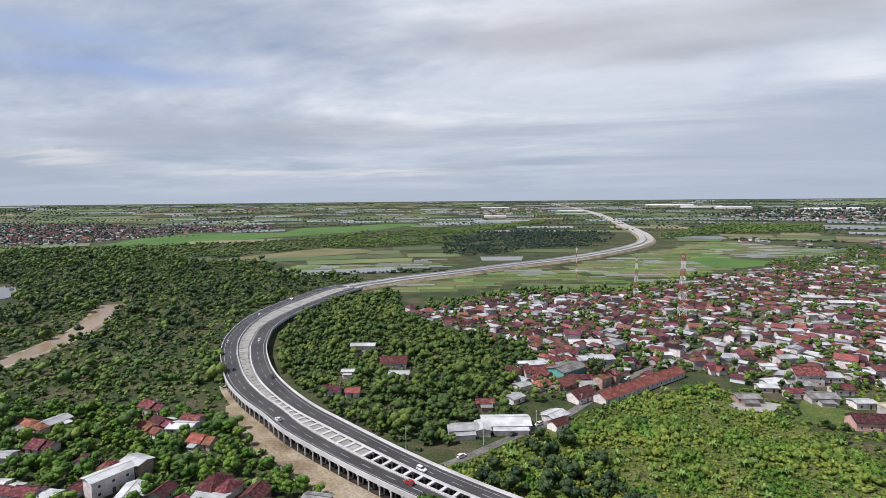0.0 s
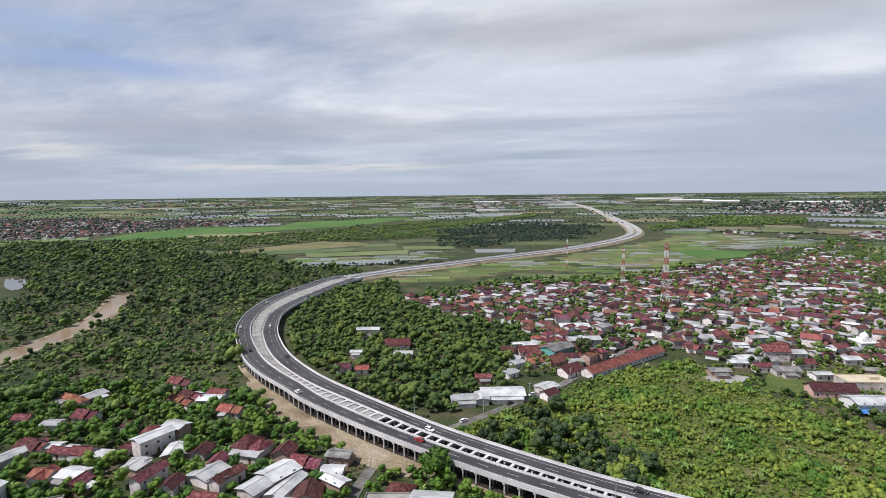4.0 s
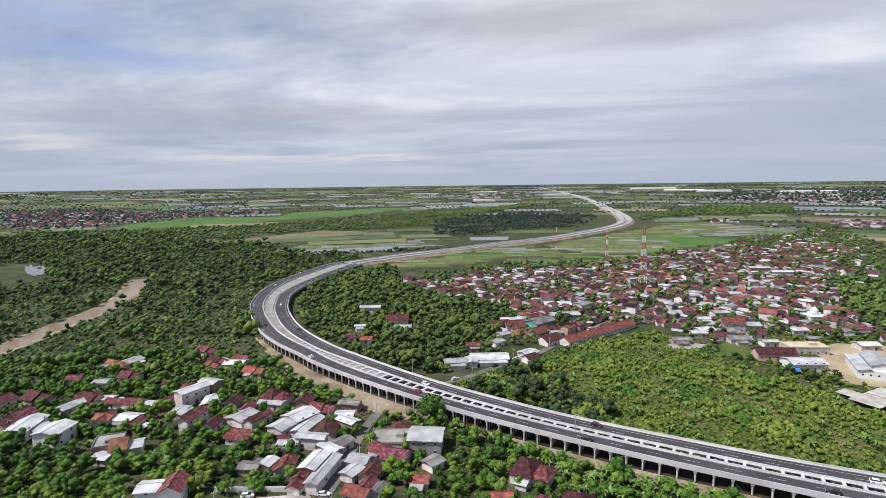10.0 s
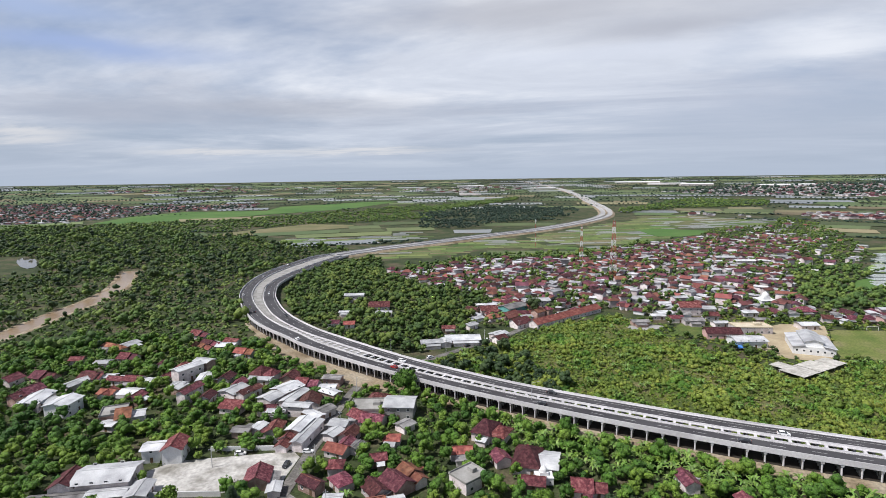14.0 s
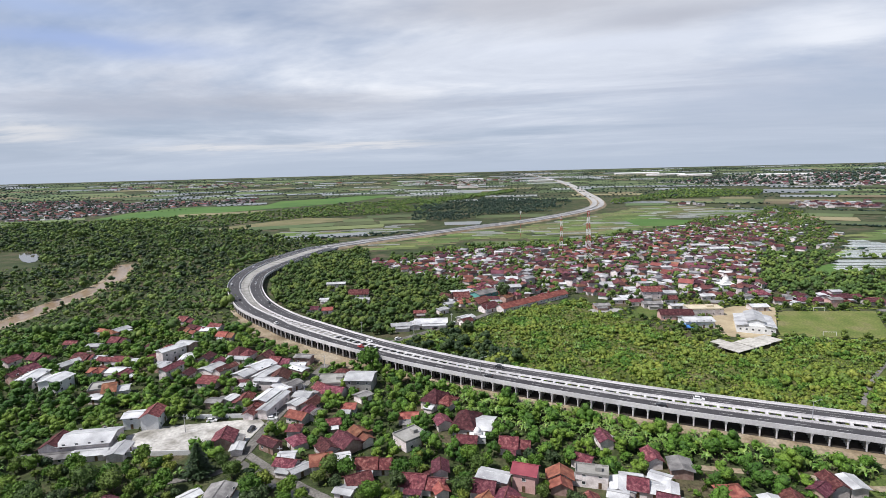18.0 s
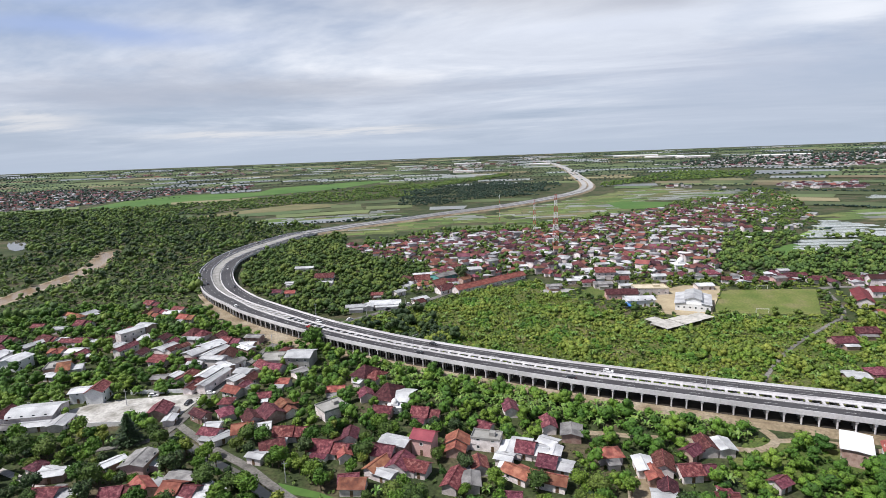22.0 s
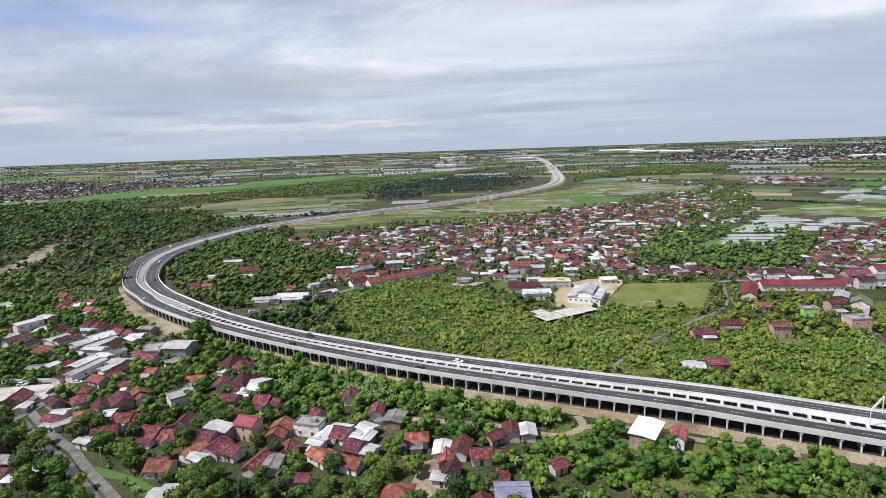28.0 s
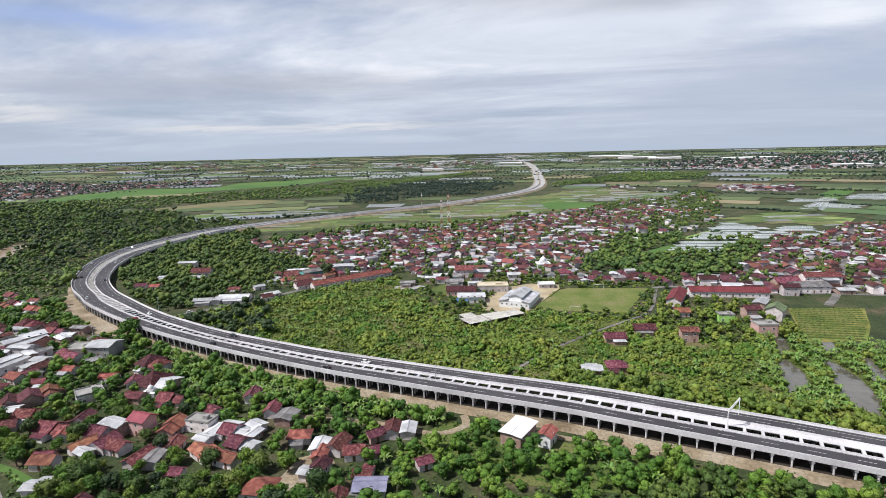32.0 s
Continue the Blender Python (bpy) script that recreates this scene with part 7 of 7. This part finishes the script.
# banana plants
def banana(rng):
    v, f = [], []
    for k in range(7):
        w = k * 0.9 + rng.uniform(-0.3, 0.3)
        c, s = math.cos(w), math.sin(w)
        ln, lift = rng.uniform(1.7, 2.5), rng.uniform(1.2, 2.0)
        n = len(v)
        for i in range(5):
            u = i / 4
            rr, z = ln * u, 1.6 + lift * math.sin(u * 2.2) - 0.5 * u * u
            hw = 0.36 * math.sin(math.pi * min(0.95, 0.1 + u * 0.85))
            v += [(c * rr - s * hw, s * rr + c * hw, z - 0.08), (c * rr, s * rr, z + 0.05), (c * rr + s * hw, s * rr - c * hw, z - 0.08)]
        for i in range(4):
            a = n + 3 * i
            f += [(a, a + 1, a + 4), (a, a + 4, a + 3), (a + 1, a + 2, a + 5), (a + 1, a + 5, a + 4)]
    n = len(v)
    v += [(0.12, 0, 0), (-0.06, 0.1, 0), (-0.06, -0.1, 0), (0.08, 0, 2.0), (-0.04, 0.07, 2.0), (-0.04, -0.07, 2.0)]
    f += [(n, n + 1, n + 4), (n, n + 4, n + 3), (n + 1, n + 2, n + 5), (n + 1, n + 5, n + 4), (n + 2, n, n + 3), (n + 2, n + 3, n + 5)]
    return v, f


BANANA = [banana(R) for k in range(5)]
SKIRT = [(-20, 162), (60, 151), (160, 138), (165, 126), (100, 126), (20, 132)]
forest("banana_plants", spots_in(SKIRT, 3.0, R, 0.8, 1.3, 0.7) + spots_in(BUSHES, 9, R, 0.8, 1.3, 0.5) + spots_in(SOUTH, 13, R, 0.8, 1.3, 0.5) + spots_in([(176, 114), (178, 138), (246, 134), (240, 118)], 5.5, R, 0.8, 1.2, 0.5) + spots_in([(286, 195), (290, 280), (360, 280), (365, 200), (300, 186)], 3.4, R, 0.8, 1.3, 0.8), BANANA, M_BANANA, "banana plants with broad arching leaves", "banana plants")

# ---- the far patchwork of fields ----
fields = [([], []), ([], []), ([], [])]
hedge = []
d = 640.0
while d < 4500:
    th = 26 + d * 0.035
    w = -1.35
    while w < 1.05:
        dw = R.uniform(40, 130) / d * (1 + d / 2500)
        kind = R.choices((0, 1, 2, 3), (0.60, 0.15, 0.09, 0.16) if d < 1400 else (0.50, 0.19, 0.06, 0.25))[0]
        xm, ym = 80 + math.sin(w + dw / 2) * (d + th / 2), math.cos(w + dw / 2) * (d + th / 2)
        ok = all(free(xm + a, ym + b) for a, b in ((0, 0), (25, 0), (-25, 0), (0, 20), (0, -20)))
        for poly in (BELT, W1, W2, W3, TREES_E, FARVILL, CITY, W_LEFT, EDGE_N, VILLAGE, EASTV):
            ok = ok and not inside((xm, ym), poly)
        if ok and kind < 3:
            v, f = fields[kind]
            n = len(v)
            for rr, ww in ((d + 2, w + 2 / d), (d + 2, w + dw - 2 / d), (d + th - 2, w + dw - 2 / d + R.uniform(-0.01, 0.01)), (d + th - 2, w + 2 / d)):
                x, y = 80 + math.sin(ww) * rr, math.cos(ww) * rr
                v.append((x, y, gz(x, y) + 0.35 + d * 0.0004))
            f.append((n, n + 3, n + 2, n + 1))
        if R.random() < (0.13 if d < 1500 else 0.75) and free(xm, ym):
            k = int(dw * d / (5.0 if d < 1500 else 12))
            for i in range(k):
                ww = w + dw * i / max(1, k) * 1.1
                rr = d + R.uniform(-5, 5)
                hedge.append((80 + math.sin(ww) * rr, math.cos(ww) * rr, R.uniform(0.6, 1.3) * (0.8 + d / 3500)))
        w += dw
    d += th
for (v, f), m, nm, word in zip(fields, (M_FIELDS, M_FIELDS2, M_FIELDS3), ("far_fields", "far_paddies", "far_stubble"), ("green far fields in small plots", "flooded pale far paddies", "dry tan far fields")):
    tagged(new(nm, mesh(nm, v, f, m)), word, "fields", kind="stuff")
hedge = [q for q in hedge if not any(inside(q[:2], p) for p in (W_LEFT,))]
forest("hedgerows", hedge + [(368 + 75 * u + R.uniform(-3, 3), 911 - 40 * u + R.uniform(-3, 3), R.uniform(0.6, 1.0)) for u in [k / 40 for k in range(41)]], TINYTREE, M_LEAF_HAZE, "dark tree rows between far fields", "trees", (0.4, 0.75))
